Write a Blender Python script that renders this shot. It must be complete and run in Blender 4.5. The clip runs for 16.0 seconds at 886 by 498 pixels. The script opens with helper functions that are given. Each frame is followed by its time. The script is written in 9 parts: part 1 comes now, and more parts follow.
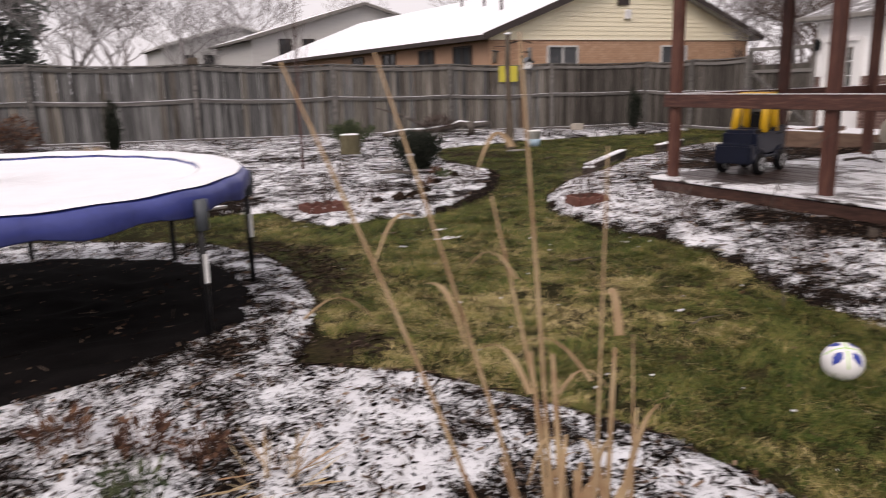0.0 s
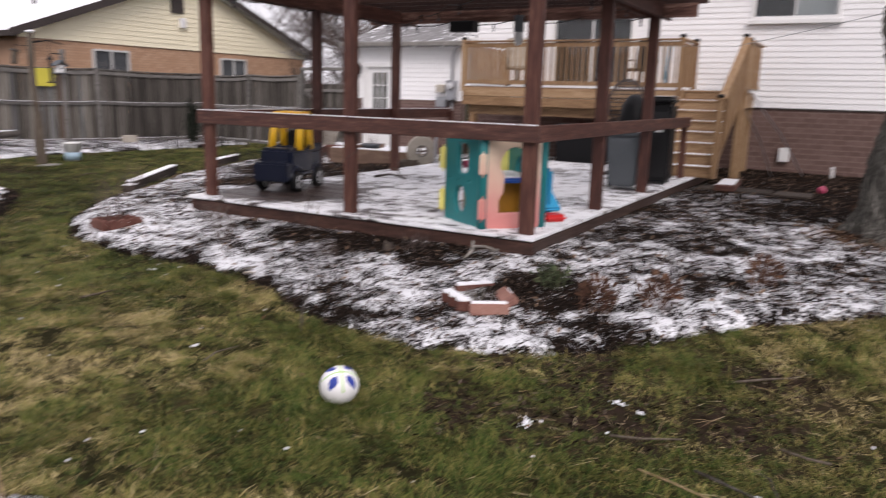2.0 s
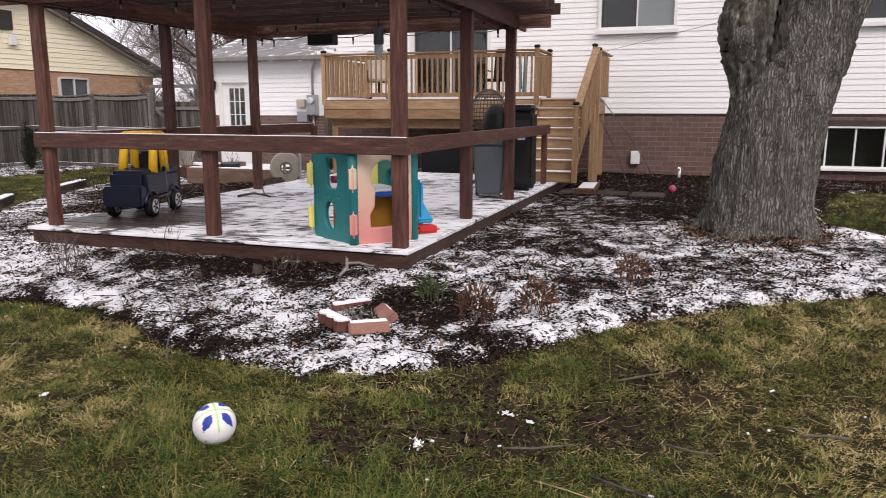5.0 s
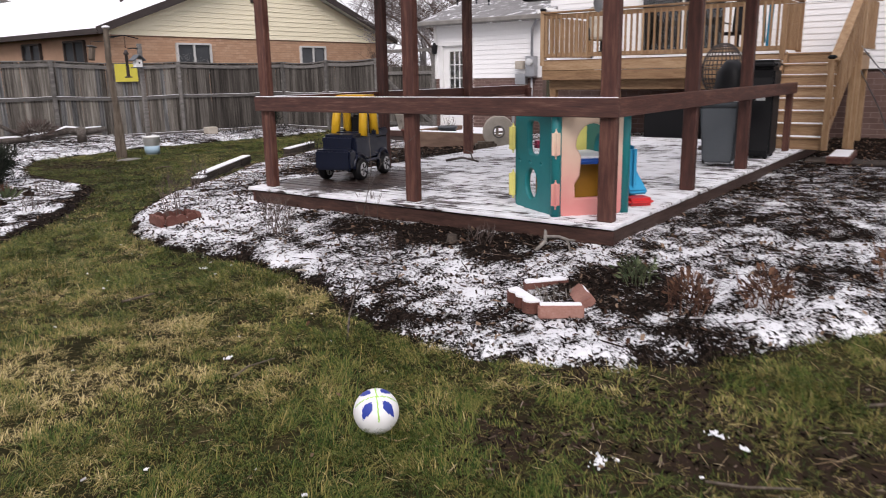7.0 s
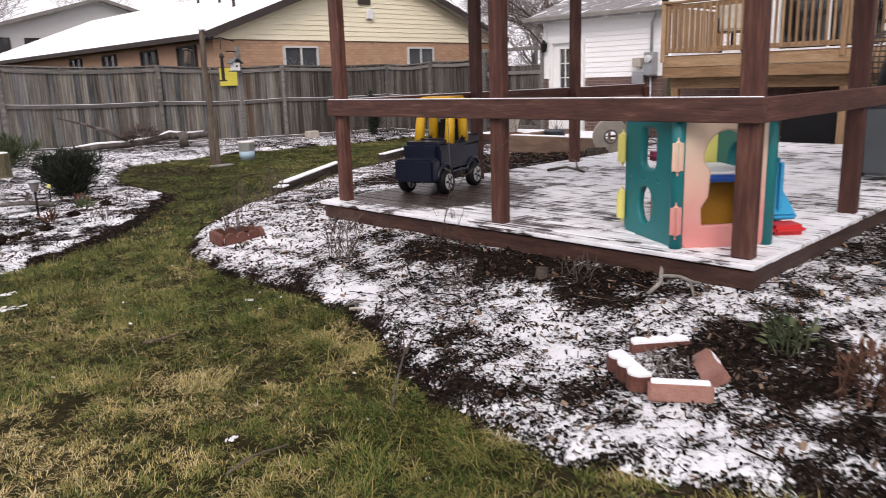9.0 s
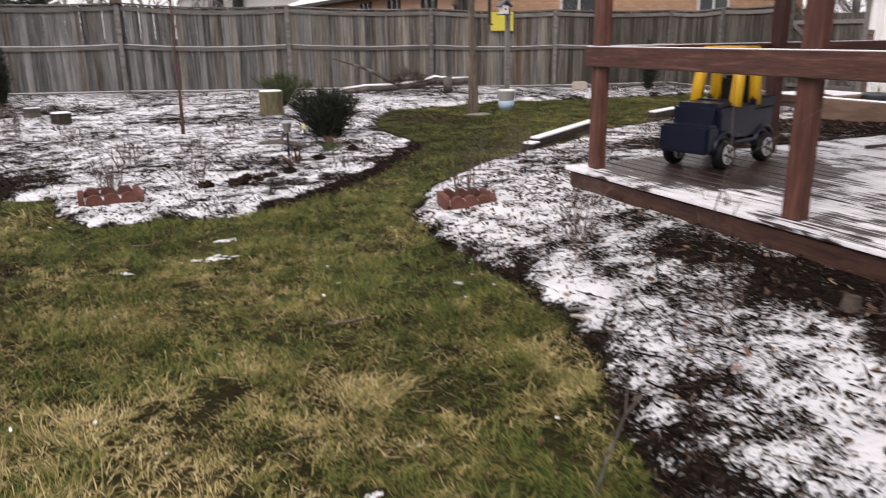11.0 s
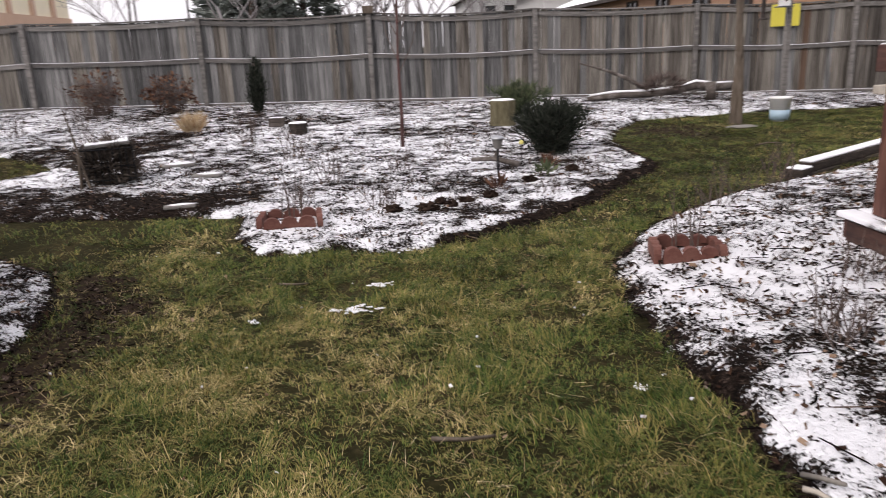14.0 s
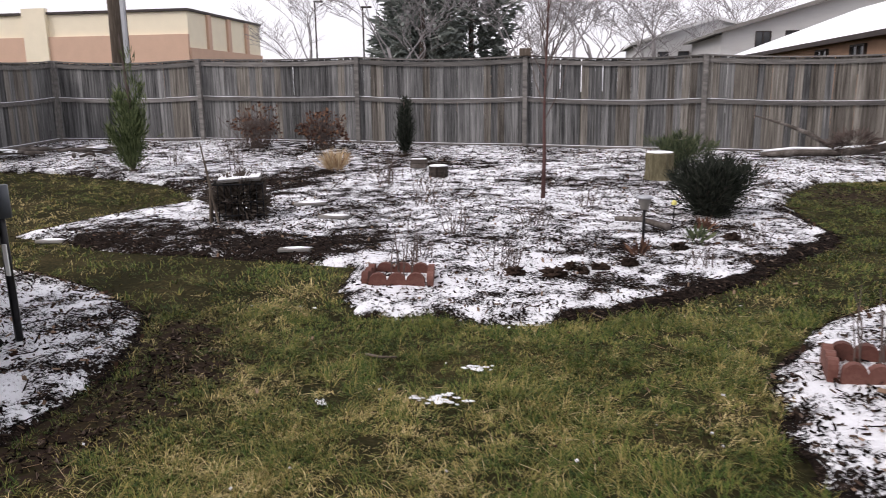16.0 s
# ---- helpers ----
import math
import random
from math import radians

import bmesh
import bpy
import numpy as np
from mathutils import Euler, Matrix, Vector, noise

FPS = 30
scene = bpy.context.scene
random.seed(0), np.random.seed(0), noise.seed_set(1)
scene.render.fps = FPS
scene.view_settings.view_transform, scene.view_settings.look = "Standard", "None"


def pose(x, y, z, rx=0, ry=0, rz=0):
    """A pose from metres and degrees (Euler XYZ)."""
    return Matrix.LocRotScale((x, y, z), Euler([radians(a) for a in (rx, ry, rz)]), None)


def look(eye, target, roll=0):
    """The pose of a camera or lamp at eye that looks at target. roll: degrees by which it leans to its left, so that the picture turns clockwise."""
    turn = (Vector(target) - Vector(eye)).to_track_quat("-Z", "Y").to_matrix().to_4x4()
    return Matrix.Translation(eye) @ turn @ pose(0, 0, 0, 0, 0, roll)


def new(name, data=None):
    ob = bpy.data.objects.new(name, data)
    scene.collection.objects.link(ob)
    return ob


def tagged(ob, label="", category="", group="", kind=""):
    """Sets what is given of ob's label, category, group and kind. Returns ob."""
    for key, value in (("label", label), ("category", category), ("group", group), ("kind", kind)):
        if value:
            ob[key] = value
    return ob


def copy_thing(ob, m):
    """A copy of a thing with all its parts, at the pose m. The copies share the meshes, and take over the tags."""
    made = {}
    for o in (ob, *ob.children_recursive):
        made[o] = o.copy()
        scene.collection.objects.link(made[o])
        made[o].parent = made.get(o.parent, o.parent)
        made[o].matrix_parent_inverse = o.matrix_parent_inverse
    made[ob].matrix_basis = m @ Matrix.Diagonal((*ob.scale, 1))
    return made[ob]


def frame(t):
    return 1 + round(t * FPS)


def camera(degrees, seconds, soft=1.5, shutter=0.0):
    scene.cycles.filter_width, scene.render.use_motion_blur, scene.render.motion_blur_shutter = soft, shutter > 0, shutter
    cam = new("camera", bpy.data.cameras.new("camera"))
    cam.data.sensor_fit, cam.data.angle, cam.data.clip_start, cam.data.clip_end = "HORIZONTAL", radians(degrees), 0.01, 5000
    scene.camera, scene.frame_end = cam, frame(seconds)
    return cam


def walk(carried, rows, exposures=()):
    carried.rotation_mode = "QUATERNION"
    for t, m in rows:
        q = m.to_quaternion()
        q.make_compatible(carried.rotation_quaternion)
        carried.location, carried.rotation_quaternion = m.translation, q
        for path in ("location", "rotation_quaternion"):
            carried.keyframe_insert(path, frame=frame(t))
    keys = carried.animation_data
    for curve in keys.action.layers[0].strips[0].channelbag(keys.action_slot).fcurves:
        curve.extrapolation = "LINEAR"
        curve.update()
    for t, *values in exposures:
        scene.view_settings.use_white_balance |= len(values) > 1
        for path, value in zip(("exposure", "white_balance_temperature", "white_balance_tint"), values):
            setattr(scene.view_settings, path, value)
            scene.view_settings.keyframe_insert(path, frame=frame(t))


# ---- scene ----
cam = camera(61.5, 16.0, soft=0.9, shutter=0.6)
PATH = [
    (0, (0.184, 0.132, 1.677), (1.117, 1.846, 1.24), -1.6),
    (0.5, (0.329, 0.078, 1.693), (1.427, 1.697, 1.276), -1.4),
    (1, (0.511, -0.011, 1.687), (1.742, 1.501, 1.242), -1.6),
    (1.3, (0.636, -0.008, 1.674), (2.074, 1.296, 1.195), -0.9),
    (1.5, (0.692, -0.027, 1.676), (2.212, 1.176, 1.185), -0.5),
    (2, (0.827, 0.066, 1.715), (2.53, 1.033, 1.308), 1.6),
    (2.5, (0.887, 0.122, 1.708), (2.7, 0.875, 1.325), 1.4),
    (3, (0.927, 0.122, 1.711), (2.788, 0.755, 1.338), 1.2),
    (3.2, (0.917, 0.089, 1.714), (2.789, 0.689, 1.348), 1.0),
    (5.3, (0.955, 0.192, 1.703), (2.797, 0.876, 1.332), -0.5),
    (5.5, (0.969, 0.208, 1.698), (2.791, 0.939, 1.313), -0.7),
    (6, (1.091, 0.231, 1.666), (2.841, 1.092, 1.221), -1.6),
    (6.5, (1.338, 0.213, 1.673), (2.989, 1.25, 1.226), -1.5),
    (7, (1.524, 0.262, 1.662), (3.087, 1.424, 1.206), -1.1),
    (7.5, (1.773, 0.457, 1.649), (3.32, 1.645, 1.209), -0.7),
    (8, (2.007, 0.585, 1.635), (3.546, 1.776, 1.175), -2.2),
    (8.2, (2.154, 0.615, 1.635), (3.653, 1.861, 1.185), -2.4),
    (10.3, (3.249, 1.358, 1.588), (4.31, 2.969, 1.063), -0.7),
    (10.5, (3.363, 1.414, 1.587), (4.32, 3.078, 1.027), -0.3),
    (11, (3.448, 1.669, 1.571), (4.23, 3.425, 1.016), -0.7),
    (11.5, (3.571, 1.943, 1.559), (4.275, 3.751, 1.074), -1.1),
    (12, (3.75, 2.128, 1.555), (4.225, 4.005, 1.056), -1.7),
    (12.5, (3.997, 2.222, 1.545), (4.174, 4.144, 1.022), 0.6),
    (13, (4.122, 2.422, 1.542), (4.296, 4.339, 1.001), -0.1),
    (13.5, (4.214, 2.642, 1.556), (4.438, 4.561, 1.036), -0.2),
    (14, (4.343, 2.765, 1.561), (4.455, 4.69, 1.032), -2.5),
    (14.5, (4.594, 2.941, 1.575), (4.503, 4.88, 1.094), -2.0),
    (15, (4.665, 3.053, 1.566), (4.52, 4.985, 1.072), -2.0),
    (15.5, (4.651, 3.336, 1.589), (4.432, 5.275, 1.153), -0.5),
    (16, (4.615, 3.551, 1.572), (4.318, 5.486, 1.158), -0.7),
]
walk(cam, [(t, look(eye, target, roll)) for t, eye, target, roll in PATH], [(0.0, 0.27, 7000, 20), (1.0, 0.31, 6800, 19), (1.5, 0.34, 6700, 19), (3.0, 0.50, 6500, 17), (5.5, 0.50, 6700, 18), (7.0, 0.49, 6550, 17), (8.0, 0.54, 6550, 17), (10.5, 0.53, 6950, 19), (11.5, 0.58, 6700, 15), (12.5, 0.50, 6700, 17), (13.0, 0.48, 6700, 18), (14.0, 0.58, 6700, 17), (14.5, 0.46, 6600, 17), (16.0, 0.56, 6550, 17)])

# ---- overcast winter light ----
sky_world = bpy.data.worlds.new("overcast")
scene.world = sky_world
sky_world.use_nodes = True
wn, wl = sky_world.node_tree.nodes, sky_world.node_tree.links
wn.clear()
w_out = wn.new("ShaderNodeOutputWorld")
w_sky = wn.new("ShaderNodeTexSky")
w_sky.sky_type, w_sky.sun_disc = "NISHITA", False
w_sky.sun_elevation, w_sky.sun_rotation = radians(42), radians(232)
w_sky.dust_density, w_sky.air_density = 4.0, 1.0
w_bg1, w_bg2, w_mix = wn.new("ShaderNodeBackground"), wn.new("ShaderNodeBackground"), wn.new("ShaderNodeMixShader")
w_bg1.inputs[1].default_value = 0.1
w_co, w_no, w_ra = wn.new("ShaderNodeTexCoord"), wn.new("ShaderNodeTexNoise"), wn.new("ShaderNodeValToRGB")
w_no.inputs["Scale"].default_value, w_no.inputs["Detail"].default_value = 2.2, 5.0
w_ra.color_ramp.elements[0].position, w_ra.color_ramp.elements[0].color = 0.3, (0.84, 0.85, 0.90, 1)
w_ra.color_ramp.elements[1].position, w_ra.color_ramp.elements[1].color = 0.7, (0.97, 0.97, 1.0, 1)
w_bg2.inputs[1].default_value = 0.86
wl.new(w_co.outputs["Generated"], w_no.inputs["Vector"])
wl.new(w_no.outputs["Fac"], w_ra.inputs["Fac"])
wl.new(w_ra.outputs["Color"], w_bg2.inputs[0])
wl.new(w_sky.outputs["Color"], w_bg1.inputs[0])
w_mix.inputs[0].default_value = 0.88
wl.new(w_bg1.outputs[0], w_mix.inputs[1])
wl.new(w_bg2.outputs[0], w_mix.inputs[2])
wl.new(w_mix.outputs[0], w_out.inputs[0])
sun = new("sun", bpy.data.lights.new("sun", "SUN"))
sun.data.energy, sun.data.angle, sun.data.color = 1.25, radians(30), (1.0, 0.97, 0.94)
sun.matrix_world = look((0, 0, 22), (19.5, 15, 0))


# ---- materials ----
def ramp_of(nt, stops):
    r = nt.nodes.new("ShaderNodeValToRGB")
    e = r.color_ramp.elements
    while len(e) < len(stops):
        e.new(0.5)
    for i, (p, c) in enumerate(stops):
        e[i].position, e[i].color = p, (*c, 1)
    return r


def surface(name, stops, scale=6.0, stretch=(1, 1, 1), rough=0.8, bump=0.3, fine=40.0, metal=0.0, coords="Object", vary=0.0, spec=0.3, island=False, blotch=0.35, spread_to=None):
    """A procedural surface: two scales of noise through a colour ramp, fine relief, and a random shift per piece."""
    m = bpy.data.materials.new(name)
    m.use_nodes = True
    nt = m.node_tree
    n, l = nt.nodes, nt.links
    b = n["Principled BSDF"]
    b.inputs["Roughness"].default_value, b.inputs["Metallic"].default_value = rough, metal
    b.inputs["Specular IOR Level"].default_value = spec
    if coords == "World":
        co = n.new("ShaderNodeNewGeometry").outputs["Position"]
    else:
        co = n.new("ShaderNodeTexCoord").outputs["Object"]
    mp = n.new("ShaderNodeMapping")
    mp.inputs["Scale"].default_value = stretch
    l.new(co, mp.inputs["Vector"])
    vec = mp.outputs["Vector"]
    if vary:
        oi = n.new("ShaderNodeNewGeometry").outputs["Random Per Island"] if island else n.new("ShaderNodeObjectInfo").outputs["Random"]
        sh = n.new("ShaderNodeVectorMath")
        sh.operation = "MULTIPLY_ADD"
        cx = n.new("ShaderNodeCombineXYZ")
        for i in range(3):
            l.new(oi, cx.inputs[i])
        l.new(cx.outputs[0], sh.inputs[0])
        sh.inputs[1].default_value = (37.0, 53.0, 71.0)
        l.new(vec, sh.inputs[2])
        vec = sh.outputs[0]
    a, c = n.new("ShaderNodeTexNoise"), n.new("ShaderNodeTexNoise")
    a.inputs["Scale"].default_value, a.inputs["Detail"].default_value = scale, 4.0
    c.inputs["Scale"].default_value, c.inputs["Detail"].default_value = fine, 5.0
    l.new(vec, a.inputs["Vector"])
    l.new(vec, c.inputs["Vector"])
    mx = n.new("ShaderNodeMix")
    mx.inputs["Factor"].default_value = blotch
    l.new(a.outputs["Fac"], mx.inputs["A"])
    l.new(c.outputs["Fac"], mx.inputs["B"])
    fac = mx.outputs["Result"]
    if vary:
        ad = n.new("ShaderNodeMath")
        ad.operation = "MULTIPLY_ADD"
        l.new(oi, ad.inputs[0])
        ad.inputs[1].default_value = vary
        mi = n.new("ShaderNodeMath")
        mi.operation = "SUBTRACT"
        l.new(fac, mi.inputs[0])
        mi.inputs[1].default_value = vary / 2
        l.new(mi.outputs[0], ad.inputs[2])
        fac = ad.outputs[0]
    if spread_to:
        st = n.new("ShaderNodeMapRange")
        st.inputs["From Min"].default_value, st.inputs["From Max"].default_value = spread_to
        l.new(fac, st.inputs["Value"])
        fac = st.outputs[0]
    r = ramp_of(nt, stops)
    l.new(fac, r.inputs["Fac"])
    l.new(r.outputs["Color"], b.inputs["Base Color"])
    if bump:
        bu = n.new("ShaderNodeBump")
        bu.inputs["Strength"].default_value, bu.inputs["Distance"].default_value = bump, 0.01
        l.new(c.outputs["Fac"], bu.inputs["Height"])
        l.new(bu.outputs["Normal"], b.inputs["Normal"])
    return m


def tones(c, d=0.25):
    """Three ramp stops round one colour."""
    return [(0.3, tuple(v * (1 - d) for v in c)), (0.5, c), (0.7, tuple(min(0.95, v * (1 + d)) for v in c))]


def snowy(m, amount, scale=(14, 14, 14), big=0.8, bare="", hole=None, soft=0.065, grain=(7.0, 0.7, 0.6), swing=(0.45, 0.5), lift=0.02):
    """Lays patchy snow over a surface: a noise threshold picks snow; 'bare' names an attribute that keeps it away."""
    nt = m.node_tree
    n, l = nt.nodes, nt.links
    b = n["Principled BSDF"]
    geo = n.new("ShaderNodeNewGeometry").outputs["Position"]
    mp = n.new("ShaderNodeMapping")
    mp.inputs["Scale"].default_value = scale
    l.new(geo, mp.inputs["Vector"])
    f, g = n.new("ShaderNodeTexNoise"), n.new("ShaderNodeTexNoise")
    f.inputs["Scale"].default_value, f.inputs["Detail"].default_value, f.inputs["Roughness"].default_value = 1.0, grain[0], grain[1]
    g.inputs["Scale"].default_value, g.inputs["Detail"].default_value = big, 3.0
    f.inputs["Distortion"].default_value = grain[2]
    l.new(mp.outputs[0], f.inputs["Vector"])
    l.new(geo, g.inputs["Vector"])

    def calc(op, x, y):
        q = n.new("ShaderNodeMath")
        q.operation = op
        for i, v in enumerate((x, y)):
            if isinstance(v, (int, float)):
                q.inputs[i].default_value = v
            else:
                l.new(v, q.inputs[i])
        return q.outputs[0]

    h = n.new("ShaderNodeTexNoise")
    h.inputs["Scale"].default_value, h.inputs["Detail"].default_value = big * 6, 3.0
    l.new(geo, h.inputs["Vector"])
    s = calc("ADD", f.outputs["Fac"], calc("ADD", calc("MULTIPLY", calc("SUBTRACT", g.outputs["Fac"], 0.5), swing[0]), calc("MULTIPLY", calc("SUBTRACT", h.outputs["Fac"], 0.5), swing[1])))
    if bare:
        at = n.new("ShaderNodeAttribute")
        at.attribute_name = bare
        s = calc("SUBTRACT", s, calc("MULTIPLY", at.outputs["Fac"], 0.5))
    if hole:
        vd = n.new("ShaderNodeVectorMath")
        vd.operation = "DISTANCE"
        l.new(geo, vd.inputs[0])
        vd.inputs[1].default_value = hole[0]
        s = calc("SUBTRACT", s, calc("MULTIPLY", calc("MAXIMUM", calc("SUBTRACT", hole[1], vd.outputs["Value"]), 0.0), 0.5))
    mr = n.new("ShaderNodeMapRange")
    mr.inputs["From Min"].default_value, mr.inputs["From Max"].default_value = 1 - amount - soft, 1 - amount + soft
    l.new(s, mr.inputs["Value"])
    mix = n.new("ShaderNodeMix")
    mix.data_type = "RGBA"
    old = b.inputs["Base Color"].links[0].from_socket
    l.new(mr.outputs[0], mix.inputs["Factor"])
    l.new(old, mix.inputs["A"])
    tint = ramp_of(nt, [(0.30, (0.70, 0.695, 0.71)), (0.50, (0.83, 0.835, 0.86)), (0.70, (0.88, 0.89, 0.915))])
    l.new(h.outputs["Fac"], tint.inputs["Fac"])
    l.new(tint.outputs["Color"], mix.inputs["B"])
    l.new(mix.outputs["Result"], b.inputs["Base Color"])
    ro = n.new("ShaderNodeMix")
    l.new(mr.outputs[0], ro.inputs["Factor"])
    ro.inputs["A"].default_value, ro.inputs["B"].default_value = b.inputs["Roughness"].default_value, 0.65
    l.new(ro.outputs["Result"], b.inputs["Roughness"])
    bu = n.new("ShaderNodeBump")
    bu.inputs["Strength"].default_value, bu.inputs["Distance"].default_value = 0.8, lift
    l.new(calc("ADD", mr.outputs[0], f.outputs["Fac"]), bu.inputs["Height"])
    l.new(bu.outputs["Normal"], b.inputs["Normal"])
    return m




def plastic(name, c, rough=0.4, spec=0.4):
    return surface(name, tones(c, 0.07), scale=3, fine=25, bump=0.06, rough=rough, spec=spec)


M = {}
M["soil"] = surface("lawn_soil", [(0.0, (0.008, 0.008, 0.004)), (0.5, (0.022, 0.020, 0.009)), (1.0, (0.060, 0.047, 0.022))], spread_to=(0.3, 0.7), scale=1.6, fine=34, bump=1.0, coords="World", rough=0.95, blotch=0.5, spec=0.03)
def worn(m, attribute, colour):
    """Mixes bare wet earth into a surface where an attribute marks wear."""
    n, l = m.node_tree.nodes, m.node_tree.links
    b = n["Principled BSDF"]
    at, mix, no, ad = n.new("ShaderNodeAttribute"), n.new("ShaderNodeMix"), n.new("ShaderNodeTexNoise"), n.new("ShaderNodeMath")
    at.attribute_name, mix.data_type, ad.operation = attribute, "RGBA", "MULTIPLY"
    no.inputs["Scale"].default_value = 9.0
    l.new(n.new("ShaderNodeNewGeometry").outputs["Position"], no.inputs["Vector"])
    mr = n.new("ShaderNodeMapRange")
    mr.inputs["From Min"].default_value, mr.inputs["From Max"].default_value = 0.3, 0.55
    l.new(no.outputs["Fac"], mr.inputs["Value"])
    l.new(at.outputs["Fac"], ad.inputs[0])
    l.new(mr.outputs[0], ad.inputs[1])
    l.new(ad.outputs[0], mix.inputs["Factor"])
    l.new(b.inputs["Base Color"].links[0].from_socket, mix.inputs["A"])
    mix.inputs["B"].default_value = (*colour, 1)
    l.new(mix.outputs["Result"], b.inputs["Base Color"])
    return m


worn(M["soil"], "mud", (0.030, 0.020, 0.015))
M["mulch"] = snowy(surface("mulch_under_snow", [(0.1, (0.0025, 0.002, 0.0018)), (0.5, (0.013, 0.009, 0.007)), (0.8, (0.042, 0.029, 0.023)), (1.0, (0.12, 0.09, 0.072))], spread_to=(0.36, 0.68), blotch=0.55, scale=22, fine=80, bump=1.0, coords="World", rough=0.95, stretch=(1, 1.6, 1), spec=0.04), 0.53, scale=(40, 36, 40), big=0.8, bare="bare", soft=0.032, grain=(6.0, 0.68, 0.9), swing=(0.5, 0.6), lift=0.025)
M["chip"] = surface("mulch_chip", [(0.2, (0.004, 0.003, 0.0025)), (0.5, (0.014, 0.0095, 0.0075)), (0.70, (0.055, 0.037, 0.028)), (0.85, (0.13, 0.095, 0.074)), (1.0, (0.26, 0.21, 0.175))], scale=9, fine=60, vary=0.8, island=True, rough=0.95, coords="World", spec=0.05)
M["leaf_litter"] = surface("dead_leaf", [(0.3, (0.028, 0.014, 0.009)), (0.55, (0.085, 0.046, 0.028)), (0.8, (0.26, 0.18, 0.125))], scale=4, fine=30, vary=0.9, island=True, coords="World", spec=0.1)
def turf(name):
    """Blades coloured by the lie of the lawn (attribute 'tone') and by tuft and blade."""
    m = surface(name, [(0.0, (0.022, 0.048, 0.008)), (0.18, (0.062, 0.100, 0.018)), (0.36, (0.135, 0.152, 0.036)), (0.56, (0.205, 0.172, 0.052)), (0.78, (0.33, 0.255, 0.10)), (1.0, (0.62, 0.50, 0.26))], bump=0, rough=0.6, coords="World", spec=0.12)
    n, l = m.node_tree.nodes, m.node_tree.links
    r = n["Principled BSDF"].inputs["Base Color"].links[0].from_node
    at, ra, ad = n.new("ShaderNodeAttribute"), n.new("ShaderNodeNewGeometry").outputs["Random Per Island"], n.new("ShaderNodeMath")
    at.attribute_name = "tone"
    ad.operation = "MULTIPLY_ADD"
    l.new(ra, ad.inputs[0])
    ad.inputs[1].default_value = 0.80
    l.new(at.outputs["Fac"], ad.inputs[2])
    l.new(ad.outputs[0], r.inputs["Fac"])
    return m


M["thatch"] = surface("brown_matted_thatch", [(0.2, (0.022, 0.016, 0.009)), (0.5, (0.070, 0.050, 0.024)), (0.8, (0.20, 0.145, 0.07))], scale=9, fine=60, vary=0.8, island=True, coords="World", rough=0.9, spec=0.05)
M["grass"] = turf("winter_grass")
M["crumb"] = surface("crumbly_snow", [(0.2, (0.40, 0.39, 0.40)), (0.5, (0.74, 0.74, 0.77)), (0.8, (0.86, 0.87, 0.90))], scale=9, fine=60, vary=0.8, island=True, rough=0.7, coords="World", spec=0.1)
M["snow"] = surface("settled_snow", tones((0.84, 0.85, 0.88), 0.04), scale=5, fine=60, bump=0.4, coords="World", rough=0.6)
M["fence"] = surface("weathered_fence_wood", [(0.10, (0.026, 0.026, 0.026)), (0.36, (0.084, 0.084, 0.083)), (0.60, (0.159, 0.158, 0.155)), (0.92, (0.310, 0.308, 0.299))], scale=2.0, stretch=(13, 13, 0.55), fine=7, bump=0.5, vary=0.20, rough=0.9, spec=0.1, blotch=0.5, spread_to=(0.27, 0.73))
M["fence_warm"] = surface("brown_grey_fence_wood", [(0.10, (0.029, 0.026, 0.022)), (0.36, (0.093, 0.083, 0.072)), (0.60, (0.172, 0.157, 0.136)), (0.92, (0.318, 0.297, 0.262))], scale=2.0, stretch=(13, 13, 0.55), fine=7, bump=0.5, vary=0.20, rough=0.9, spec=0.1, blotch=0.5, spread_to=(0.27, 0.73))
# darker copy of the fence wood: shade of the corner put into colour
M["fence_dark"] = surface("shaded_fence_wood", [(0.10, (0.022, 0.020, 0.018)), (0.36, (0.056, 0.050, 0.044)), (0.60, (0.098, 0.089, 0.079)), (0.92, (0.19, 0.175, 0.155))], scale=2.0, stretch=(13, 13, 0.55), fine=7, bump=0.5, vary=0.20, rough=0.9, spec=0.1, blotch=0.5, spread_to=(0.27, 0.73))
M["fence_fresh"] = surface("newer_brown_picket", [(0.25, (0.075, 0.048, 0.034)), (0.5, (0.13, 0.088, 0.064)), (0.75, (0.20, 0.145, 0.11))], scale=2.0, stretch=(13, 13, 0.55), fine=7, bump=0.4, vary=0.2, rough=0.9, spec=0.1)
M["fence_rail"] = surface("weathered_rail_wood", [(0.25, (0.06, 0.057, 0.054)), (0.5, (0.14, 0.132, 0.123)), (0.75, (0.26, 0.245, 0.23))], scale=3, stretch=(0.8, 9, 9), fine=14, bump=0.5, vary=0.2, rough=0.9)
M["redwood"] = surface("red_stained_timber", [(0.25, (0.030, 0.010, 0.007)), (0.5, (0.074, 0.026, 0.018)), (0.68, (0.145, 0.064, 0.044)), (0.80, (0.28, 0.17, 0.13))], scale=3.5, stretch=(7, 7, 0.8), fine=12, bump=0.35, vary=0.2, rough=0.62, spec=0.4)
# wet timber, its colour also darkened for shade
M["redwood_wet_shade"] = surface("wet_shaded_timber", [(0.25, (0.022, 0.012, 0.010)), (0.5, (0.042, 0.024, 0.019)), (0.72, (0.08, 0.05, 0.04))], scale=3.5, stretch=(0.8, 7, 7), fine=12, bump=0.35, vary=0.2, rough=0.6)
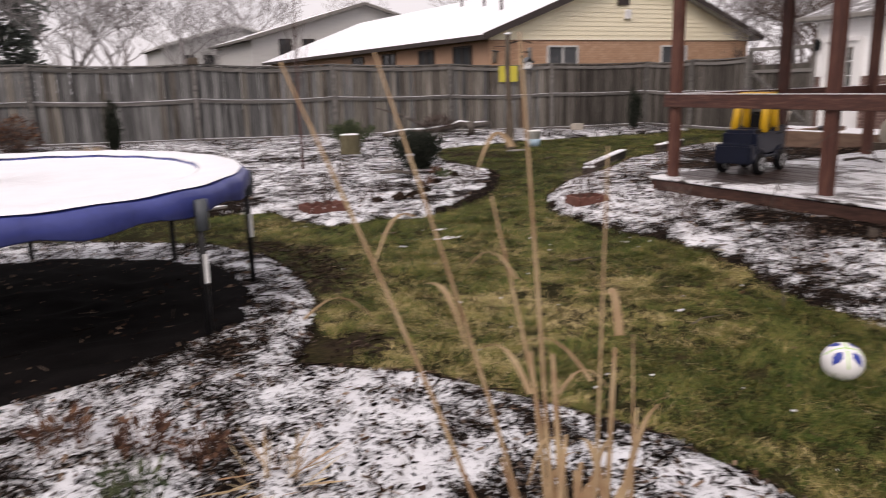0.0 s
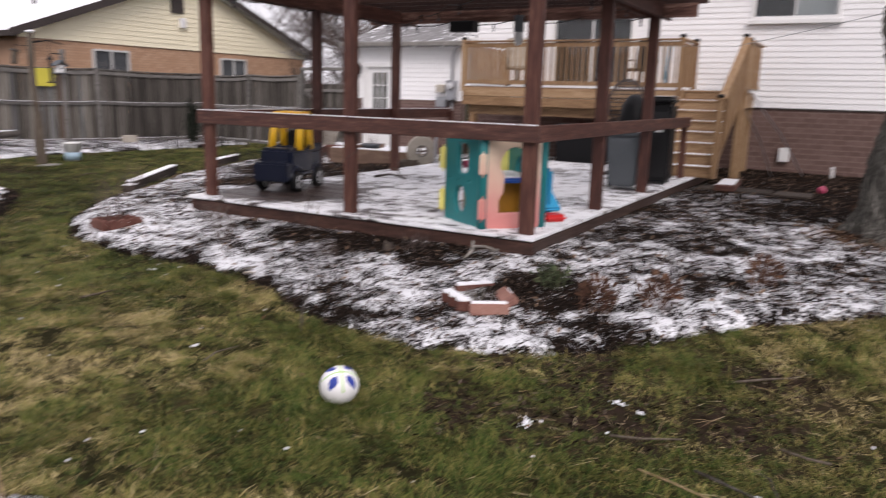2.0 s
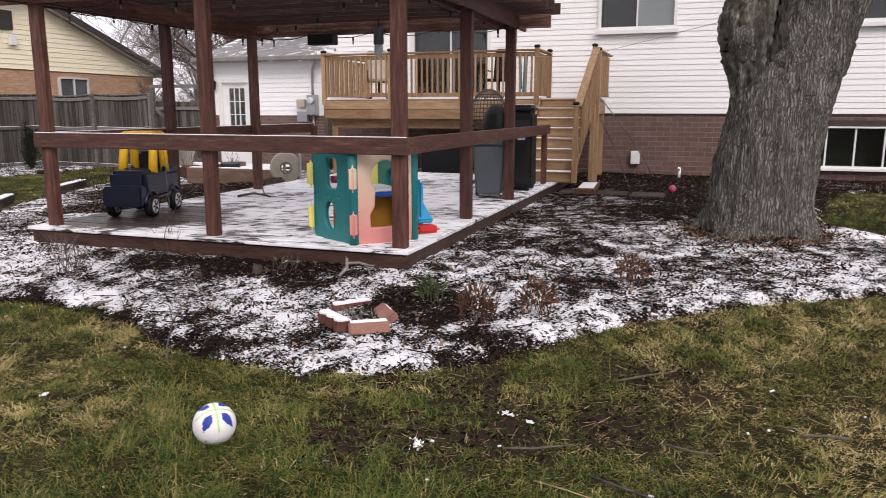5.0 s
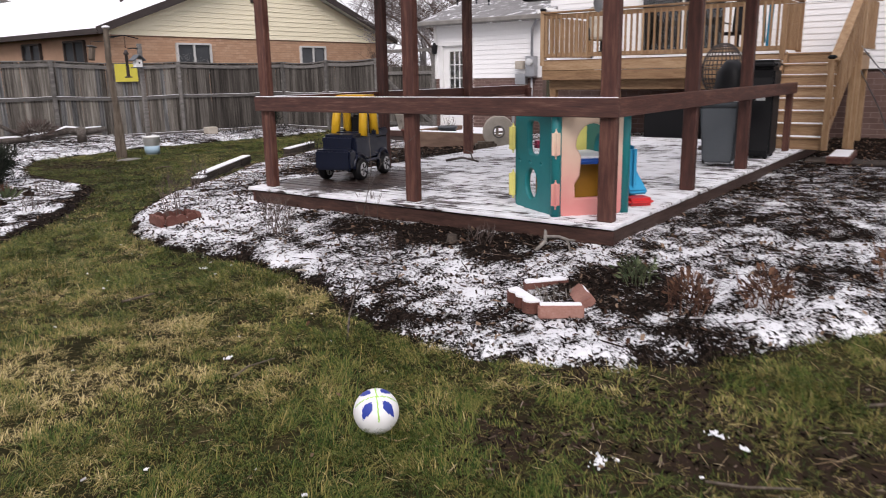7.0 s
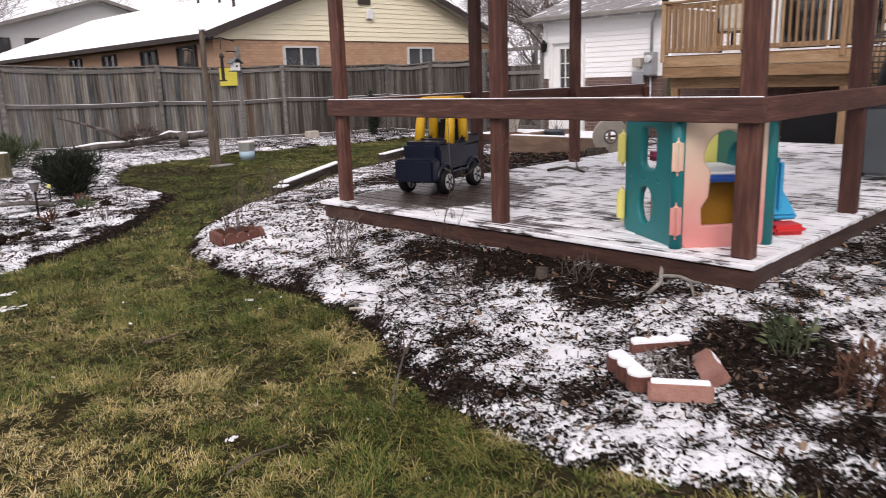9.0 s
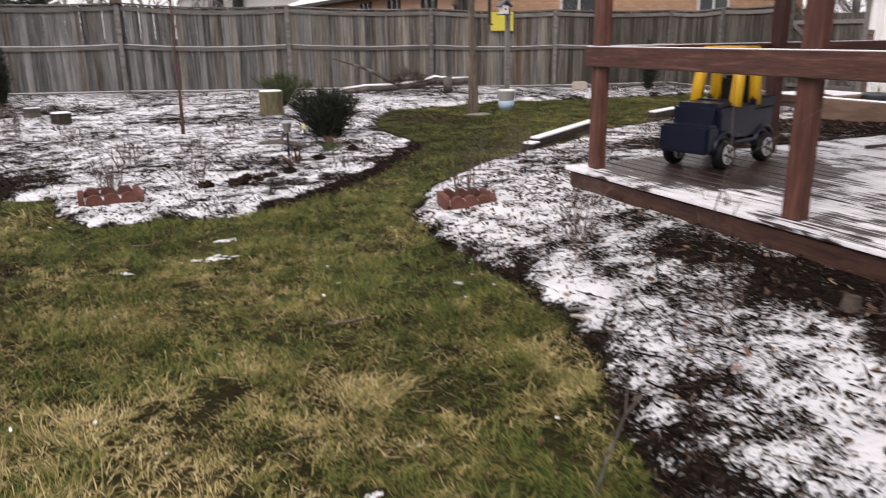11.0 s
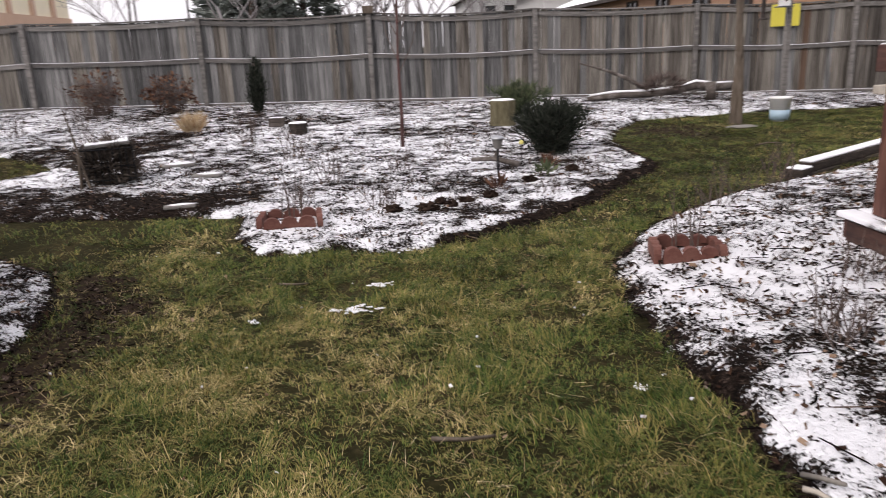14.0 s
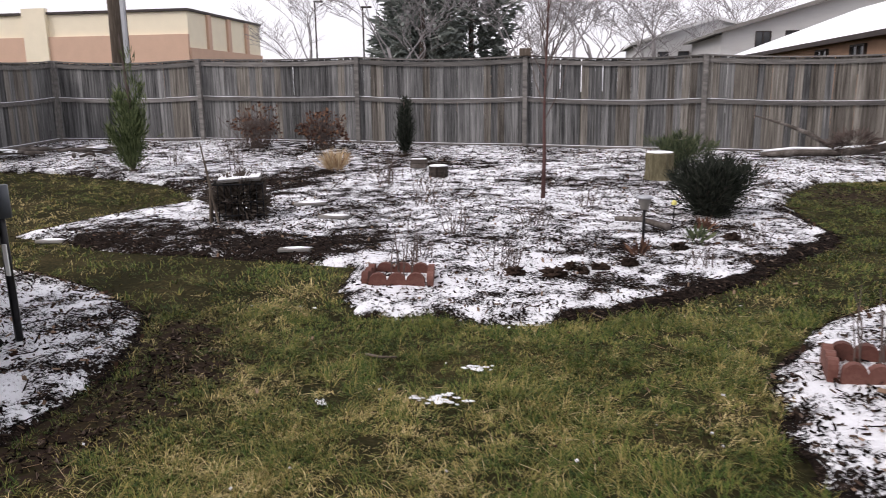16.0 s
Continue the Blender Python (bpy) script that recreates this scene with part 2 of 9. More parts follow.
M["redwood_y"] = surface("red_stained_rail", [(0.25, (0.032, 0.013, 0.010)), (0.5, (0.082, 0.034, 0.025)), (0.64, (0.165, 0.084, 0.062)), (0.76, (0.31, 0.20, 0.16))], scale=3.5, stretch=(7, 0.8, 7), fine=12, bump=0.35, vary=0.2, rough=0.6, spec=0.4)
M["fascia"] = surface("wet_red_fascia", [(0.25, (0.028, 0.013, 0.010)), (0.5, (0.070, 0.034, 0.025)), (0.68, (0.125, 0.066, 0.050)), (0.8, (0.22, 0.14, 0.11))], scale=3.0, stretch=(7, 0.9, 5), fine=12, bump=0.35, vary=0.2, rough=0.6, spec=0.3)
M["redwood_x"] = surface("red_stained_beam", [(0.25, (0.030, 0.010, 0.007)), (0.5, (0.074, 0.026, 0.018)), (0.68, (0.145, 0.064, 0.044)), (0.80, (0.28, 0.17, 0.13))], scale=3.5, stretch=(0.8, 7, 7), fine=12, bump=0.35, vary=0.2, rough=0.6, spec=0.4)
M["redwood_dark"] = surface("dark_red_rafter", [(0.25, (0.018, 0.008, 0.006)), (0.5, (0.045, 0.020, 0.015)), (0.72, (0.085, 0.042, 0.032))], scale=3.5, stretch=(7, 0.8, 7), fine=12, bump=0.35, vary=0.2, rough=0.6, spec=0.4)
M["deckboard"] = snowy(surface("wet_deck_board", [(0.25, (0.018, 0.011, 0.010)), (0.5, (0.042, 0.027, 0.023)), (0.75, (0.095, 0.068, 0.060))], scale=4, stretch=(7, 0.8, 7), fine=14, bump=0.3, vary=0.3, rough=0.35, spec=0.5), 0.575, scale=(34, 1.2, 10), big=0.8, soft=0.025, hole=((8.25, 6.5, 0.43), 1.15))
M["cedar"] = surface("new_cedar_board", [(0.25, (0.19, 0.108, 0.055)), (0.5, (0.30, 0.185, 0.098)), (0.75, (0.43, 0.29, 0.17))], scale=3, stretch=(6, 6, 0.8), fine=12, bump=0.2, vary=0.25, rough=0.6)
M["cedar_x"] = surface("new_cedar_length", [(0.25, (0.19, 0.108, 0.055)), (0.5, (0.30, 0.185, 0.098)), (0.75, (0.43, 0.29, 0.17))], scale=3, stretch=(0.8, 6, 6), fine=12, bump=0.2, vary=0.25, rough=0.6)
M["cedar_y"] = surface("new_cedar_rim", [(0.25, (0.19, 0.108, 0.055)), (0.5, (0.30, 0.185, 0.098)), (0.75, (0.43, 0.29, 0.17))], scale=3, stretch=(6, 0.8, 6), fine=12, bump=0.2, vary=0.25, rough=0.6)
M["siding"] = surface("white_vinyl_siding", tones((0.86, 0.86, 0.86), 0.03), scale=2, fine=20, bump=0.05, vary=0.1, rough=0.45)
M["white"] = surface("white_paint", tones((0.78, 0.78, 0.77), 0.05), scale=3, fine=30, bump=0.08, rough=0.45)
M["yellow_siding"] = surface("pale_yellow_siding", tones((0.90, 0.83, 0.62), 0.03), scale=2, fine=20, bump=0.05, vary=0.1, rough=0.5)
M["brick"] = surface("dark_red_brick", [(0.25, (0.118, 0.073, 0.062)), (0.5, (0.142, 0.089, 0.076)), (0.75, (0.172, 0.112, 0.096))], scale=5, fine=60, bump=0.25, vary=0.35, island=True, coords="World", rough=0.9)
M["mortar"] = surface("grey_mortar", tones((0.25, 0.185, 0.165), 0.12), scale=8, fine=80, coords="World", rough=0.95)
M["orange_brick"] = surface("orange_brick", [(0.25, (0.46, 0.28, 0.18)), (0.5, (0.52, 0.325, 0.21)), (0.75, (0.57, 0.375, 0.255))], scale=5, fine=60, bump=0.1, vary=0.35, island=True, coords="World", rough=0.9)
# mortar, and the west wall with its shade mixed into the tan
M["orange_mortar"] = surface("tan_brick_wall", tones((0.40, 0.255, 0.175), 0.1), scale=3, fine=40, bump=0.2, coords="World", rough=0.95)
M["brown_brick"] = surface("brown_brick_wall", [(0.25, (0.10, 0.065, 0.045)), (0.5, (0.17, 0.11, 0.08)), (0.75, (0.25, 0.17, 0.12))], scale=3, fine=30, stretch=(1, 1, 4), coords="World", rough=0.9)
M["shingle"] = snowy(surface("grey_roof_shingle", tones((0.22, 0.215, 0.215), 0.25), scale=6, stretch=(1, 1, 1), fine=50, bump=0.6, coords="World", rough=0.95), 0.40, scale=(3, 3, 3))
M["dark_trim"] = surface("dark_brown_trim", tones((0.05, 0.04, 0.037), 0.2), scale=4, fine=30, rough=0.6)
M["concrete"] = surface("grey_concrete", tones((0.20, 0.19, 0.175), 0.25), scale=4, fine=50, bump=0.4, vary=0.2)
def barky(name):
    """Long grey plates parted by dark furrows, with lichen and small cracks."""
    m = surface(name, [(0.28, (0.085, 0.078, 0.068)), (0.46, (0.215, 0.203, 0.178)), (0.62, (0.34, 0.322, 0.288)), (0.78, (0.52, 0.505, 0.465))], scale=1.6, stretch=(6, 6, 0.8), fine=10, bump=0, rough=0.95, blotch=0.6, spec=0.05)
    n, l = m.node_tree.nodes, m.node_tree.links
    b = n["Principled BSDF"]
    co = n.new("ShaderNodeTexCoord").outputs["Object"]
    no, ad, mp = n.new("ShaderNodeTexNoise"), n.new("ShaderNodeVectorMath"), n.new("ShaderNodeMapping")
    no.inputs["Scale"].default_value, no.inputs["Detail"].default_value = 5.0, 4.0
    l.new(co, no.inputs["Vector"])
    ad.operation = "MULTIPLY_ADD"
    l.new(no.outputs["Color"], ad.inputs[0])
    ad.inputs[1].default_value = (0.085, 0.085, 0.30)
    l.new(co, ad.inputs[2])
    mp.inputs["Scale"].default_value = (36, 36, 0.95)
    l.new(ad.outputs[0], mp.inputs["Vector"])
    vo, vs = n.new("ShaderNodeTexVoronoi"), n.new("ShaderNodeMapRange")
    vo.feature = "DISTANCE_TO_EDGE"
    vo.inputs["Scale"].default_value = 1.0
    l.new(mp.outputs[0], vo.inputs["Vector"])
    vs.inputs["From Min"].default_value, vs.inputs["From Max"].default_value = -0.10, 0.34
    l.new(vo.outputs["Distance"], vs.inputs["Value"])
    mix = n.new("ShaderNodeMix")
    mix.data_type = "RGBA"
    l.new(vs.outputs[0], mix.inputs["Factor"])
    mix.inputs["A"].default_value = (0.022, 0.019, 0.016, 1)
    l.new(b.inputs["Base Color"].links[0].from_socket, mix.inputs["B"])
    l.new(mix.outputs["Result"], b.inputs["Base Color"])
    fi, su, bu = n.new("ShaderNodeTexNoise"), n.new("ShaderNodeMath"), n.new("ShaderNodeBump")
    fi.inputs["Scale"].default_value, fi.inputs["Detail"].default_value = 2.0, 5.0
    l.new(mp.outputs[0], fi.inputs["Vector"])
    su.operation = "MULTIPLY_ADD"
    l.new(fi.outputs["Fac"], su.inputs[0])
    su.inputs[1].default_value = 0.8
    l.new(vs.outputs[0], su.inputs[2])
    bu.inputs["Strength"].default_value, bu.inputs["Distance"].default_value = 1.0, 0.025
    l.new(su.outputs[0], bu.inputs["Height"])
    l.new(bu.outputs["Normal"], b.inputs["Normal"])
    return m


M["bark"] = barky("grey_furrowed_bark")
M["mossbark"] = surface("dark_mossy_bark", [(0.25, (0.020, 0.018, 0.014)), (0.48, (0.070, 0.066, 0.053)), (0.62, (0.17, 0.162, 0.138)), (0.78, (0.36, 0.345, 0.30))], scale=6, stretch=(2.2, 2.2, 0.5), fine=24, bump=1.0, rough=0.95, spec=0.05)
# mossy bark darkened in colour for the shade of the fork
M["crevice"] = surface("shaded_mossy_bark", [(0.25, (0.014, 0.013, 0.010)), (0.5, (0.050, 0.045, 0.036)), (0.75, (0.13, 0.12, 0.10))], scale=6, stretch=(2.2, 2.2, 0.5), fine=24, bump=1.0, rough=0.95, spec=0.05)
M["twig"] = surface("bare_twig", tones((0.10, 0.075, 0.065), 0.3), scale=3, fine=30, coords="World", rough=0.9)
# distance haze is painted into this pale twig colour
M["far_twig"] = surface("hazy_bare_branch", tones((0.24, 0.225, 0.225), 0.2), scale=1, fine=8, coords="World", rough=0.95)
M["sapling"] = surface("red_brown_bark", tones((0.085, 0.042, 0.038), 0.35), scale=5, fine=30, rough=0.7)
M["conifer"] = surface("dark_conifer_needle", [(0.25, (0.012, 0.015, 0.012)), (0.5, (0.026, 0.031, 0.023)), (0.75, (0.055, 0.060, 0.046))], scale=3, fine=12, vary=0.5, island=True, coords="World", rough=0.8, spec=0.1)
# needles paled to carry the haze of distance in their colour
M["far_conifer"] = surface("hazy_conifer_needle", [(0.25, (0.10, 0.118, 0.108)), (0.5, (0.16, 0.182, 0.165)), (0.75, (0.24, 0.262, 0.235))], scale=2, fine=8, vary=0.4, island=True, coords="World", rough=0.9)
M["dark_timber"] = surface("dark_damp_timber", [(0.25, (0.018, 0.014, 0.012)), (0.5, (0.045, 0.035, 0.028)), (0.75, (0.10, 0.08, 0.065))], scale=4, stretch=(0.8, 7, 7), fine=14, bump=0.5, vary=0.3, rough=0.9)
M["label_blue"] = plastic("pale_blue_label", (0.34, 0.47, 0.56))
M["cypress"] = surface("green_cedar_foliage", [(0.25, (0.028, 0.042, 0.020)), (0.5, (0.060, 0.080, 0.036)), (0.75, (0.12, 0.14, 0.07))], scale=3, fine=12, vary=0.5, island=True, coords="World", rough=0.8)
M["cedar_leaf"] = surface("feathery_cedar_leaf", [(0.25, (0.040, 0.058, 0.024)), (0.5, (0.085, 0.112, 0.048)), (0.75, (0.17, 0.20, 0.095))], scale=3, fine=12, vary=0.5, island=True, coords="World", rough=0.8, spec=0.1)
M["straw"] = surface("dry_straw", [(0.25, (0.28, 0.17, 0.095)), (0.5, (0.46, 0.34, 0.20)), (0.75, (0.58, 0.48, 0.31))], scale=6, fine=20, vary=0.5, island=True, coords="World", rough=0.6)
M["rust_leaf"] = surface("rusty_dead_foliage", [(0.25, (0.040, 0.018, 0.012)), (0.5, (0.095, 0.045, 0.028)), (0.75, (0.19, 0.10, 0.058))], scale=4, fine=20, vary=0.6, island=True, coords="World")
M["terracotta"] = surface("red_concrete_edging", [(0.25, (0.066, 0.026, 0.019)), (0.5, (0.118, 0.046, 0.034)), (0.75, (0.18, 0.086, 0.068))], scale=6, fine=60, bump=0.4, vary=0.2)
M["pinkbrick"] = surface("pale_red_paver", [(0.25, (0.20, 0.095, 0.075)), (0.5, (0.32, 0.165, 0.13)), (0.75, (0.44, 0.27, 0.22))], scale=6, fine=60, bump=0.4, vary=0.2)
M["navy"] = plastic("navy_plastic", (0.0045, 0.0075, 0.022), 0.30, 0.45)
M["yellow"] = plastic("yellow_plastic", (0.72, 0.42, 0.02))
M["pale_yellow"] = plastic("faded_yellow_plastic", (0.72, 0.66, 0.20))
M["teal"] = plastic("teal_plastic", (0.008, 0.17, 0.18))
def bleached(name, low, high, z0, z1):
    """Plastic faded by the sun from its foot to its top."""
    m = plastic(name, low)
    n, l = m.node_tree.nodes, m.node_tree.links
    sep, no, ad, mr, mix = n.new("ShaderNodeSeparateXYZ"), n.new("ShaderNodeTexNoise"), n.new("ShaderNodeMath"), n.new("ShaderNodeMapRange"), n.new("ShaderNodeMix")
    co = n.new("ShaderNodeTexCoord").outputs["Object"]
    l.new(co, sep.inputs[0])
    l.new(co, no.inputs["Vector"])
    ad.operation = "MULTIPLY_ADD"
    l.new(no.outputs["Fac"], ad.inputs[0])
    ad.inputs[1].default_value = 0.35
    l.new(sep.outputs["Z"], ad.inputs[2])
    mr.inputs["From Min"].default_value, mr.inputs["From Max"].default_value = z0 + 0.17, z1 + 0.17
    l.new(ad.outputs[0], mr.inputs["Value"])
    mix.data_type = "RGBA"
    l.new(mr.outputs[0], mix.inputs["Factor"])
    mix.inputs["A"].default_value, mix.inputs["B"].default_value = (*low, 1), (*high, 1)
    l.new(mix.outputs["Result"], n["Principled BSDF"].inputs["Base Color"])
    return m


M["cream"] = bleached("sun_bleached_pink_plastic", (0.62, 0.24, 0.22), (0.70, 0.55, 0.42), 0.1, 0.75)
M["magenta"] = plastic("magenta_plastic", (0.42, 0.06, 0.12))
M["blue"] = plastic("blue_plastic", (0.02, 0.10, 0.42))
M["sky_blue"] = plastic("sky_blue_plastic", (0.03, 0.32, 0.55))
M["red"] = plastic("red_plastic", (0.55, 0.03, 0.03))
M["orange"] = plastic("orange_plastic", (0.50, 0.24, 0.03))
M["grey_bin"] = plastic("dark_grey_plastic", (0.075, 0.085, 0.095), 0.5)
M["black"] = plastic("black_plastic", (0.008, 0.008, 0.009), 0.5, 0.2)
M["blackmetal"] = surface("black_powder_coat", tones((0.012, 0.012, 0.013), 0.2), scale=4, fine=40, rough=0.4, metal=0.3, spec=0.5)
M["galv"] = surface("galvanised_steel", tones((0.42, 0.43, 0.45), 0.12), scale=6, fine=30, rough=0.4, metal=0.8)
M["silver"] = plastic("silver_plastic", (0.55, 0.56, 0.57))
M["vinyl"] = surface("blue_vinyl_pad", tones((0.045, 0.06, 0.24), 0.2), scale=5, fine=20, bump=0.3, rough=0.4, spec=0.5)
M["fabric"] = surface("black_sheet", tones((0.0085, 0.0075, 0.0075), 0.5), scale=5, fine=60, bump=0.3, rough=0.95, spec=0.03)
M["ball_white"] = plastic("white_ball_leather", (0.80, 0.80, 0.80), 0.45)
M["ball_blue"] = plastic("blue_ball_panel", (0.02, 0.045, 0.30), 0.4)
M["ball_lime"] = plastic("lime_ball_stripe", (0.35, 0.62, 0.12), 0.4)
M["stone"] = surface("beige_cast_stone", tones((0.42, 0.38, 0.32), 0.2), scale=6, fine=40, bump=0.4)
M["logbark"] = surface("pale_log_bark", [(0.25, (0.025, 0.02, 0.016)), (0.5, (0.075, 0.062, 0.053)), (0.75, (0.24, 0.22, 0.20))], scale=5, fine=30, bump=0.6, coords="World")
M["palebranch"] = surface("bleached_branch_wood", [(0.25, (0.07, 0.063, 0.055)), (0.5, (0.19, 0.175, 0.155)), (0.75, (0.36, 0.34, 0.31))], scale=6, fine=30, bump=0.5, coords="World", rough=0.85)
M["mosswood"] = surface("mossy_stump_wood", [(0.25, (0.055, 0.048, 0.026)), (0.5, (0.12, 0.105, 0.060)), (0.75, (0.22, 0.195, 0.125))], scale=5, stretch=(5, 5, 1), fine=20, bump=0.6)
M["pole"] = surface("split_grey_brown_pole", [(0.25, (0.040, 0.030, 0.023)), (0.5, (0.105, 0.083, 0.063)), (0.75, (0.20, 0.168, 0.132))], scale=3, stretch=(7, 7, 0.8), fine=10, bump=0.7)
M["sheet"] = plastic("yellow_sign_sheet", (0.60, 0.53, 0.08), 0.55, 0.2)
# far beige and tan walls, lightened in colour to imitate haze
M["beige"] = surface("beige_stucco", tones((0.84, 0.76, 0.58), 0.04), scale=1, fine=10, coords="World")
M["tan_band"] = surface("tan_block_band", tones((0.60, 0.41, 0.30), 0.05), scale=1, fine=10, coords="World")
# near-black colour stands in for the darkness of unlit rooms
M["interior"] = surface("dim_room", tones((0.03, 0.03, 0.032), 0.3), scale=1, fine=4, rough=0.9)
M["curtain"] = surface("pale_window_blind", tones((0.45, 0.46, 0.47), 0.1), scale=2, stretch=(1, 8, 1), fine=10, rough=0.8)
glass = bpy.data.materials.new("window_glass")
glass.use_nodes = True
gb = glass.node_tree.nodes["Principled BSDF"]
gb.inputs["Base Color"].default_value, gb.inputs["Roughness"].default_value = (0.9, 0.95, 0.95, 1), 0.02
gb.inputs["Transmission Weight"].default_value, gb.inputs["IOR"].default_value = 1.0, 1.45
M["glass"] = glass


# ---- mesh helpers ----
def part(name, bm, material, parent=None, label="", smooth=False):
    """Links a bmesh as one mesh object, under a thing or under a part."""
    me = bpy.data.meshes.new(name)
    if smooth:
        for f in bm.faces:
            f.smooth = True
    bm.to_mesh(me)
    bm.free()
    me.materials.append(M[material])
    ob = new(name, me)
    if parent is not None:
        ob.parent = parent
    if label:
        ob["label"] = label
    return ob


def thing(name, at, label, category, group="", kind="", rz=0.0):
    ob = new(name)
    ob.empty_display_size = 0.1
    ob.matrix_world = pose(*at, 0, 0, rz)
    return tagged(ob, label, category, group, kind)


def piece(name, mesh, at, parent, rz=0.0, scale=(1, 1, 1), rx=0.0, ry=0.0):
    """An object of its own on a shared mesh."""
    ob = new(name, mesh)
    ob.parent = parent
    ob.matrix_basis = pose(*at, rx, ry, rz) @ Matrix.Diagonal((*scale, 1))
    return ob


def mesh_of(name, bm, material, smooth=False):
    me = bpy.data.meshes.new(name)
    if smooth:
        for f in bm.faces:
            f.smooth = True
    bm.to_mesh(me)
    bm.free()
    me.materials.append(M[material])
    return me


def box(bm, c, s, bevel=0.0, turn=None, seg=1):
    m = Matrix.Translation(c) @ (turn or Matrix.Identity(4)) @ Matrix.Diagonal((*s, 1))
    vs = bmesh.ops.create_cube(bm, size=1.0, matrix=m)["verts"]
    if bevel:
        es = list({e for v in vs for e in v.link_edges})
        bmesh.ops.bevel(bm, geom=es, offset=bevel, segments=seg, affect="EDGES")
    return bm


def boxed(c, s, bevel=0.0, turn=None, seg=1):
    return box(bmesh.new(), c, s, bevel, turn, seg)


def tube(bm, pts, radii, n=8, cap=True):
    """A swept round bar through pts, with a radius at each."""
    pts = [Vector(p) for p in pts]
    rings = []
    side = None
    for i, p in enumerate(pts):
        d = (pts[min(i + 1, len(pts) - 1)] - pts[max(i - 1, 0)]).normalized()
        if side is None:
            side = d.cross(Vector((0, 0, 1)) if abs(d.z) < 0.9 else Vector((1, 0, 0))).normalized()
        side = (side - d * side.dot(d)).normalized()
        up = d.cross(side)
        r = radii[i] if isinstance(radii, (list, tuple)) else radii
        rings.append([bm.verts.new(p + (side * math.cos(a) + up * math.sin(a)) * r) for a in [math.tau * k / n for k in range(n)]])
    for a, b in zip(rings, rings[1:]):
        for k in range(n):
            bm.faces.new((a[k], a[(k + 1) % n], b[(k + 1) % n], b[k]))
    if cap:
        bm.faces.new(rings[0][::-1])
        bm.faces.new(rings[-1])
    return bm


def lathe(bm, profile, n=20, c=(0, 0, 0)):
    """Turns a profile of (radius, z) round the upright axis."""
    rings = [[bm.verts.new((c[0] + r * math.cos(math.tau * k / n), c[1] + r * math.sin(math.tau * k / n), c[2] + z)) for k in range(n)] for r, z in profile]
    for a, b in zip(rings, rings[1:]):
        for k in range(n):
            bm.faces.new((a[k], a[(k + 1) % n], b[(k + 1) % n], b[k]))
    bm.faces.new(rings[0][::-1])
    bm.faces.new(rings[-1])
    return bm


def lump(bm, c, r, sub=2, rough=0.2, freq=2.0):
    vs = bmesh.ops.create_icosphere(bm, subdivisions=sub, radius=1.0)["verts"]
    for v in vs:
        k = 1 + rough * noise.noise(v.co * freq + Vector(c) * 3.1)
        v.co = Vector((c[0] + v.co.x * r[0] * k, c[1] + v.co.y * r[1] * k, c[2] + v.co.z * r[2] * k))
    return bm


def cutout(name, outlines, depth, bevel, material, parent, label=""):
    """A flat moulded panel in the local x-z plane with holes, from outlines of (x, z), with rounded rims."""
    cu = bpy.data.curves.new(name, "CURVE")
    cu.dimensions, cu.fill_mode, cu.extrude, cu.bevel_depth, cu.bevel_resolution = "2D", "BOTH", depth / 2 - bevel, bevel, 1
    for line in outlines:
        sp = cu.splines.new("POLY")
        sp.points.add(len(line) - 1)
        sp.use_cyclic_u = True
        for p, (x, z) in zip(sp.points, line):
            p.co = (x, z, 0, 1)
    tmp = bpy.data.objects.new("tmp", cu)
    scene.collection.objects.link(tmp)
    me = bpy.data.meshes.new_from_object(tmp.evaluated_get(bpy.context.evaluated_depsgraph_get()))
    bpy.data.objects.remove(tmp)
    me.transform(pose(0, 0, 0, 90))
    me.name = name
    me.materials.clear()
    me.materials.append(M[material])
    ob = new(name, me)
    ob.parent = parent
    if label:
        ob["label"] = label
    return ob


def raw_mesh(name, verts, quads=None, tris=None):
    """A mesh straight from arrays of vertices and of quads or triangles."""
    me = bpy.data.meshes.new(name)
    faces = []
    verts = np.asarray(verts, dtype=np.float32)
    nq = 0 if quads is None else len(quads)
    ntr = 0 if tris is None else len(tris)
    loops = np.concatenate([np.asarray(quads, dtype=np.int32).ravel() if nq else np.zeros(0, np.int32), np.asarray(tris, dtype=np.int32).ravel() if ntr else np.zeros(0, np.int32)])
    starts = np.concatenate([np.arange(nq, dtype=np.int32) * 4, nq * 4 + np.arange(ntr, dtype=np.int32) * 3])
    me.vertices.add(len(verts))
    me.vertices.foreach_set("co", verts.ravel())
    me.loops.add(len(loops))
    me.loops.foreach_set("vertex_index", loops)
    me.polygons.add(nq + ntr)
    me.polygons.foreach_set("loop_start", starts)
    me.update(calc_edges=True)
    return me


# ---- lie of the land ----
def smooth01(v):
    v = np.clip(v, 0, 1)
    return v * v * (3 - 2 * v)


def ground_z(x, y):
    """Height of the bare ground: level lawn, a rise to the back fence and to the deck and house."""
    x, y = np.asarray(x, dtype=float), np.asarray(y, dtype=float)
    back = smooth01((y - 6.5) / 16.0) * 0.92 * np.clip(0.52 - 0.027 * np.clip(x, -6, 16), 0.1, 0.6)
    east = 0.19 * smooth01((x - 5.0) / 2.6) * (1 - smooth01((y - 7.5) / 4.0))
    return back + east + 0.012 * np.sin(x * 1.7 + 0.6 * y) * np.sin(y * 1.3 - 0.4 * x)


def gz(x, y):
    return float(ground_z(x, y))


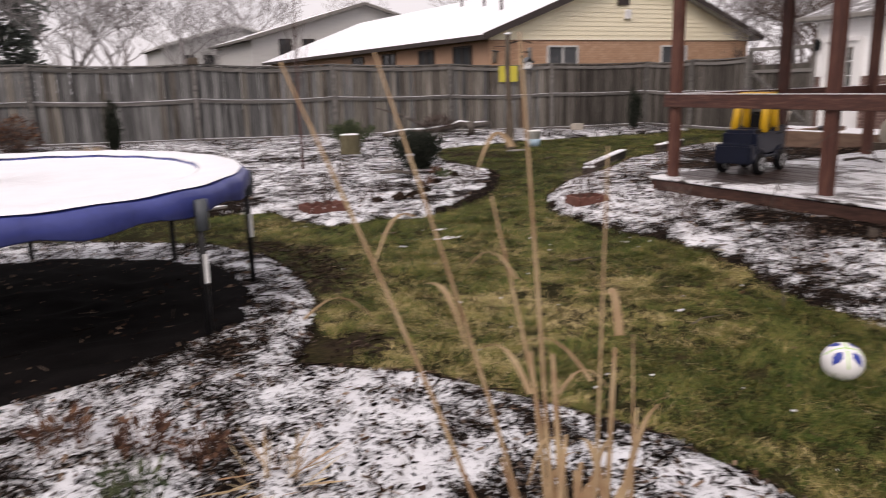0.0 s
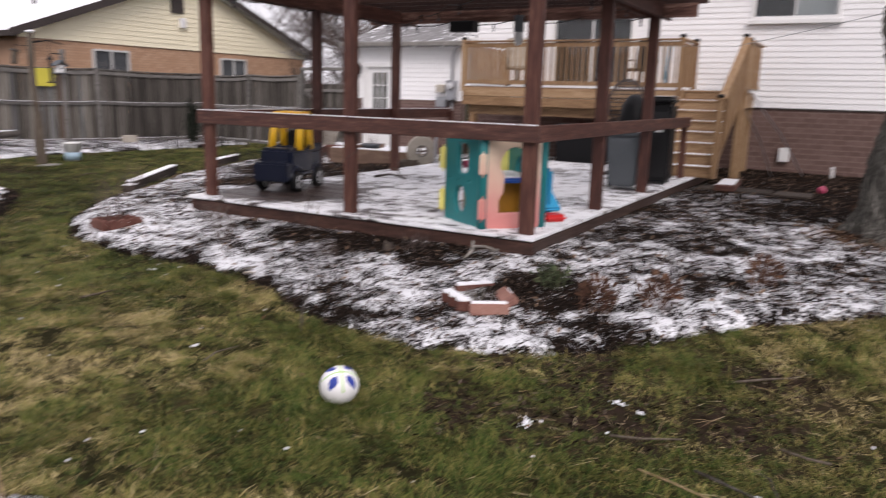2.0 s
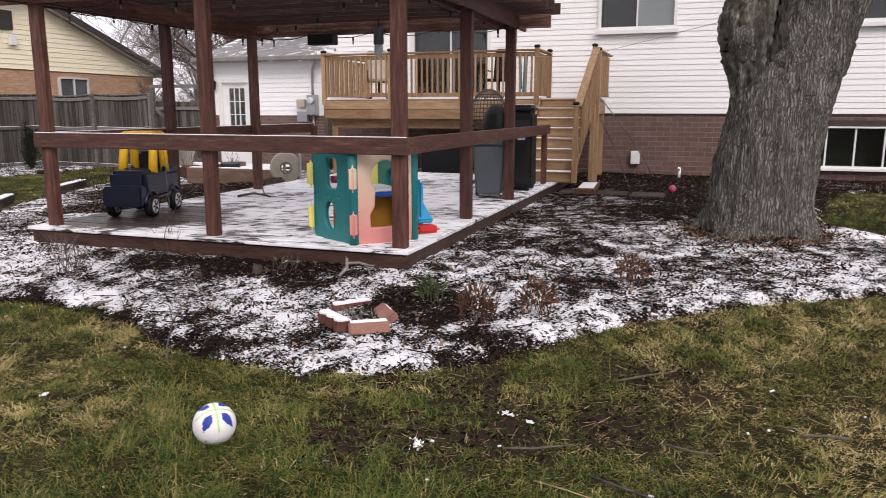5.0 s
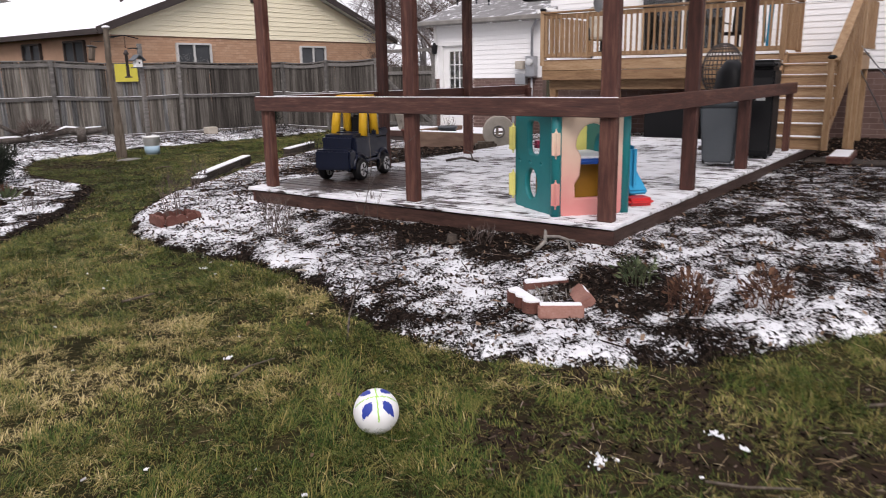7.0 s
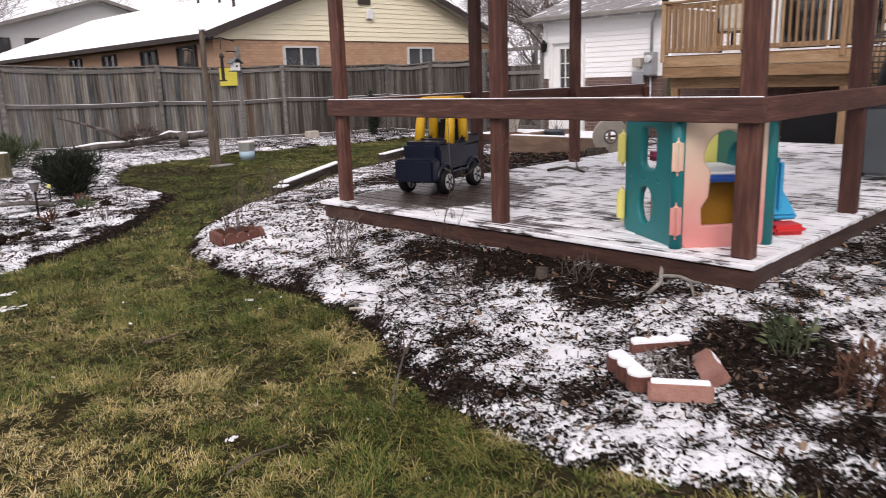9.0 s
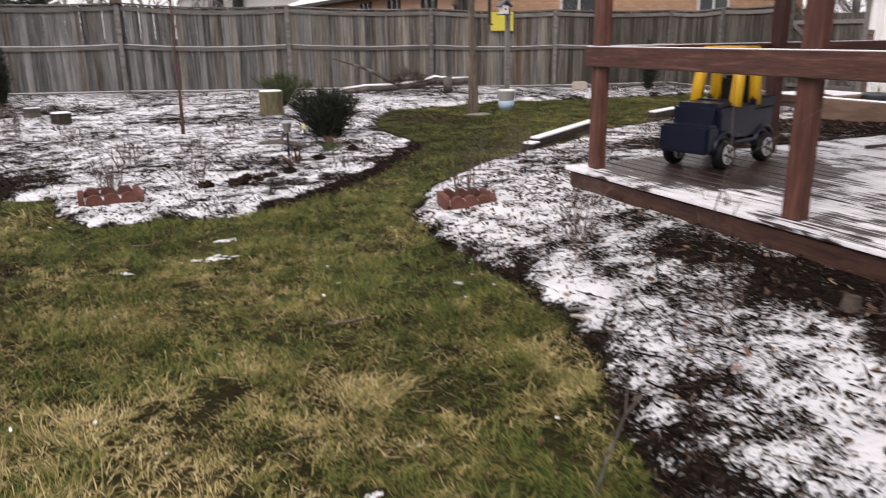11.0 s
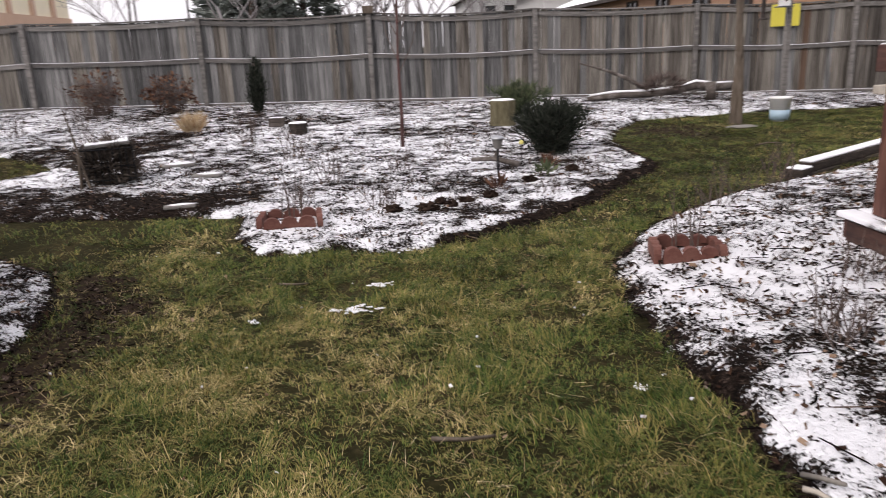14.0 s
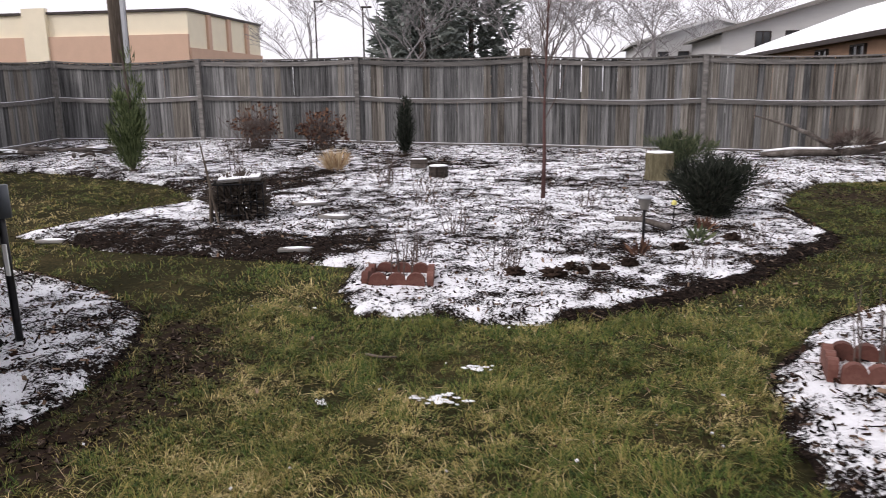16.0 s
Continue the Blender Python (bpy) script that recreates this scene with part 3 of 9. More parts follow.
BED_DECK = [(5.70, 7.6), (5.58, 6.8), (5.57, 6.1), (5.62, 5.4), (5.50, 4.7), (5.25, 4.1), (5.00, 3.4), (4.94, 2.6), (5.19, 1.88), (5.69, 1.25), (6.46, 0.57), (7.04, -0.24), (7.8, -1.42), (8.5, -2.7), (9.6, -2.9), (10.9, -2.0), (12.0, -1.4), (14.0, -1.7), (16.2, -2.3), (16.9, -7), (18.9, -7), (18.9, 12.7), (14.2, 12.9), (12.7, 12.35), (10.5, 11.5), (8.4, 9.95), (7.2, 9.2), (6.25, 8.4)]
BED_BACK = [(2.9, 9.0), (3.2, 8.40), (4.16, 8.30), (4.93, 8.42), (5.52, 8.86), (6.15, 9.35), (6.80, 10.20), (7.35, 11.0), (7.58, 11.5), (7.50, 12.2), (7.5, 13.2), (7.9, 14.3), (8.6, 15.3), (10.2, 15.9), (12.0, 16.1), (15.0, 16.3), (17.6, 16.2), (18.15, 18.85), (11.2, 19.75), (-6.9, 19.75), (-6.9, 14.9), (-3.5, 14.8), (-1.4, 14.0), (-0.2, 12.9), (-0.9, 11.6), (-1.3, 10.7), (0.2, 10.1), (1.8, 9.9), (2.8, 9.7)]
BED_NEAR = [(2.3, 0.4), (2.72, 1.3), (2.8, 1.95), (2.73, 2.5), (2.47, 3.15), (2.07, 3.88), (1.5, 4.38), (1.78, 4.85), (2.12, 5.6), (2.24, 6.6), (2.20, 7.42), (1.80, 8.37), (0.90, 9.06), (-0.3, 9.5), (-2.3, 9.1), (-3.4, 7.6), (-4.2, 4.0), (-4.2, -2.2), (1.2, -2.2)]
TRAMP, SHEET = (-0.08, 6.44), (-0.25, 6.36)


def in_poly(x, y, poly):
    inside = np.zeros(np.shape(x), bool)
    for (x0, y0), (x1, y1) in zip(poly, poly[1:] + poly[:1]):
        if y0 != y1:
            inside ^= ((y0 > y) != (y1 > y)) & (x < (x1 - x0) * (y - y0) / (y1 - y0) + x0)
    return inside


def edge_gap(x, y, poly):
    d = np.full(np.shape(x), 99.0)
    for (x0, y0), (x1, y1) in zip(poly, poly[1:] + poly[:1]):
        t = np.clip(((x - x0) * (x1 - x0) + (y - y0) * (y1 - y0)) / ((x1 - x0) ** 2 + (y1 - y0) ** 2), 0, 1)
        d = np.minimum(d, np.hypot(x - x0 - t * (x1 - x0), y - y0 - t * (y1 - y0)))
    return d


def wobble(x, y):
    """A cheap uneven field of about -1 to 1."""
    return (np.sin(x * 3.1 + 1.7 * np.sin(y * 2.3)) + np.sin(y * 4.3 + 1.3 * np.sin(x * 3.7)) + np.sin(x * 9.7 + y * 7.1) * 0.6 + np.sin(y * 13.3 - x * 11.9) * 0.5) / 3.1


BEDS = (BED_DECK, BED_BACK, BED_NEAR)


def bed_z(x, y, poly):
    x, y = np.asarray(x, dtype=float), np.asarray(y, dtype=float)
    d = edge_gap(x, y, poly)
    return ground_z(x, y) - 0.012 + 0.077 * smooth01(d / 0.24) + 0.012 * wobble(x * 1.3, y * 1.3) + 0.006 * wobble(x * 5, y * 5)


def land(x, y):
    """Height of whatever ground lies at a place, bed or lawn."""
    for poly in BEDS:
        if bool(in_poly(np.array(float(x)), np.array(float(y)), poly)):
            return float(bed_z(x, y, poly))
    return gz(x, y)


def spread(lo, hi, step, far):
    core = np.arange(lo, hi + step / 2, step)
    out = np.array([2, 5, 10, 20, 40, 80, 160, 320, 640.0]) * far
    return np.concatenate([lo - out[::-1], core, hi + out])


# worn muddy places on the lawn: x, y, radius
MUD = [(2.26 + 0.18 * math.sin(k * 0.5), 5.9 + 0.3 * k, 0.34) for k in range(8)] + [(2.6, 7.4, 0.35), (1.95, 4.5, 0.3), (4.75, 1.1, 0.65), (4.35, 1.5, 0.45), (5.2, 1.55, 0.55), (4.9, 0.6, 0.6), (4.2, 1.95, 0.35), (5.0, 2.1, 0.35), (5.6, 0.4, 0.4), (8.6, 14.2, 0.9)]
gx, gy = spread(-9, 21, 0.16, 1.0), spread(-6, 23, 0.16, 1.0)
GX, GY = np.meshgrid(gx, gy)
GZ = ground_z(GX, GY) * (1 - smooth01((np.maximum(np.abs(GX - 6) - 15, np.abs(GY - 8.5) - 14.5)) / 30))
nx, ny = len(gx), len(gy)
ids = np.arange(nx * ny).reshape(ny, nx)
me = raw_mesh("ground", np.stack([GX, GY, GZ], -1).reshape(-1, 3), np.stack([ids[:-1, :-1], ids[:-1, 1:], ids[1:, 1:], ids[1:, :-1]], -1).reshape(-1, 4))
mud = np.zeros(GX.shape)
for mx, my, mr in MUD:
    mud = np.maximum(mud, 1 - np.hypot(GX - mx, GY - my) / (mr * 1.25))
me.attributes.new("mud", "FLOAT", "POINT").data.foreach_set("value", np.clip(mud * 2, 0, 1).astype(np.float32).ravel())
me.materials.append(M["soil"])
me.shade_smooth()
tagged(new("ground", me), "matted winter lawn soil with thin yellow-green grass", "lawn", kind="structure")


def bare_of(X, Y, poly):
    """How free of snow a place in a bed is: trenched edges, turned soil, sheltered ground; drifts count the other way."""
    d = edge_gap(X, Y, poly)
    bare = np.zeros(np.shape(X))
    for bx, by, br in DRIFTS:
        rr = np.hypot(X - bx, Y - by) + 0.3 * wobble(X * 1.3 + by, Y * 1.3 + bx) * min(1, br)
        bare = np.minimum(bare, -0.82 * (1 - smooth01((rr - br * 0.4) / (br * 0.7))))
    for bx, by, br, bs in BARE:
        rr = np.hypot(X - bx, Y - by) + 0.25 * wobble(X * 1.6 + by, Y * 1.6 + bx) * min(1, br)
        b = bs * (1 - smooth01((rr - br * 0.75) / (br * 0.5)) if bs < 1.2 else 1.3 * (1 - smooth01((rr - br * 0.93) / (br * 0.13))))
        bare = np.where(b > 0.02, np.maximum(bare, b), bare)
    edge = 0.42 * (1 - smooth01((d - 0.0 - 0.09 * wobble(X * 0.8, Y * 0.8) - 0.06 * wobble(X * 3, Y * 3)) / 0.14))
    if poly is BED_BACK:
        cut = 1.1 * (1 - smooth01((d - 0.17 - 0.07 * wobble(X * 2.1, Y * 2.1)) / 0.07)) * smooth01((X - 4.5) / 0.5) * (1 - smooth01((Y - 12.0) / 1.0))
    elif poly is BED_DECK:
        cut = 0.6 * (1 - smooth01((d - 0.07 - 0.09 * wobble(X * 2.1, Y * 2.1)) / 0.10)) * (1 - smooth01((X - 5.9) / 0.4)) * smooth01((Y - 3.4) / 0.8)
    else:
        cut = 0.7 * (1 - smooth01((d - 0.05 - 0.05 * wobble(X * 2.1, Y * 2.1)) / 0.08)) * smooth01((Y - 4.6) / 0.5)
    return np.maximum(bare, np.maximum(edge, cut))


def make_bed(poly, step, label, name):
    px, py = np.array(poly).T
    x, y = np.arange(px.min() - step, px.max() + step, step), np.arange(py.min() - step, py.max() + step, step)
    X, Y = np.meshgrid(x, y)
    J = 0.3 * step
    X, Y = X + J * np.sin(Y * 97 + X * 31), Y + J * np.sin(X * 83 - Y * 57)
    inside = in_poly(X + 0.05 * wobble(Y * 2, X * 2), Y + 0.05 * wobble(X * 2 + 3, Y * 2), poly)
    Z = bed_z(X, Y, poly)
    bare = bare_of(X, Y, poly)
    idx = np.full(X.shape, -1)
    idx[inside] = np.arange(inside.sum())
    q = np.stack([idx[:-1, :-1], idx[:-1, 1:], idx[1:, 1:], idx[1:, :-1]], -1).reshape(-1, 4)
    q = q[(q >= 0).all(1)]
    me = raw_mesh(name, np.stack([X[inside], Y[inside], Z[inside]], -1), q)
    me.attributes.new("bare", "FLOAT", "POINT").data.foreach_set("value", bare[inside].astype(np.float32))
    me.materials.append(M["mulch"])
    me.shade_smooth()
    return tagged(new(name, me), label, "mulch bed", kind="structure")


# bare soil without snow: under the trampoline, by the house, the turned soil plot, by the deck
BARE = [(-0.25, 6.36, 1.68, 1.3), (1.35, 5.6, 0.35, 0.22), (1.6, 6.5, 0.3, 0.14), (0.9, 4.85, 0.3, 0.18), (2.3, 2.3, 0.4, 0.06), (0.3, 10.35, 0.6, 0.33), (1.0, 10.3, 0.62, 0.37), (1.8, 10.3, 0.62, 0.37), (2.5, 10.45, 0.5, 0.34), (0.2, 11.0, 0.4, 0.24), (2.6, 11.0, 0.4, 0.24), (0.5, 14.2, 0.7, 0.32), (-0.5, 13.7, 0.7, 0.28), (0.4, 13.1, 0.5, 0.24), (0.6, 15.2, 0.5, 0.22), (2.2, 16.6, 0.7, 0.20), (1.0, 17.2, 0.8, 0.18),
        (12.4, 1.0, 1.7, 0.27), (13.8, 0.8, 2.2, 0.34), (15.5, -0.2, 2.4, 0.56), (17.0, 1.5, 2.2, 0.64), (17.0, -3.5, 2.5, 0.40), (10.9, 2.3, 1.0, 0.24), (8.9, 2.35, 0.5, 0.16), (8.66, 1.3, 0.45, 0.21), (7.05, 4.4, 0.42, 0.32), (7.0, 5.3, 0.38, 0.29), (7.0, 6.0, 0.3, 0.22), (6.9, 3.5, 0.45, 0.30), (7.3, 2.6, 0.3, 0.20), (6.45, 2.25, 0.42, 0.37), (6.2, 2.05, 0.25, 0.24), (7.1, 1.15, 0.35, 0.21), (6.6, 0.75, 0.3, 0.13), (5.6, 3.7, 0.3, 0.11), (5.3, 3.5, 0.3, 0.13), (6.35, 10.05, 0.22, 0.32), (6.95, 10.65, 0.22, 0.32), (5.65, 9.45, 0.2, 0.28), (5.0, 9.35, 0.25, 0.26), (4.6, 9.5, 0.2, 0.24), (10.5, 8.8, 1.3, 0.32), (13, 9.5, 2.0, 0.40), (2.3, 3.0, 0.4, 0.08), (1.9, 2.6, 0.4, 0.08), (1.75, 2.3, 0.3, 0.20)]
# thicker drifts: x, y, radius
DRIFTS = [(0.6, 4.3, 0.5), (0.0, 3.9, 0.6), (1.2, 4.5, 0.3), (7.75, 1.85, 0.8), (7.3, 1.7, 0.5), (6.24, 5.3, 0.5), (5.95, 4.1, 0.5), (5.35, 2.3, 0.5), (5.9, 1.4, 0.5), (6.3, 1.1, 0.4), (8.1, 0.1, 0.9), (6.5, 6.9, 0.6), (6.8, 8.3, 0.7), (1.9, 5.4, 0.35), (2.0, 6.8, 0.35), (4.2, 9.5, 0.8), (5.5, 11.5, 1.2), (3.4, 13.0, 1.0), (4.6, 15.5, 1.2), (3.3, 11.0, 0.9), (9.0, -1.2, 0.9), (8.9, -0.5, 0.8), (9.6, 0.7, 0.7), (9.7, 0.1, 0.9), (9.3, -0.2, 0.9), (8.8, -1.0, 0.9), (9.9, -1.2, 0.6), (10.2, 1.0, 0.7), (8.3, -0.9, 0.7), (7.3, 0.5, 0.5), (8.5, 0.7, 0.5), (7.6, 8.6, 0.7), (1.4, 12.0, 0.5), (-2.5, 16.0, 1.2)]
make_bed(BED_DECK, 0.06, "dark bark mulch bed dusted with patchy snow round the deck", "ground_bed_deck")
make_bed(BED_BACK, 0.06, "dark mulch garden bed under thin snow along the fence", "ground_bed_back")
make_bed(BED_NEAR, 0.045, "bark mulch bed with patchy snow round the trampoline", "ground_bed_near")


# ---- fence ----
def bar_mesh(name, p0, p1, sag, h, d, material, steps=8):
    """A timber from p0 to p1 that sags in the middle."""
    p0, p1 = Vector(p0), Vector(p1)
    side = (p1 - p0).cross(Vector((0, 0, 1))).normalized() * d / 2
    bm = bmesh.new()
    rings = []
    for i in range(steps + 1):
        t = i / steps
        c = p0.lerp(p1, t) - Vector((0, 0, sag * 4 * t * (1 - t)))
        rings.append([bm.verts.new(c + side * a + Vector((0, 0, b * h / 2))) for a, b in ((-1, -1), (1, -1), (1, 1), (-1, 1))])
    for a, b in zip(rings, rings[1:]):
        for k in range(4):
            bm.faces.new((a[k], a[(k + 1) % 4], b[(k + 1) % 4], b[k]))
    bm.faces.new(rings[0][::-1])
    bm.faces.new(rings[-1])
    return bm


def picket_mesh(k, wood="fence"):
    bm = bmesh.new()
    w = 0.068
    top = [(-w, 0.985), (-w + 0.02, 1.0), (w - 0.02, 1.0), (w, 0.985)] if k % 2 else [(-w, 1.0), (w, 1.0)]
    ring = [(-w, 0.0), (w, 0.0)] + top[::-1]
    f = [bm.verts.new((x, -0.009, z)) for x, z in ring]
    b = [bm.verts.new((x, 0.009, z)) for x, z in ring]
    bm.faces.new(f)
    bm.faces.new(b[::-1])
    for i in range(len(ring)):
        j = (i + 1) % len(ring)
        bm.faces.new((f[j], f[i], b[i], b[j]))
    bm.normal_update()
    bmesh.ops.recalc_face_normals(bm, faces=bm.faces)
    return mesh_of("picket", bm, wood)


PICKETS = [picket_mesh(k) for k in range(4)]
PICKETS_WARM = [picket_mesh(k, "fence_warm") for k in range(4)]
PICKETS_DARK = [picket_mesh(k, "fence_dark") for k in range(4)]
PICKET_FRESH = picket_mesh(0, "fence_fresh")


def fence_line(name, posts, tops, side, label, seed, lift=0.0):
    """Posts, sagging rails and single pickets along a line of (x, y); side turns the rails to the yard."""
    rnd = random.Random(seed)
    f = tagged(new(name), label, "fence", kind="structure")
    pm = mesh_of("fence_post", boxed((0, 0, 0.5), (0.095, 0.095, 1.0), 0.006), "fence_rail")
    for i, (p, zt) in enumerate(zip(posts, tops)):
        q = posts[min(i + 1, len(posts) - 1)] if i + 1 < len(posts) else posts[i - 1]
        ang = math.degrees(math.atan2(q[1] - p[1], q[0] - p[0]))
        u = Vector((math.cos(radians(ang)), math.sin(radians(ang)), 0)) * (1 if i + 1 < len(posts) else -1)
        nrm = Vector((u.y, -u.x, 0)) * side
        zb = gz(*p) - 0.1
        piece("fence_post", pm, (p[0] + nrm.x * 0.06, p[1] + nrm.y * 0.06, zb), f, ang, (1, 1, zt + 0.03 - zb), rx=rnd.uniform(-0.6, 0.6))
        if i + 1 == len(posts):
            break
        zt2 = tops[i + 1]
        length = math.dist(p, q)
        sag = rnd.uniform(0.03, 0.075)
        for frac, sg, nm in ((0.955, sag, "top_rail"), (0.53, sag * 0.8, "middle_rail"), (0.0, 0.01, "bottom_rail")):
            z0, z1 = gz(*p) + 0.05 + frac * (zt - gz(*p) - 0.05), gz(*q) + 0.05 + frac * (zt2 - gz(*q) - 0.05)
            o = nrm * 0.028
            a, b = Vector((p[0], p[1], z0)) + u * 0.05 + o, Vector((q[0], q[1], z1)) - u * 0.05 + o
            part(nm, bar_mesh(nm, a, b, sg, 0.09, 0.038, "fence_rail"), "fence_rail", f)
            if nm != "top_rail":
                part("snow_line", bar_mesh(nm, a + Vector((0, 0, 0.049)), b + Vector((0, 0, 0.049)), sg, 0.010, 0.034, "snow"), "snow", f, "thin line of snow")
        part("cap_rail", bar_mesh("cap", Vector((p[0], p[1], zt + 0.016)), Vector((q[0], q[1], zt2 + 0.016)), sag, 0.03, 0.085, "fence_rail"), "fence_rail", f)
        n = int(length / 0.14)
        for k in range(n):
            t = (k + 0.5) / n
            x, y = p[0] + (q[0] - p[0]) * t, p[1] + (q[1] - p[1]) * t
            zb = gz(x, y) - 0.02
            zz = zt + (zt2 - zt) * t - sag * 4 * t * (1 - t) + rnd.uniform(-0.006, 0.006)
            # pickets past x 14.75 take the wood with painted shade
            wood = PICKETS_DARK if x > 14.75 else PICKETS_WARM if rnd.random() < (0.75 if 7.5 < x < 14.8 else 0.15) else PICKETS
            piece("picket", PICKET_FRESH if rnd.random() < 0.012 else rnd.choice(wood), (x + rnd.uniform(-0.002, 0.002), y + rnd.uniform(-0.004, 0.004), zb), f, ang + rnd.uniform(-1, 1), (length / n / 0.1395, 1, zz - zb), ry=rnd.uniform(-0.25, 0.25))
    return f


FX = [-6.95, -3.33, 0.30, 3.93, 7.56, 11.19]
fence_line("wall_fence_back", [(x, 19.7) for x in FX] + [(14.75, 19.5), (18.2, 18.9)], [2.34, 2.32, 2.30, 2.27, 2.22, 2.17, 2.14, 2.12], 1, "weathered grey board fence with sagging rails", 1)
fence_line("wall_fence_left", [(-6.95, 9.0), (-6.95, 12.6), (-6.95, 16.2), (-6.95, 19.7)], [2.1, 2.2, 2.28, 2.34], 1, "weathered grey board side fence", 2)
fence_line("wall_fence_house_side", [(18.2, 18.9), (18.2, 16.9), (18.2, 14.9)], [2.12, 2.12, 2.13], 1, "weathered grey board fence beside the garage", 3)


# ---- garden gate ----
gate = thing("garden_gate", (18.2, 13.85, gz(18.2, 13.85)), "weathered wooden garden gate with a diagonal brace beside the garage", "gate")
for y in (-1.0, 0.98):
    part("gate_post", boxed((0, y, 1.12), (0.11, 0.11, 2.3), 0.006), "fence_rail", gate)
# gate boards share the fence wood darkened for shade
for k in range(13):
    part("board", boxed((0.02, -0.87 + k * 0.142, 0.98), (0.018, 0.137, 1.8), 0.003), "fence_dark", gate)
for z in (0.3, 1.7):
    part("rail", boxed((-0.015, -0.02, z), (0.04, 1.8, 0.09), 0.004), "fence_rail", gate)
part("brace", boxed((-0.016, -0.02, 1.0), (0.036, 2.2, 0.09), 0.004, pose(0, 0, 0, 37)), "fence_rail", gate)
part("top_bar", boxed((0, -0.01, 2.3), (0.09, 2.1, 0.09), 0.005), "fence_rail", gate)

# ---- lower deck with pergola ----
DZ = 0.42
PX, PY = (7.34, 9.37, 11.4), (2.85, 4.94, 7.06)
deck = thing("timber_deck", (0, 0, 0), "low red-stained timber deck with snow lying along its boards", "deck")
part("front_fascia", boxed((7.215, 4.97, 0.265), (0.04, 4.50, 0.21), 0.004), "fascia", deck, "red-brown fascia board")
# side face: wetness and the shade of facing away, both in the colour
part("side_fascia", boxed((11.36, 2.74, 0.27), (8.28, 0.04, 0.22), 0.004), "redwood_wet_shade", deck)
part("rear_fascia", boxed((11.36, 7.27, 0.27), (8.28, 0.04, 0.22), 0.004), "redwood_x", deck)
part("end_fascia", boxed((15.52, 5.0, 0.27), (0.04, 4.46, 0.22), 0.004), "redwood_y", deck)
part("skirt", boxed((11.36, 4.93, 0.10), (8.0, 4.4, 0.2)), "dark_trim", deck)
bd = mesh_of("deck_board", boxed((0, 0, 0), (0.130, 4.60, 0.036), 0.006), "deckboard")
for k in range(57):
    piece("deck_board", bd, (7.235 + k * 0.1458, 5.005, DZ - 0.018 + 0.002 * math.sin(k * 2.3)), deck)

pergola = thing("pergola", (0, 0, DZ), "red-brown timber pergola with a single rail round the deck", "pergola")
post_m = mesh_of("post", boxed((0, 0, 1.275), (0.092, 0.14, 2.55), 0.008), "redwood")
for x, y in [(7.34, 2.85), (7.34, 4.94), (7.34, 7.06), (9.37, 2.85), (11.4, 2.85), (9.37, 7.06), (11.4, 7.06)]:
    piece("post", post_m, (x, y, 0), pergola)
short = mesh_of("short_post", boxed((0, 0, 0.5), (0.092, 0.092, 0.98), 0.008), "redwood")
for x, y in [(13.82, 2.85), (13.3, 7.06)]:
    piece("short_post", short, (x, y, 0), pergola)
part("front_rail", boxed((7.27, 4.955, 0.953), (0.05, 4.44, 0.158), 0.006), "redwood_y", pergola)
part("side_rail", boxed((10.58, 2.78, 0.953), (6.55, 0.05, 0.158), 0.006), "redwood_x", pergola)
part("rear_rail", boxed((10.4, 7.13, 0.953), (6.0, 0.05, 0.158), 0.006), "redwood_x", pergola)
part("rail_snow", boxed((7.27, 4.955, 1.036), (0.04, 4.40, 0.008), 0.003), "snow", pergola, "thin line of snow on the rail")
part("rail_snow", boxed((10.4, 7.13, 1.036), (5.9, 0.04, 0.008), 0.003), "snow", pergola, "thin line of snow on the rail")
for y in PY:
    for dy in (-0.09, 0.09):
        if y != 4.94:
            part("beam", boxed((9.4, y + dy, 2.48), (4.9, 0.04, 0.19), 0.005), "redwood_x", pergola)
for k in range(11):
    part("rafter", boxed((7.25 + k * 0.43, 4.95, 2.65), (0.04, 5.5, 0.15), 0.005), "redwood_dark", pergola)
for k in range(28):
    part("purlin", boxed((9.4, 2.42 + k * 0.188, 2.75), (5.0, 0.085, 0.04), 0.003), "redwood_wet_shade", pergola)


# ---- house ----
def sheet_with_holes(bm, axis_x, thick, y0, y1, z0, z1, holes):
    """An upright wall across y at x = axis_x, left open at holes (ya, yb, za, zb)."""
    ys = sorted({y0, y1, *[min(max(h[i], y0), y1) for h in holes for i in (0, 1)]})
    zs = sorted({z0, z1, *[min(max(h[i], z0), z1) for h in holes for i in (2, 3)]})
    for a, b in zip(ys, ys[1:]):
        for c, d in zip(zs, zs[1:]):
            m, n = (a + b) / 2, (c + d) / 2
            if not any(h[0] < m < h[1] and h[2] < n < h[3] for h in holes):
                box(bm, (axis_x + thick / 2, m, n), (thick, b - a, d - c))
    return bm


def spans(y0, y1, z, holes):
    """The stretches of a course at height z between the openings."""
    cuts = sorted((h[0], h[1]) for h in holes if h[2] - 0.06 < z < h[3])
    out, a = [], y0
    for c, d in cuts:
        if c > a:
            out.append((a, c))
        a = max(a, d)
    if a < y1:
        out.append((a, y1))
    return out


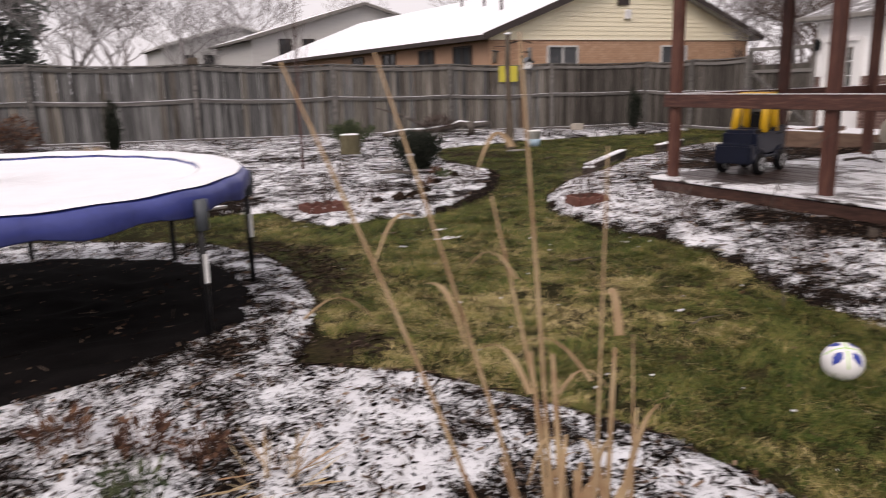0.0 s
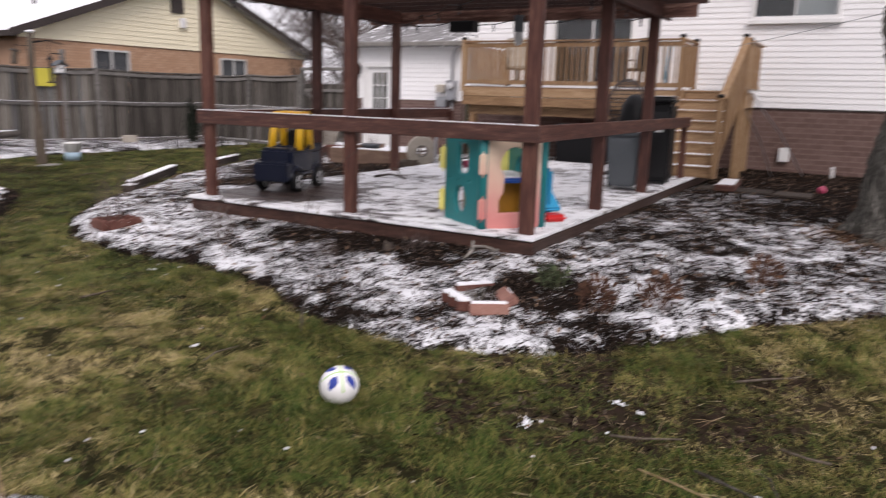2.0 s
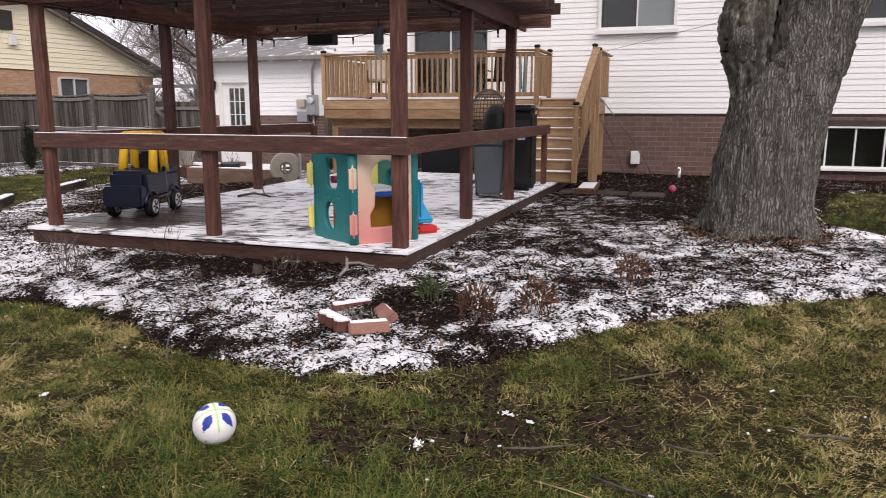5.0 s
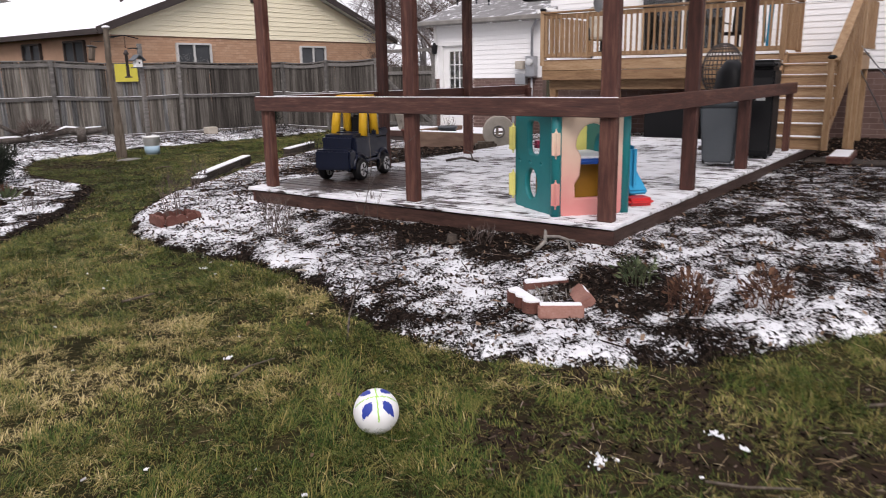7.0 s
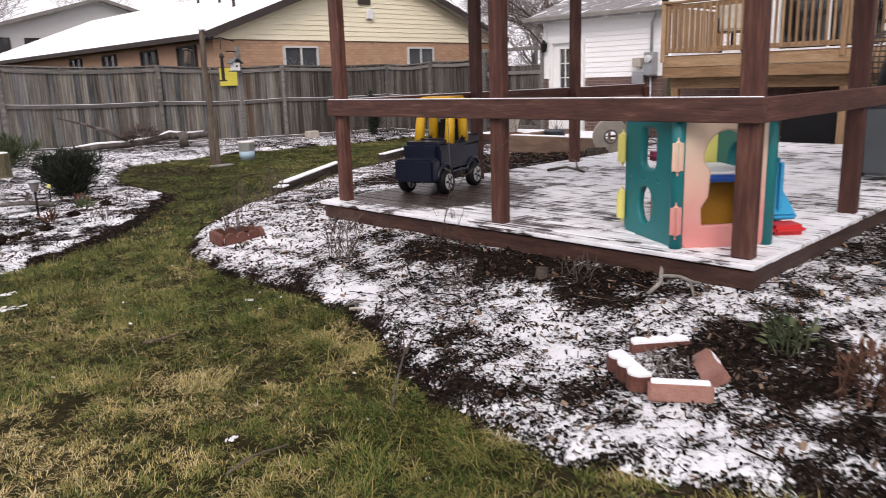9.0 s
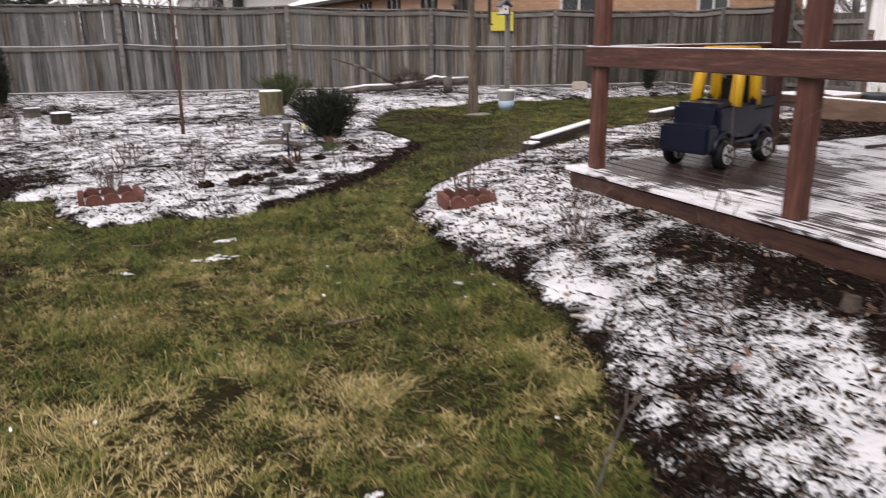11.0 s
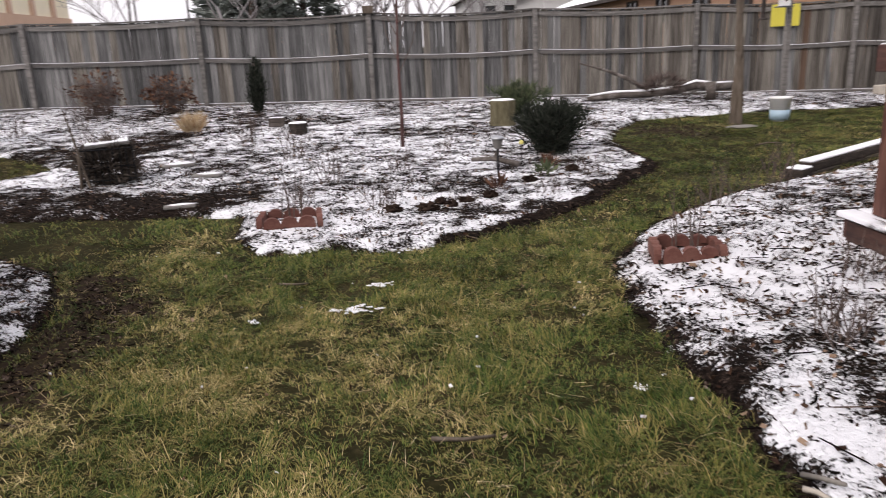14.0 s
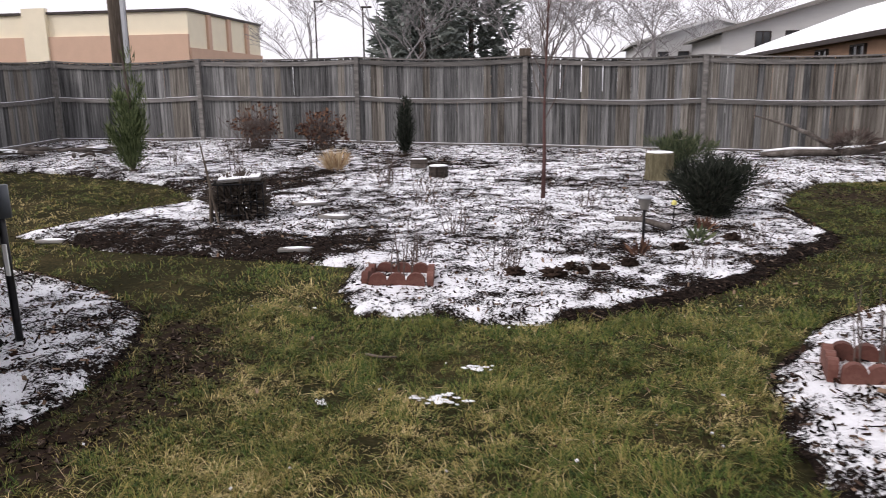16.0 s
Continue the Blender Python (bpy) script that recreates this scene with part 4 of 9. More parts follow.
def siding(parent, x, y0, y1, z0, z1, holes, material, pitch=0.118):
    bm = bmesh.new()
    ring = [(0.0, 0.0), (-0.0165, 0.0), (-0.0175, 0.009), (-0.004, pitch + 0.01), (0.0, pitch + 0.01)]
    a = [bm.verts.new((p, -0.5, q)) for p, q in ring]
    b = [bm.verts.new((p, 0.5, q)) for p, q in ring]
    bm.faces.new(a)
    bm.faces.new(b[::-1])
    for i in range(5):
        bm.faces.new((a[i], b[i], b[(i + 1) % 5], a[(i + 1) % 5]))
    bmesh.ops.recalc_face_normals(bm, faces=bm.faces)
    sm = mesh_of("siding_board", bm, material)
    z = z0
    while z < z1 - 0.02:
        for c, d in spans(y0, y1, z + pitch / 2, holes):
            piece("siding_board", sm, (x, (c + d) / 2, z), parent, 0, (1, d - c, 1))
        z += pitch


def bricks(parent, x, y0, y1, z0, z1, holes, material, w=0.203, h=0.067, j=0.010):
    """A face of single bricks in running bond, joined as one part."""
    vs, qs = [], []
    rnd = np.random.RandomState(5)
    row, z = 0, z0
    while z < z1:
        y = y0 - (row % 2) * (w + j) / 2
        while y < y1:
            a, b = max(y, y0), min(y + w, y1)
            m = (a + b) / 2
            if b - a > 0.03 and not any(q[0] - 0.02 < m < q[1] + 0.02 and q[2] - 0.03 < z + h / 2 < q[3] + 0.03 for q in holes):
                p = x - 0.001 - 0.001 * rnd.rand()
                k = len(vs)
                vs += [(p, a, z), (p, b, z), (p, b, z + h), (p, a, z + h), (x + 0.002, a, z), (x + 0.002, b, z), (x + 0.002, b, z + h), (x + 0.002, a, z + h)]
                qs += [(k, k + 3, k + 2, k + 1), (k, k + 1, k + 5, k + 4), (k + 3, k + 7, k + 6, k + 2), (k, k + 4, k + 7, k + 3), (k + 1, k + 2, k + 6, k + 5)]
            y += w + j
        z += h + j
        row += 1
    me = raw_mesh("brickwork", vs, qs)
    me.shade_flat()
    me.materials.append(M[material])
    ob = new("brickwork", me)
    ob.parent = parent
    ob["kind"] = "stuff"
    return ob


def window(parent, x, y0, y1, z0, z1, panes=2, trim=0.07, trim_mat="white", blind=0.0, sill=0.0):
    """A framed window in a wall across y: frame, mullions, panes and a dim room behind."""
    bm = bmesh.new()
    for c, s in (((x - 0.02, (y0 + y1) / 2, z1 - trim / 2), (0.12, y1 - y0, trim)), ((x - 0.02, (y0 + y1) / 2, z0 + trim / 2), (0.12, y1 - y0, trim)),
                 ((x - 0.02, y0 + trim / 2, (z0 + z1) / 2), (0.118, trim, z1 - z0 - 2 * trim)), ((x - 0.02, y1 - trim / 2, (z0 + z1) / 2), (0.118, trim, z1 - z0 - 2 * trim))):
        box(bm, c, s, 0.004)
    w = part("window", bm, trim_mat, parent, "white framed window")
    step = (y1 - y0 - 2 * trim) / panes
    for k in range(panes):
        a = y0 + trim + k * step
        part("pane", boxed((x + 0.02 + 0.008 * (k % 2), a + step / 2, (z0 + z1) / 2), (0.006, step, z1 - z0 - 2 * trim)), "glass", w)
        if k:
            part("mullion", boxed((x + 0.01, a, (z0 + z1) / 2), (0.05, 0.034, z1 - z0 - 2 * trim), 0.003), trim_mat, w)
    # added box behind the panes, dark in colour like an unlit room
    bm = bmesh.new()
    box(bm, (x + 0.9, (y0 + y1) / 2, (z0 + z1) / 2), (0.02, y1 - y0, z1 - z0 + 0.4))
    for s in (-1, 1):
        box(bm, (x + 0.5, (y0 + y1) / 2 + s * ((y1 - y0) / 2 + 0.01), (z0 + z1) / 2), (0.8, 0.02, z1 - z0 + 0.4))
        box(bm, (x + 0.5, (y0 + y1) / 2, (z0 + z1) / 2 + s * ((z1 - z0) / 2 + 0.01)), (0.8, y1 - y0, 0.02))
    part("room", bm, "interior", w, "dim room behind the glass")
    if blind:
        part("blind", boxed((x + 0.10, y0 + trim + blind * (y1 - y0 - 2 * trim) / 2, (z0 + z1) / 2), (0.01, blind * (y1 - y0 - 2 * trim), z1 - z0 - 2 * trim)), "curtain", w, "pale closed blind")
    if sill:
        part("window_sill", boxed((x - 0.06, (y0 + y1) / 2, z0 - sill / 2), (0.16, y1 - y0 + 0.1, sill), 0.006), trim_mat, w)
    return w


HX = 18.6
house = thing("house", (0, 0, 0), "two-storey house with white vinyl siding above dark red brick", "house")
H_WIN = [(0.97, 2.68, 3.45, 4.75), (-4.4, -2.55, 3.45, 4.75), (5.2, 7.2, 1.95, 4.0), (-3.85, -1.6, 0.50, 1.36), (-8.0, -6.4, 3.45, 4.75)]
part("wall", sheet_with_holes(bmesh.new(), HX, 0.2, -10, 9.5, 0.0, 6.3, H_WIN), "mortar", house)
siding(house, HX, -10, 9.5, 1.62, 6.2, H_WIN, "siding")
bricks(house, HX, -10, 9.5, 0.02, 1.56, H_WIN, "brick", w=0.29, h=0.098, j=0.011)
part("flashing", boxed((HX - 0.012, -0.25, 1.605), (0.03, 19.5, 0.03)), "dark_trim", house)
window(house, HX, 0.97, 2.68, 3.45, 4.75, 2, blind=0.5, sill=0.09)
window(house, HX, -4.4, -2.55, 3.45, 4.75, 2, blind=0.5, sill=0.09)
window(house, HX, -8.0, -6.4, 3.45, 4.75, 2, sill=0.09)
window(house, HX, 5.2, 7.2, 1.95, 4.0, 2, trim=0.06)
window(house, HX, -3.85, -1.6, 0.50, 1.36, 4, trim=0.035, sill=0.06)
part("lintel", boxed((HX - 0.014, -2.7, 1.43), (0.03, 2.6, 0.12), 0.004), "dark_trim", house)
bm = bmesh.new()
box(bm, (HX + 4.4, -0.25, 6.9), (10.2, 20.4, 0.12), 0.01, pose(0, 0, 0, 0, -9))
part("roof", bm, "shingle", house)
part("gutter", boxed((HX - 0.5, -0.25, 6.12), (0.12, 20.4, 0.12), 0.02), "white", house)
part("soffit", boxed((HX - 0.2, -0.25, 6.2), (0.5, 20.3, 0.02)), "white", house)
part("side_wall", boxed((HX + 4.5, 9.42, 3.1), (9.0, 0.16, 6.4)), "siding", house)
part("side_wall", boxed((HX + 4.5, -9.95, 3.1), (9.0, 0.1, 6.4)), "siding", house)
part("rear_wall", boxed((HX + 9.0, -0.25, 3.1), (0.16, 19.6, 6.4)), "siding", house)

GXW = 18.22
garage = thing("garage", (0, 0, 0), "attached single-storey garage with white siding and shingle roof", "garage")
G_H = [(11.58, 12.62, 0.2, 2.50)]
part("wall", sheet_with_holes(bmesh.new(), GXW, 0.2, 9.5, 12.8, 0.0, 3.0, G_H), "mortar", garage)
siding(garage, GXW, 9.5, 12.8, 1.55, 2.95, G_H, "siding")
bricks(garage, GXW, 9.5, 12.8, 0.02, 1.53, G_H, "brick")
part("side_wall", boxed((GXW + 2.6, 12.76, 1.5), (4.8, 0.08, 3.0)), "siding", garage)
part("corner_trim", boxed((GXW - 0.015, 12.78, 2.25), (0.06, 0.09, 1.4), 0.004), "white", garage)
bm = bmesh.new()
box(bm, (GXW + 2.4, 11.25, 3.85), (5.9, 3.9, 0.10), 0.01, pose(0, 0, 0, 0, -18))
part("roof", bm, "shingle", garage, "grey shingle roof with a dusting of snow")
part("gutter", boxed((GXW - 0.36, 11.25, 2.98), (0.13, 3.9, 0.12), 0.02), "concrete", garage)
part("soffit", boxed((GXW - 0.13, 11.25, 2.93), (0.4, 3.8, 0.02)), "white", garage)
gable = bmesh.new()
vs = [gable.verts.new(p) for p in ((GXW, 12.80, 3.0), (GXW + 5, 12.80, 3.0), (GXW + 5, 12.80, 4.6))]
gable.faces.new(vs)
bmesh.ops.solidify(gable, geom=gable.faces[:], thickness=0.05)
part("gable", gable, "siding", garage)
bm = tube(bmesh.new(), [(GXW - 0.36, 9.42, 2.95), (GXW - 0.36, 9.40, 3.08), (GXW - 0.30, 9.25, 3.12), (GXW - 0.10, 9.0, 3.05)], 0.055, 8)
part("downspout", bm, "white", garage, smooth=True)
bm = bmesh.new()
for c, s in (((GXW - 0.02, 12.10, 2.45), (0.12, 1.04, 0.10)), ((GXW - 0.02, 11.63, 1.3), (0.12, 0.10, 2.2)), ((GXW - 0.02, 12.57, 1.3), (0.12, 0.10, 2.2))):
    box(bm, c, s, 0.004)
gd = part("door", bm, "white", garage, "white back door with nine small panes")
bm = bmesh.new()
for c, s in (((GXW + 0.03, 12.10, 0.72), (0.045, 0.84, 1.0)), ((GXW + 0.03, 12.10, 2.33), (0.045, 0.84, 0.15)), ((GXW + 0.03, 11.77, 1.74), (0.045, 0.18, 1.04)), ((GXW + 0.03, 12.43, 1.74), (0.045, 0.18, 1.04))):
    box(bm, c, s, 0.003)
part("leaf", bm, "white", gd)
for k in range(2):
    part("glazing_bar", boxed((GXW + 0.02, 11.86 + 0.16 * (k + 1), 1.74), (0.03, 0.022, 1.04)), "white", gd)
    part("glazing_bar", boxed((GXW + 0.019, 12.10, 1.22 + 0.347 * (k + 1)), (0.03, 0.48, 0.022)), "white", gd)
part("pane", boxed((GXW + 0.035, 12.10, 1.74), (0.006, 0.48, 1.04)), "glass", gd)
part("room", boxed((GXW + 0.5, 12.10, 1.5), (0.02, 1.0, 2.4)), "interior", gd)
# added backing: its pale grey imitates sky reflected in the panes
part("blind", boxed((GXW + 0.055, 12.10, 1.74), (0.008, 0.50, 1.06), 0.002), "concrete", gd, "grey backing added behind the panes in place of reflected sky")
part("handle", lump(bmesh.new(), (GXW - 0.04, 12.46, 1.22), (0.035, 0.03, 0.03), 1, 0), "galv", gd)

# ---- upper deck with stairs ----
UX, UY0, UY1, UZ = 16.05, 3.5, 8.3, 1.92
udeck = thing("raised_deck", (0, 0, 0), "new pale cedar deck raised against the house wall", "deck")
part("rim_board", boxed((UX, (UY0 + UY1) / 2, UZ - 0.12), (0.04, UY1 - UY0, 0.19), 0.004), "cedar_y", udeck)
part("rim_board", boxed((UX + 0.006, (UY0 + UY1) / 2, UZ - 0.32), (0.04, UY1 - UY0, 0.19), 0.004), "cedar_y", udeck)
part("rim_board", boxed((UX + 1.25, UY1, UZ - 0.2), (2.5, 0.04, 0.36), 0.004), "cedar", udeck)
ub = mesh_of("deck_board", boxed((0, 0, 0), (0.138, UY1 - UY0 + 0.04, 0.03), 0.004), "cedar_y")
for k in range(17):
    piece("deck_board", ub, (UX + 0.05 + k * 0.145, (UY0 + UY1) / 2, UZ - 0.015), udeck)
part("joist_beam", boxed((UX + 0.25, (UY0 + UY1) / 2, UZ - 0.52), (0.09, UY1 - UY0 - 0.1, 0.2), 0.004), "cedar_y", udeck)
for y in (UY0 + 0.15, 5.1, 6.7, UY1 - 0.15):
    part("support_post", boxed((UX + 0.25, y, 0.68), (0.14, 0.14, 1.25), 0.008), "cedar", udeck)
rail_posts = [(UX, UY0), (UX, 5.1), (UX, 6.7), (UX, UY1), (18.3, UY1)]
rp = mesh_of("railing_post", boxed((0, 0, 0.44), (0.09, 0.09, 1.12), 0.006), "cedar")
cp = mesh_of("post_cap", boxed((0, 0, 0.03), (0.115, 0.115, 0.06), 0.02), "black")
for x, y in rail_posts:
    o = piece("railing_post", rp, (x, y, UZ), udeck)
    c = piece("post_cap", cp, (0, 0, 1.0), o)
part("top_rail", boxed((UX, (UY0 + UY1) / 2, UZ + 0.96), (0.13, UY1 - UY0, 0.035), 0.005), "cedar_y", udeck)
part("top_rail", boxed((17.2, UY1, UZ + 0.96), (2.2, 0.13, 0.035), 0.005), "cedar", udeck)
part("bottom_rail", boxed((UX, (UY0 + UY1) / 2, UZ + 0.09), (0.04, UY1 - UY0, 0.085), 0.004), "cedar_y", udeck)
part("upper_rail", boxed((UX, (UY0 + UY1) / 2, UZ + 0.88), (0.04, UY1 - UY0, 0.085), 0.004), "cedar_y", udeck)
bal = mesh_of("baluster", boxed((0, 0, 0.48), (0.036, 0.036, 0.84), 0.003), "cedar")
for k in range(int((UY1 - UY0) / 0.118)):
    piece("baluster", bal, (UX - 0.035, UY0 + 0.1 + k * 0.118, UZ), udeck)
for k in range(18):
    piece("baluster", bal, (UX + 0.15 + k * 0.118, UY1 + 0.03, UZ), udeck)
part("rim_snow", boxed((UX - 0.005, (UY0 + UY1) / 2, UZ + 0.003), (0.06, UY1 - UY0, 0.012), 0.003), "snow", udeck, "line of snow")
stair = thing("deck_stairs", (0, 0, 0), "pale cedar stairs with snow on the treads", "stairs")
N = 8
for k in range(N):
    z = DZ + (UZ - DZ) * (k + 1) / N
    x = 14.25 + 0.255 * k
    part("riser", boxed((x + 0.012, 2.92, z - 0.105), (0.024, 0.94, 0.165), 0.003), "cedar_y", stair)
    part("tread", boxed((x + 0.12, 2.92, z - 0.014), (0.29, 1.0, 0.028), 0.006), "cedar_y", stair)
    part("tread_snow", boxed((x + 0.11, 2.92, z + 0.005), (0.25, 0.96, 0.012), 0.004), "snow", stair, "snow on a tread")
for y in (2.42, 3.42):
    bm = bmesh.new()
    ring = [(14.2, DZ), (14.2, DZ + 0.22), (16.1, UZ + 0.02), (16.3, UZ + 0.02), (16.3, UZ - 0.3)]
    a = [bm.verts.new((p, y - 0.02, q)) for p, q in ring]
    b = [bm.verts.new((p, y + 0.02, q)) for p, q in ring]
    bm.faces.new(a)
    bm.faces.new(b[::-1])
    for i in range(5):
        bm.faces.new((a[i], b[i], b[(i + 1) % 5], a[(i + 1) % 5]))
    bmesh.ops.recalc_face_normals(bm, faces=bm.faces)
    part("stringer", bm, "cedar", stair)
for x, y, z0, z1 in ((14.2, 2.38, DZ, 1.78), (16.2, 2.38, 0.25, 2.92), (16.35, 2.32, 0.25, 2.86)):
    o = part("newel_post", boxed((x, y, (z0 + z1) / 2), (0.09, 0.09, z1 - z0), 0.006), "cedar", stair)
    part("post_cap", boxed((x, y, z1 + 0.03), (0.115, 0.115, 0.06), 0.02), "black", o)
ang = math.degrees(math.atan2(1.12, 2.0))
part("cap_rail", boxed((15.2, 2.35, 2.33), (2.35, 0.14, 0.038), 0.005, pose(0, 0, 0, 0, -ang)), "cedar_x", stair)
for dz in (-0.08, -0.80):
    part("handrail", boxed((15.2, 2.34, 2.30 + dz), (2.35, 0.04, 0.09), 0.004, pose(0, 0, 0, 0, -ang)), "cedar_x", stair)
for k in range(16):
    piece("baluster", bal, (14.32 + k * 0.122, 2.30, 1.37 + (k * 0.122 - 0.88) * math.tan(radians(ang))), stair)
for k in range(14):
    piece("baluster", bal, (16.5 + k * 0.118, 2.34, UZ), stair)
part("side_rail", boxed((17.35, 2.36, UZ + 0.96), (2.1, 0.13, 0.035), 0.005), "cedar_x", stair)
part("side_rail", boxed((17.35, 2.37, UZ + 0.10), (2.1, 0.04, 0.085), 0.004), "cedar_x", stair)
for k in range(10):
    piece("baluster", bal, (UX + 0.12 + k * 0.118, UY0 - 0.035, UZ), udeck)
part("top_rail", boxed((16.68, UY0, UZ + 0.965), (1.2, 0.13, 0.035), 0.005), "cedar_x", udeck)
piece("post_cap", cp, (0, 0, 1.0), piece("railing_post", rp, (17.3, UY0, UZ), udeck))
landing = thing("stair_landing", (0, 0, 0), "small cedar landing between the stairs and the raised deck", "landing")
part("platform", boxed((17.2, 2.95, UZ - 0.02), (2.0, 1.06, 0.04), 0.004), "cedar_y", landing)
part("rim_board", boxed((17.2, 2.42, UZ - 0.18), (2.0, 0.04, 0.26), 0.004), "cedar", landing)
part("support_post", boxed((18.1, 2.46, 1.0), (0.1, 0.1, 1.8), 0.006), "cedar", landing)

# ---- big tree by the deck ----
def bark_limb(name, pts, radii, parent, n=40, amp=0.05, steps=40, flare=0.0, material="bark"):
    """A tapered limb with ridged bark relief, smoothed along its centre line."""
    P = np.array(pts, float)
    t = np.linspace(0, len(P) - 1, steps)
    k = np.arange(len(P))
    C = np.stack([np.interp(t, k, P[:, i]) for i in range(3)], -1)
    R = np.interp(t, k, radii)
    for _ in range(3):
        C[1:-1] = (C[:-2] + 2 * C[1:-1] + C[2:]) / 4
        R[1:-1] = (R[:-2] + 2 * R[1:-1] + R[2:]) / 4
    bm = bmesh.new()
    tube(bm, [tuple(c) for c in C], list(R), n)
    for v in bm.verts:
        i = int(np.argmin(((C - np.array(v.co)) ** 2).sum(1)))
        d = v.co - Vector(C[i])
        a = math.atan2(d.y, d.x)
        q = Vector((v.co.x * 2.2, v.co.y * 2.2, v.co.z * 0.55))
        ridge = abs(noise.noise(q * 4.5)) * 1.5 + 0.8 * abs(noise.noise(q * 10)) + 0.4 * noise.noise(q * 21)
        lumpy = noise.noise(v.co * 1.1) * 0.9
        root = flare * max(0, 1 - v.co.z / 0.6) ** 2 * (0.35 + 0.9 * max(0, math.sin(a * 5 + 0.7)) + 0.5 * noise.noise(v.co * 7))
        if d.length > 1e-4:
            v.co += d.normalized() * (amp * (0.5 - ridge) + amp * lumpy + root)
    return part(name, bm, material, parent, smooth=True)


T0 = Vector((10.55, -0.42, 0.1))
TR = Vector((0.322, -0.947, 0))
tree = thing("maple_tree", tuple(T0), "massive forked tree with grey furrowed bark and bare limbs", "tree")


def tp(off, z, depth=0.0):
    v = TR * off + Vector((0.947, 0.322, 0)) * depth
    return (v.x, v.y, z - 0.1)


bark_limb("trunk", [tp(0.04, -0.1), tp(0.06, 0.24), tp(0.05, 0.57), tp(0.07, 1.08), tp(0.14, 1.64), tp(0.28, 2.0), tp(0.42, 2.34), tp(0.50, 2.68), tp(0.60, 3.0), tp(0.85, 4.2), tp(1.1, 5.5), tp(1.3, 7.5)], [0.68, 0.62, 0.60, 0.575, 0.54, 0.50, 0.46, 0.455, 0.46, 0.40, 0.33, 0.22], tree, 150, 0.050, 200, 0.32)
bark_limb("limb", [tp(-0.08, 1.35, 0.05), tp(-0.16, 1.7, 0.02), tp(-0.20, 2.0), tp(-0.24, 2.33), tp(-0.25, 2.66), tp(-0.17, 3.0), tp(-0.14, 3.6, 0.1), tp(-0.5, 5.0, 0.4), tp(-1.1, 7.2, 0.8)], [0.24, 0.24, 0.21, 0.25, 0.29, 0.25, 0.26, 0.2, 0.12], tree, 90, 0.075, 140, material="mossbark")
bark_limb("burl", [tp(-0.30, 2.25, -0.12), tp(-0.36, 2.5, -0.16), tp(-0.32, 2.72, -0.12)], [0.10, 0.15, 0.09], tree, 24, 0.06, 16)
# added dark strip that paints the shade between trunk and limb
bark_limb("crotch_shade", [tp(-0.03, 1.80, -0.20), tp(0.0, 2.05, -0.23), tp(0.03, 2.4, -0.21), tp(0.08, 2.75, -0.20), tp(0.14, 3.2, -0.18)], [0.02, 0.05, 0.07, 0.08, 0.06], tree, 60, 0.09, 60, material="crevice")
bark_limb("mossy_root", [tp(-0.72, 0.02, -0.10), tp(-0.52, 0.13, -0.34), tp(-0.22, 0.12, -0.58), tp(0.12, 0.03, -0.68)], [0.10, 0.17, 0.18, 0.10], tree, 40, 0.10, 40, material="mossbark")
for k in range(5):
    part("fungus", lump(bmesh.new(), tp(-0.50 + 0.03 * (k % 2), 2.38 + 0.06 * k, -0.05), (0.045, 0.05, 0.035), 2, 0.4, 3), "black", tree, "small black bracket fungus")
rnd = random.Random(11)
for k in range(8):
    a = rnd.uniform(0, math.tau)
    b = tp(1.6 if k % 2 else -0.9, 5.5 + 0.25 * k)
    pts = [Vector(b)]
    dv = Vector((math.cos(a), math.sin(a), 0.7))
    for s in range(6):
        pts.append(pts[-1] + dv * 0.8)
        dv = (dv + Vector((rnd.uniform(-0.4, 0.4), rnd.uniform(-0.4, 0.4), rnd.uniform(-0.1, 0.3)))).normalized()
    part("branch", tube(bmesh.new(), pts, [0.14, 0.11, 0.09, 0.07, 0.05, 0.035, 0.02], 8), "bark", tree, smooth=True)

# ---- trampoline ----
TZ = 1.0
tr = thing("trampoline", (TRAMP[0], TRAMP[1], 0.02), "large round trampoline with blue pad and snow-covered mat", "trampoline")
R = 1.75
tr.matrix_world = pose(TRAMP[0], TRAMP[1], 0.04, 1.5, 0, 0)
part("mat", lathe(bmesh.new(), [(R - 0.30, TZ - 0.03), (R - 0.32, TZ - 0.01)], 64), "black", tr, "black jumping mat")
bm = bmesh.new()
n = 96
prof = [(R - 0.36, 0.0), (R - 0.34, 0.035), (R - 0.15, 0.05), (R, 0.035), (R + 0.03, -0.01), (R + 0.025, -0.11), (R + 0.005, -0.12), (R - 0.01, -0.03), (R - 0.34, -0.02)]
rings = []
for k in range(n):
    a = math.tau * k / n
    w = 0.012 * math.sin(a * 23) + 0.01 * math.sin(a * 37 + 1)
    rings.append([bm.verts.new(((r + w * (z < 0)) * math.cos(a), (r + w * (z < 0)) * math.sin(a), TZ + z + (0.02 * math.sin(a * 16) if z < -0.05 else 0.006 * math.sin(a * 19)))) for r, z in prof])
for a, b in zip(rings, rings[1:] + rings[:1]):
    for k in range(len(prof)):
        bm.faces.new((a[k], b[k], b[(k + 1) % len(prof)], a[(k + 1) % len(prof)]))
bmesh.ops.recalc_face_normals(bm, faces=bm.faces)
part("pad", bm, "vinyl", tr, "blue vinyl safety pad", True)
bm = bmesh.new()
rings = []
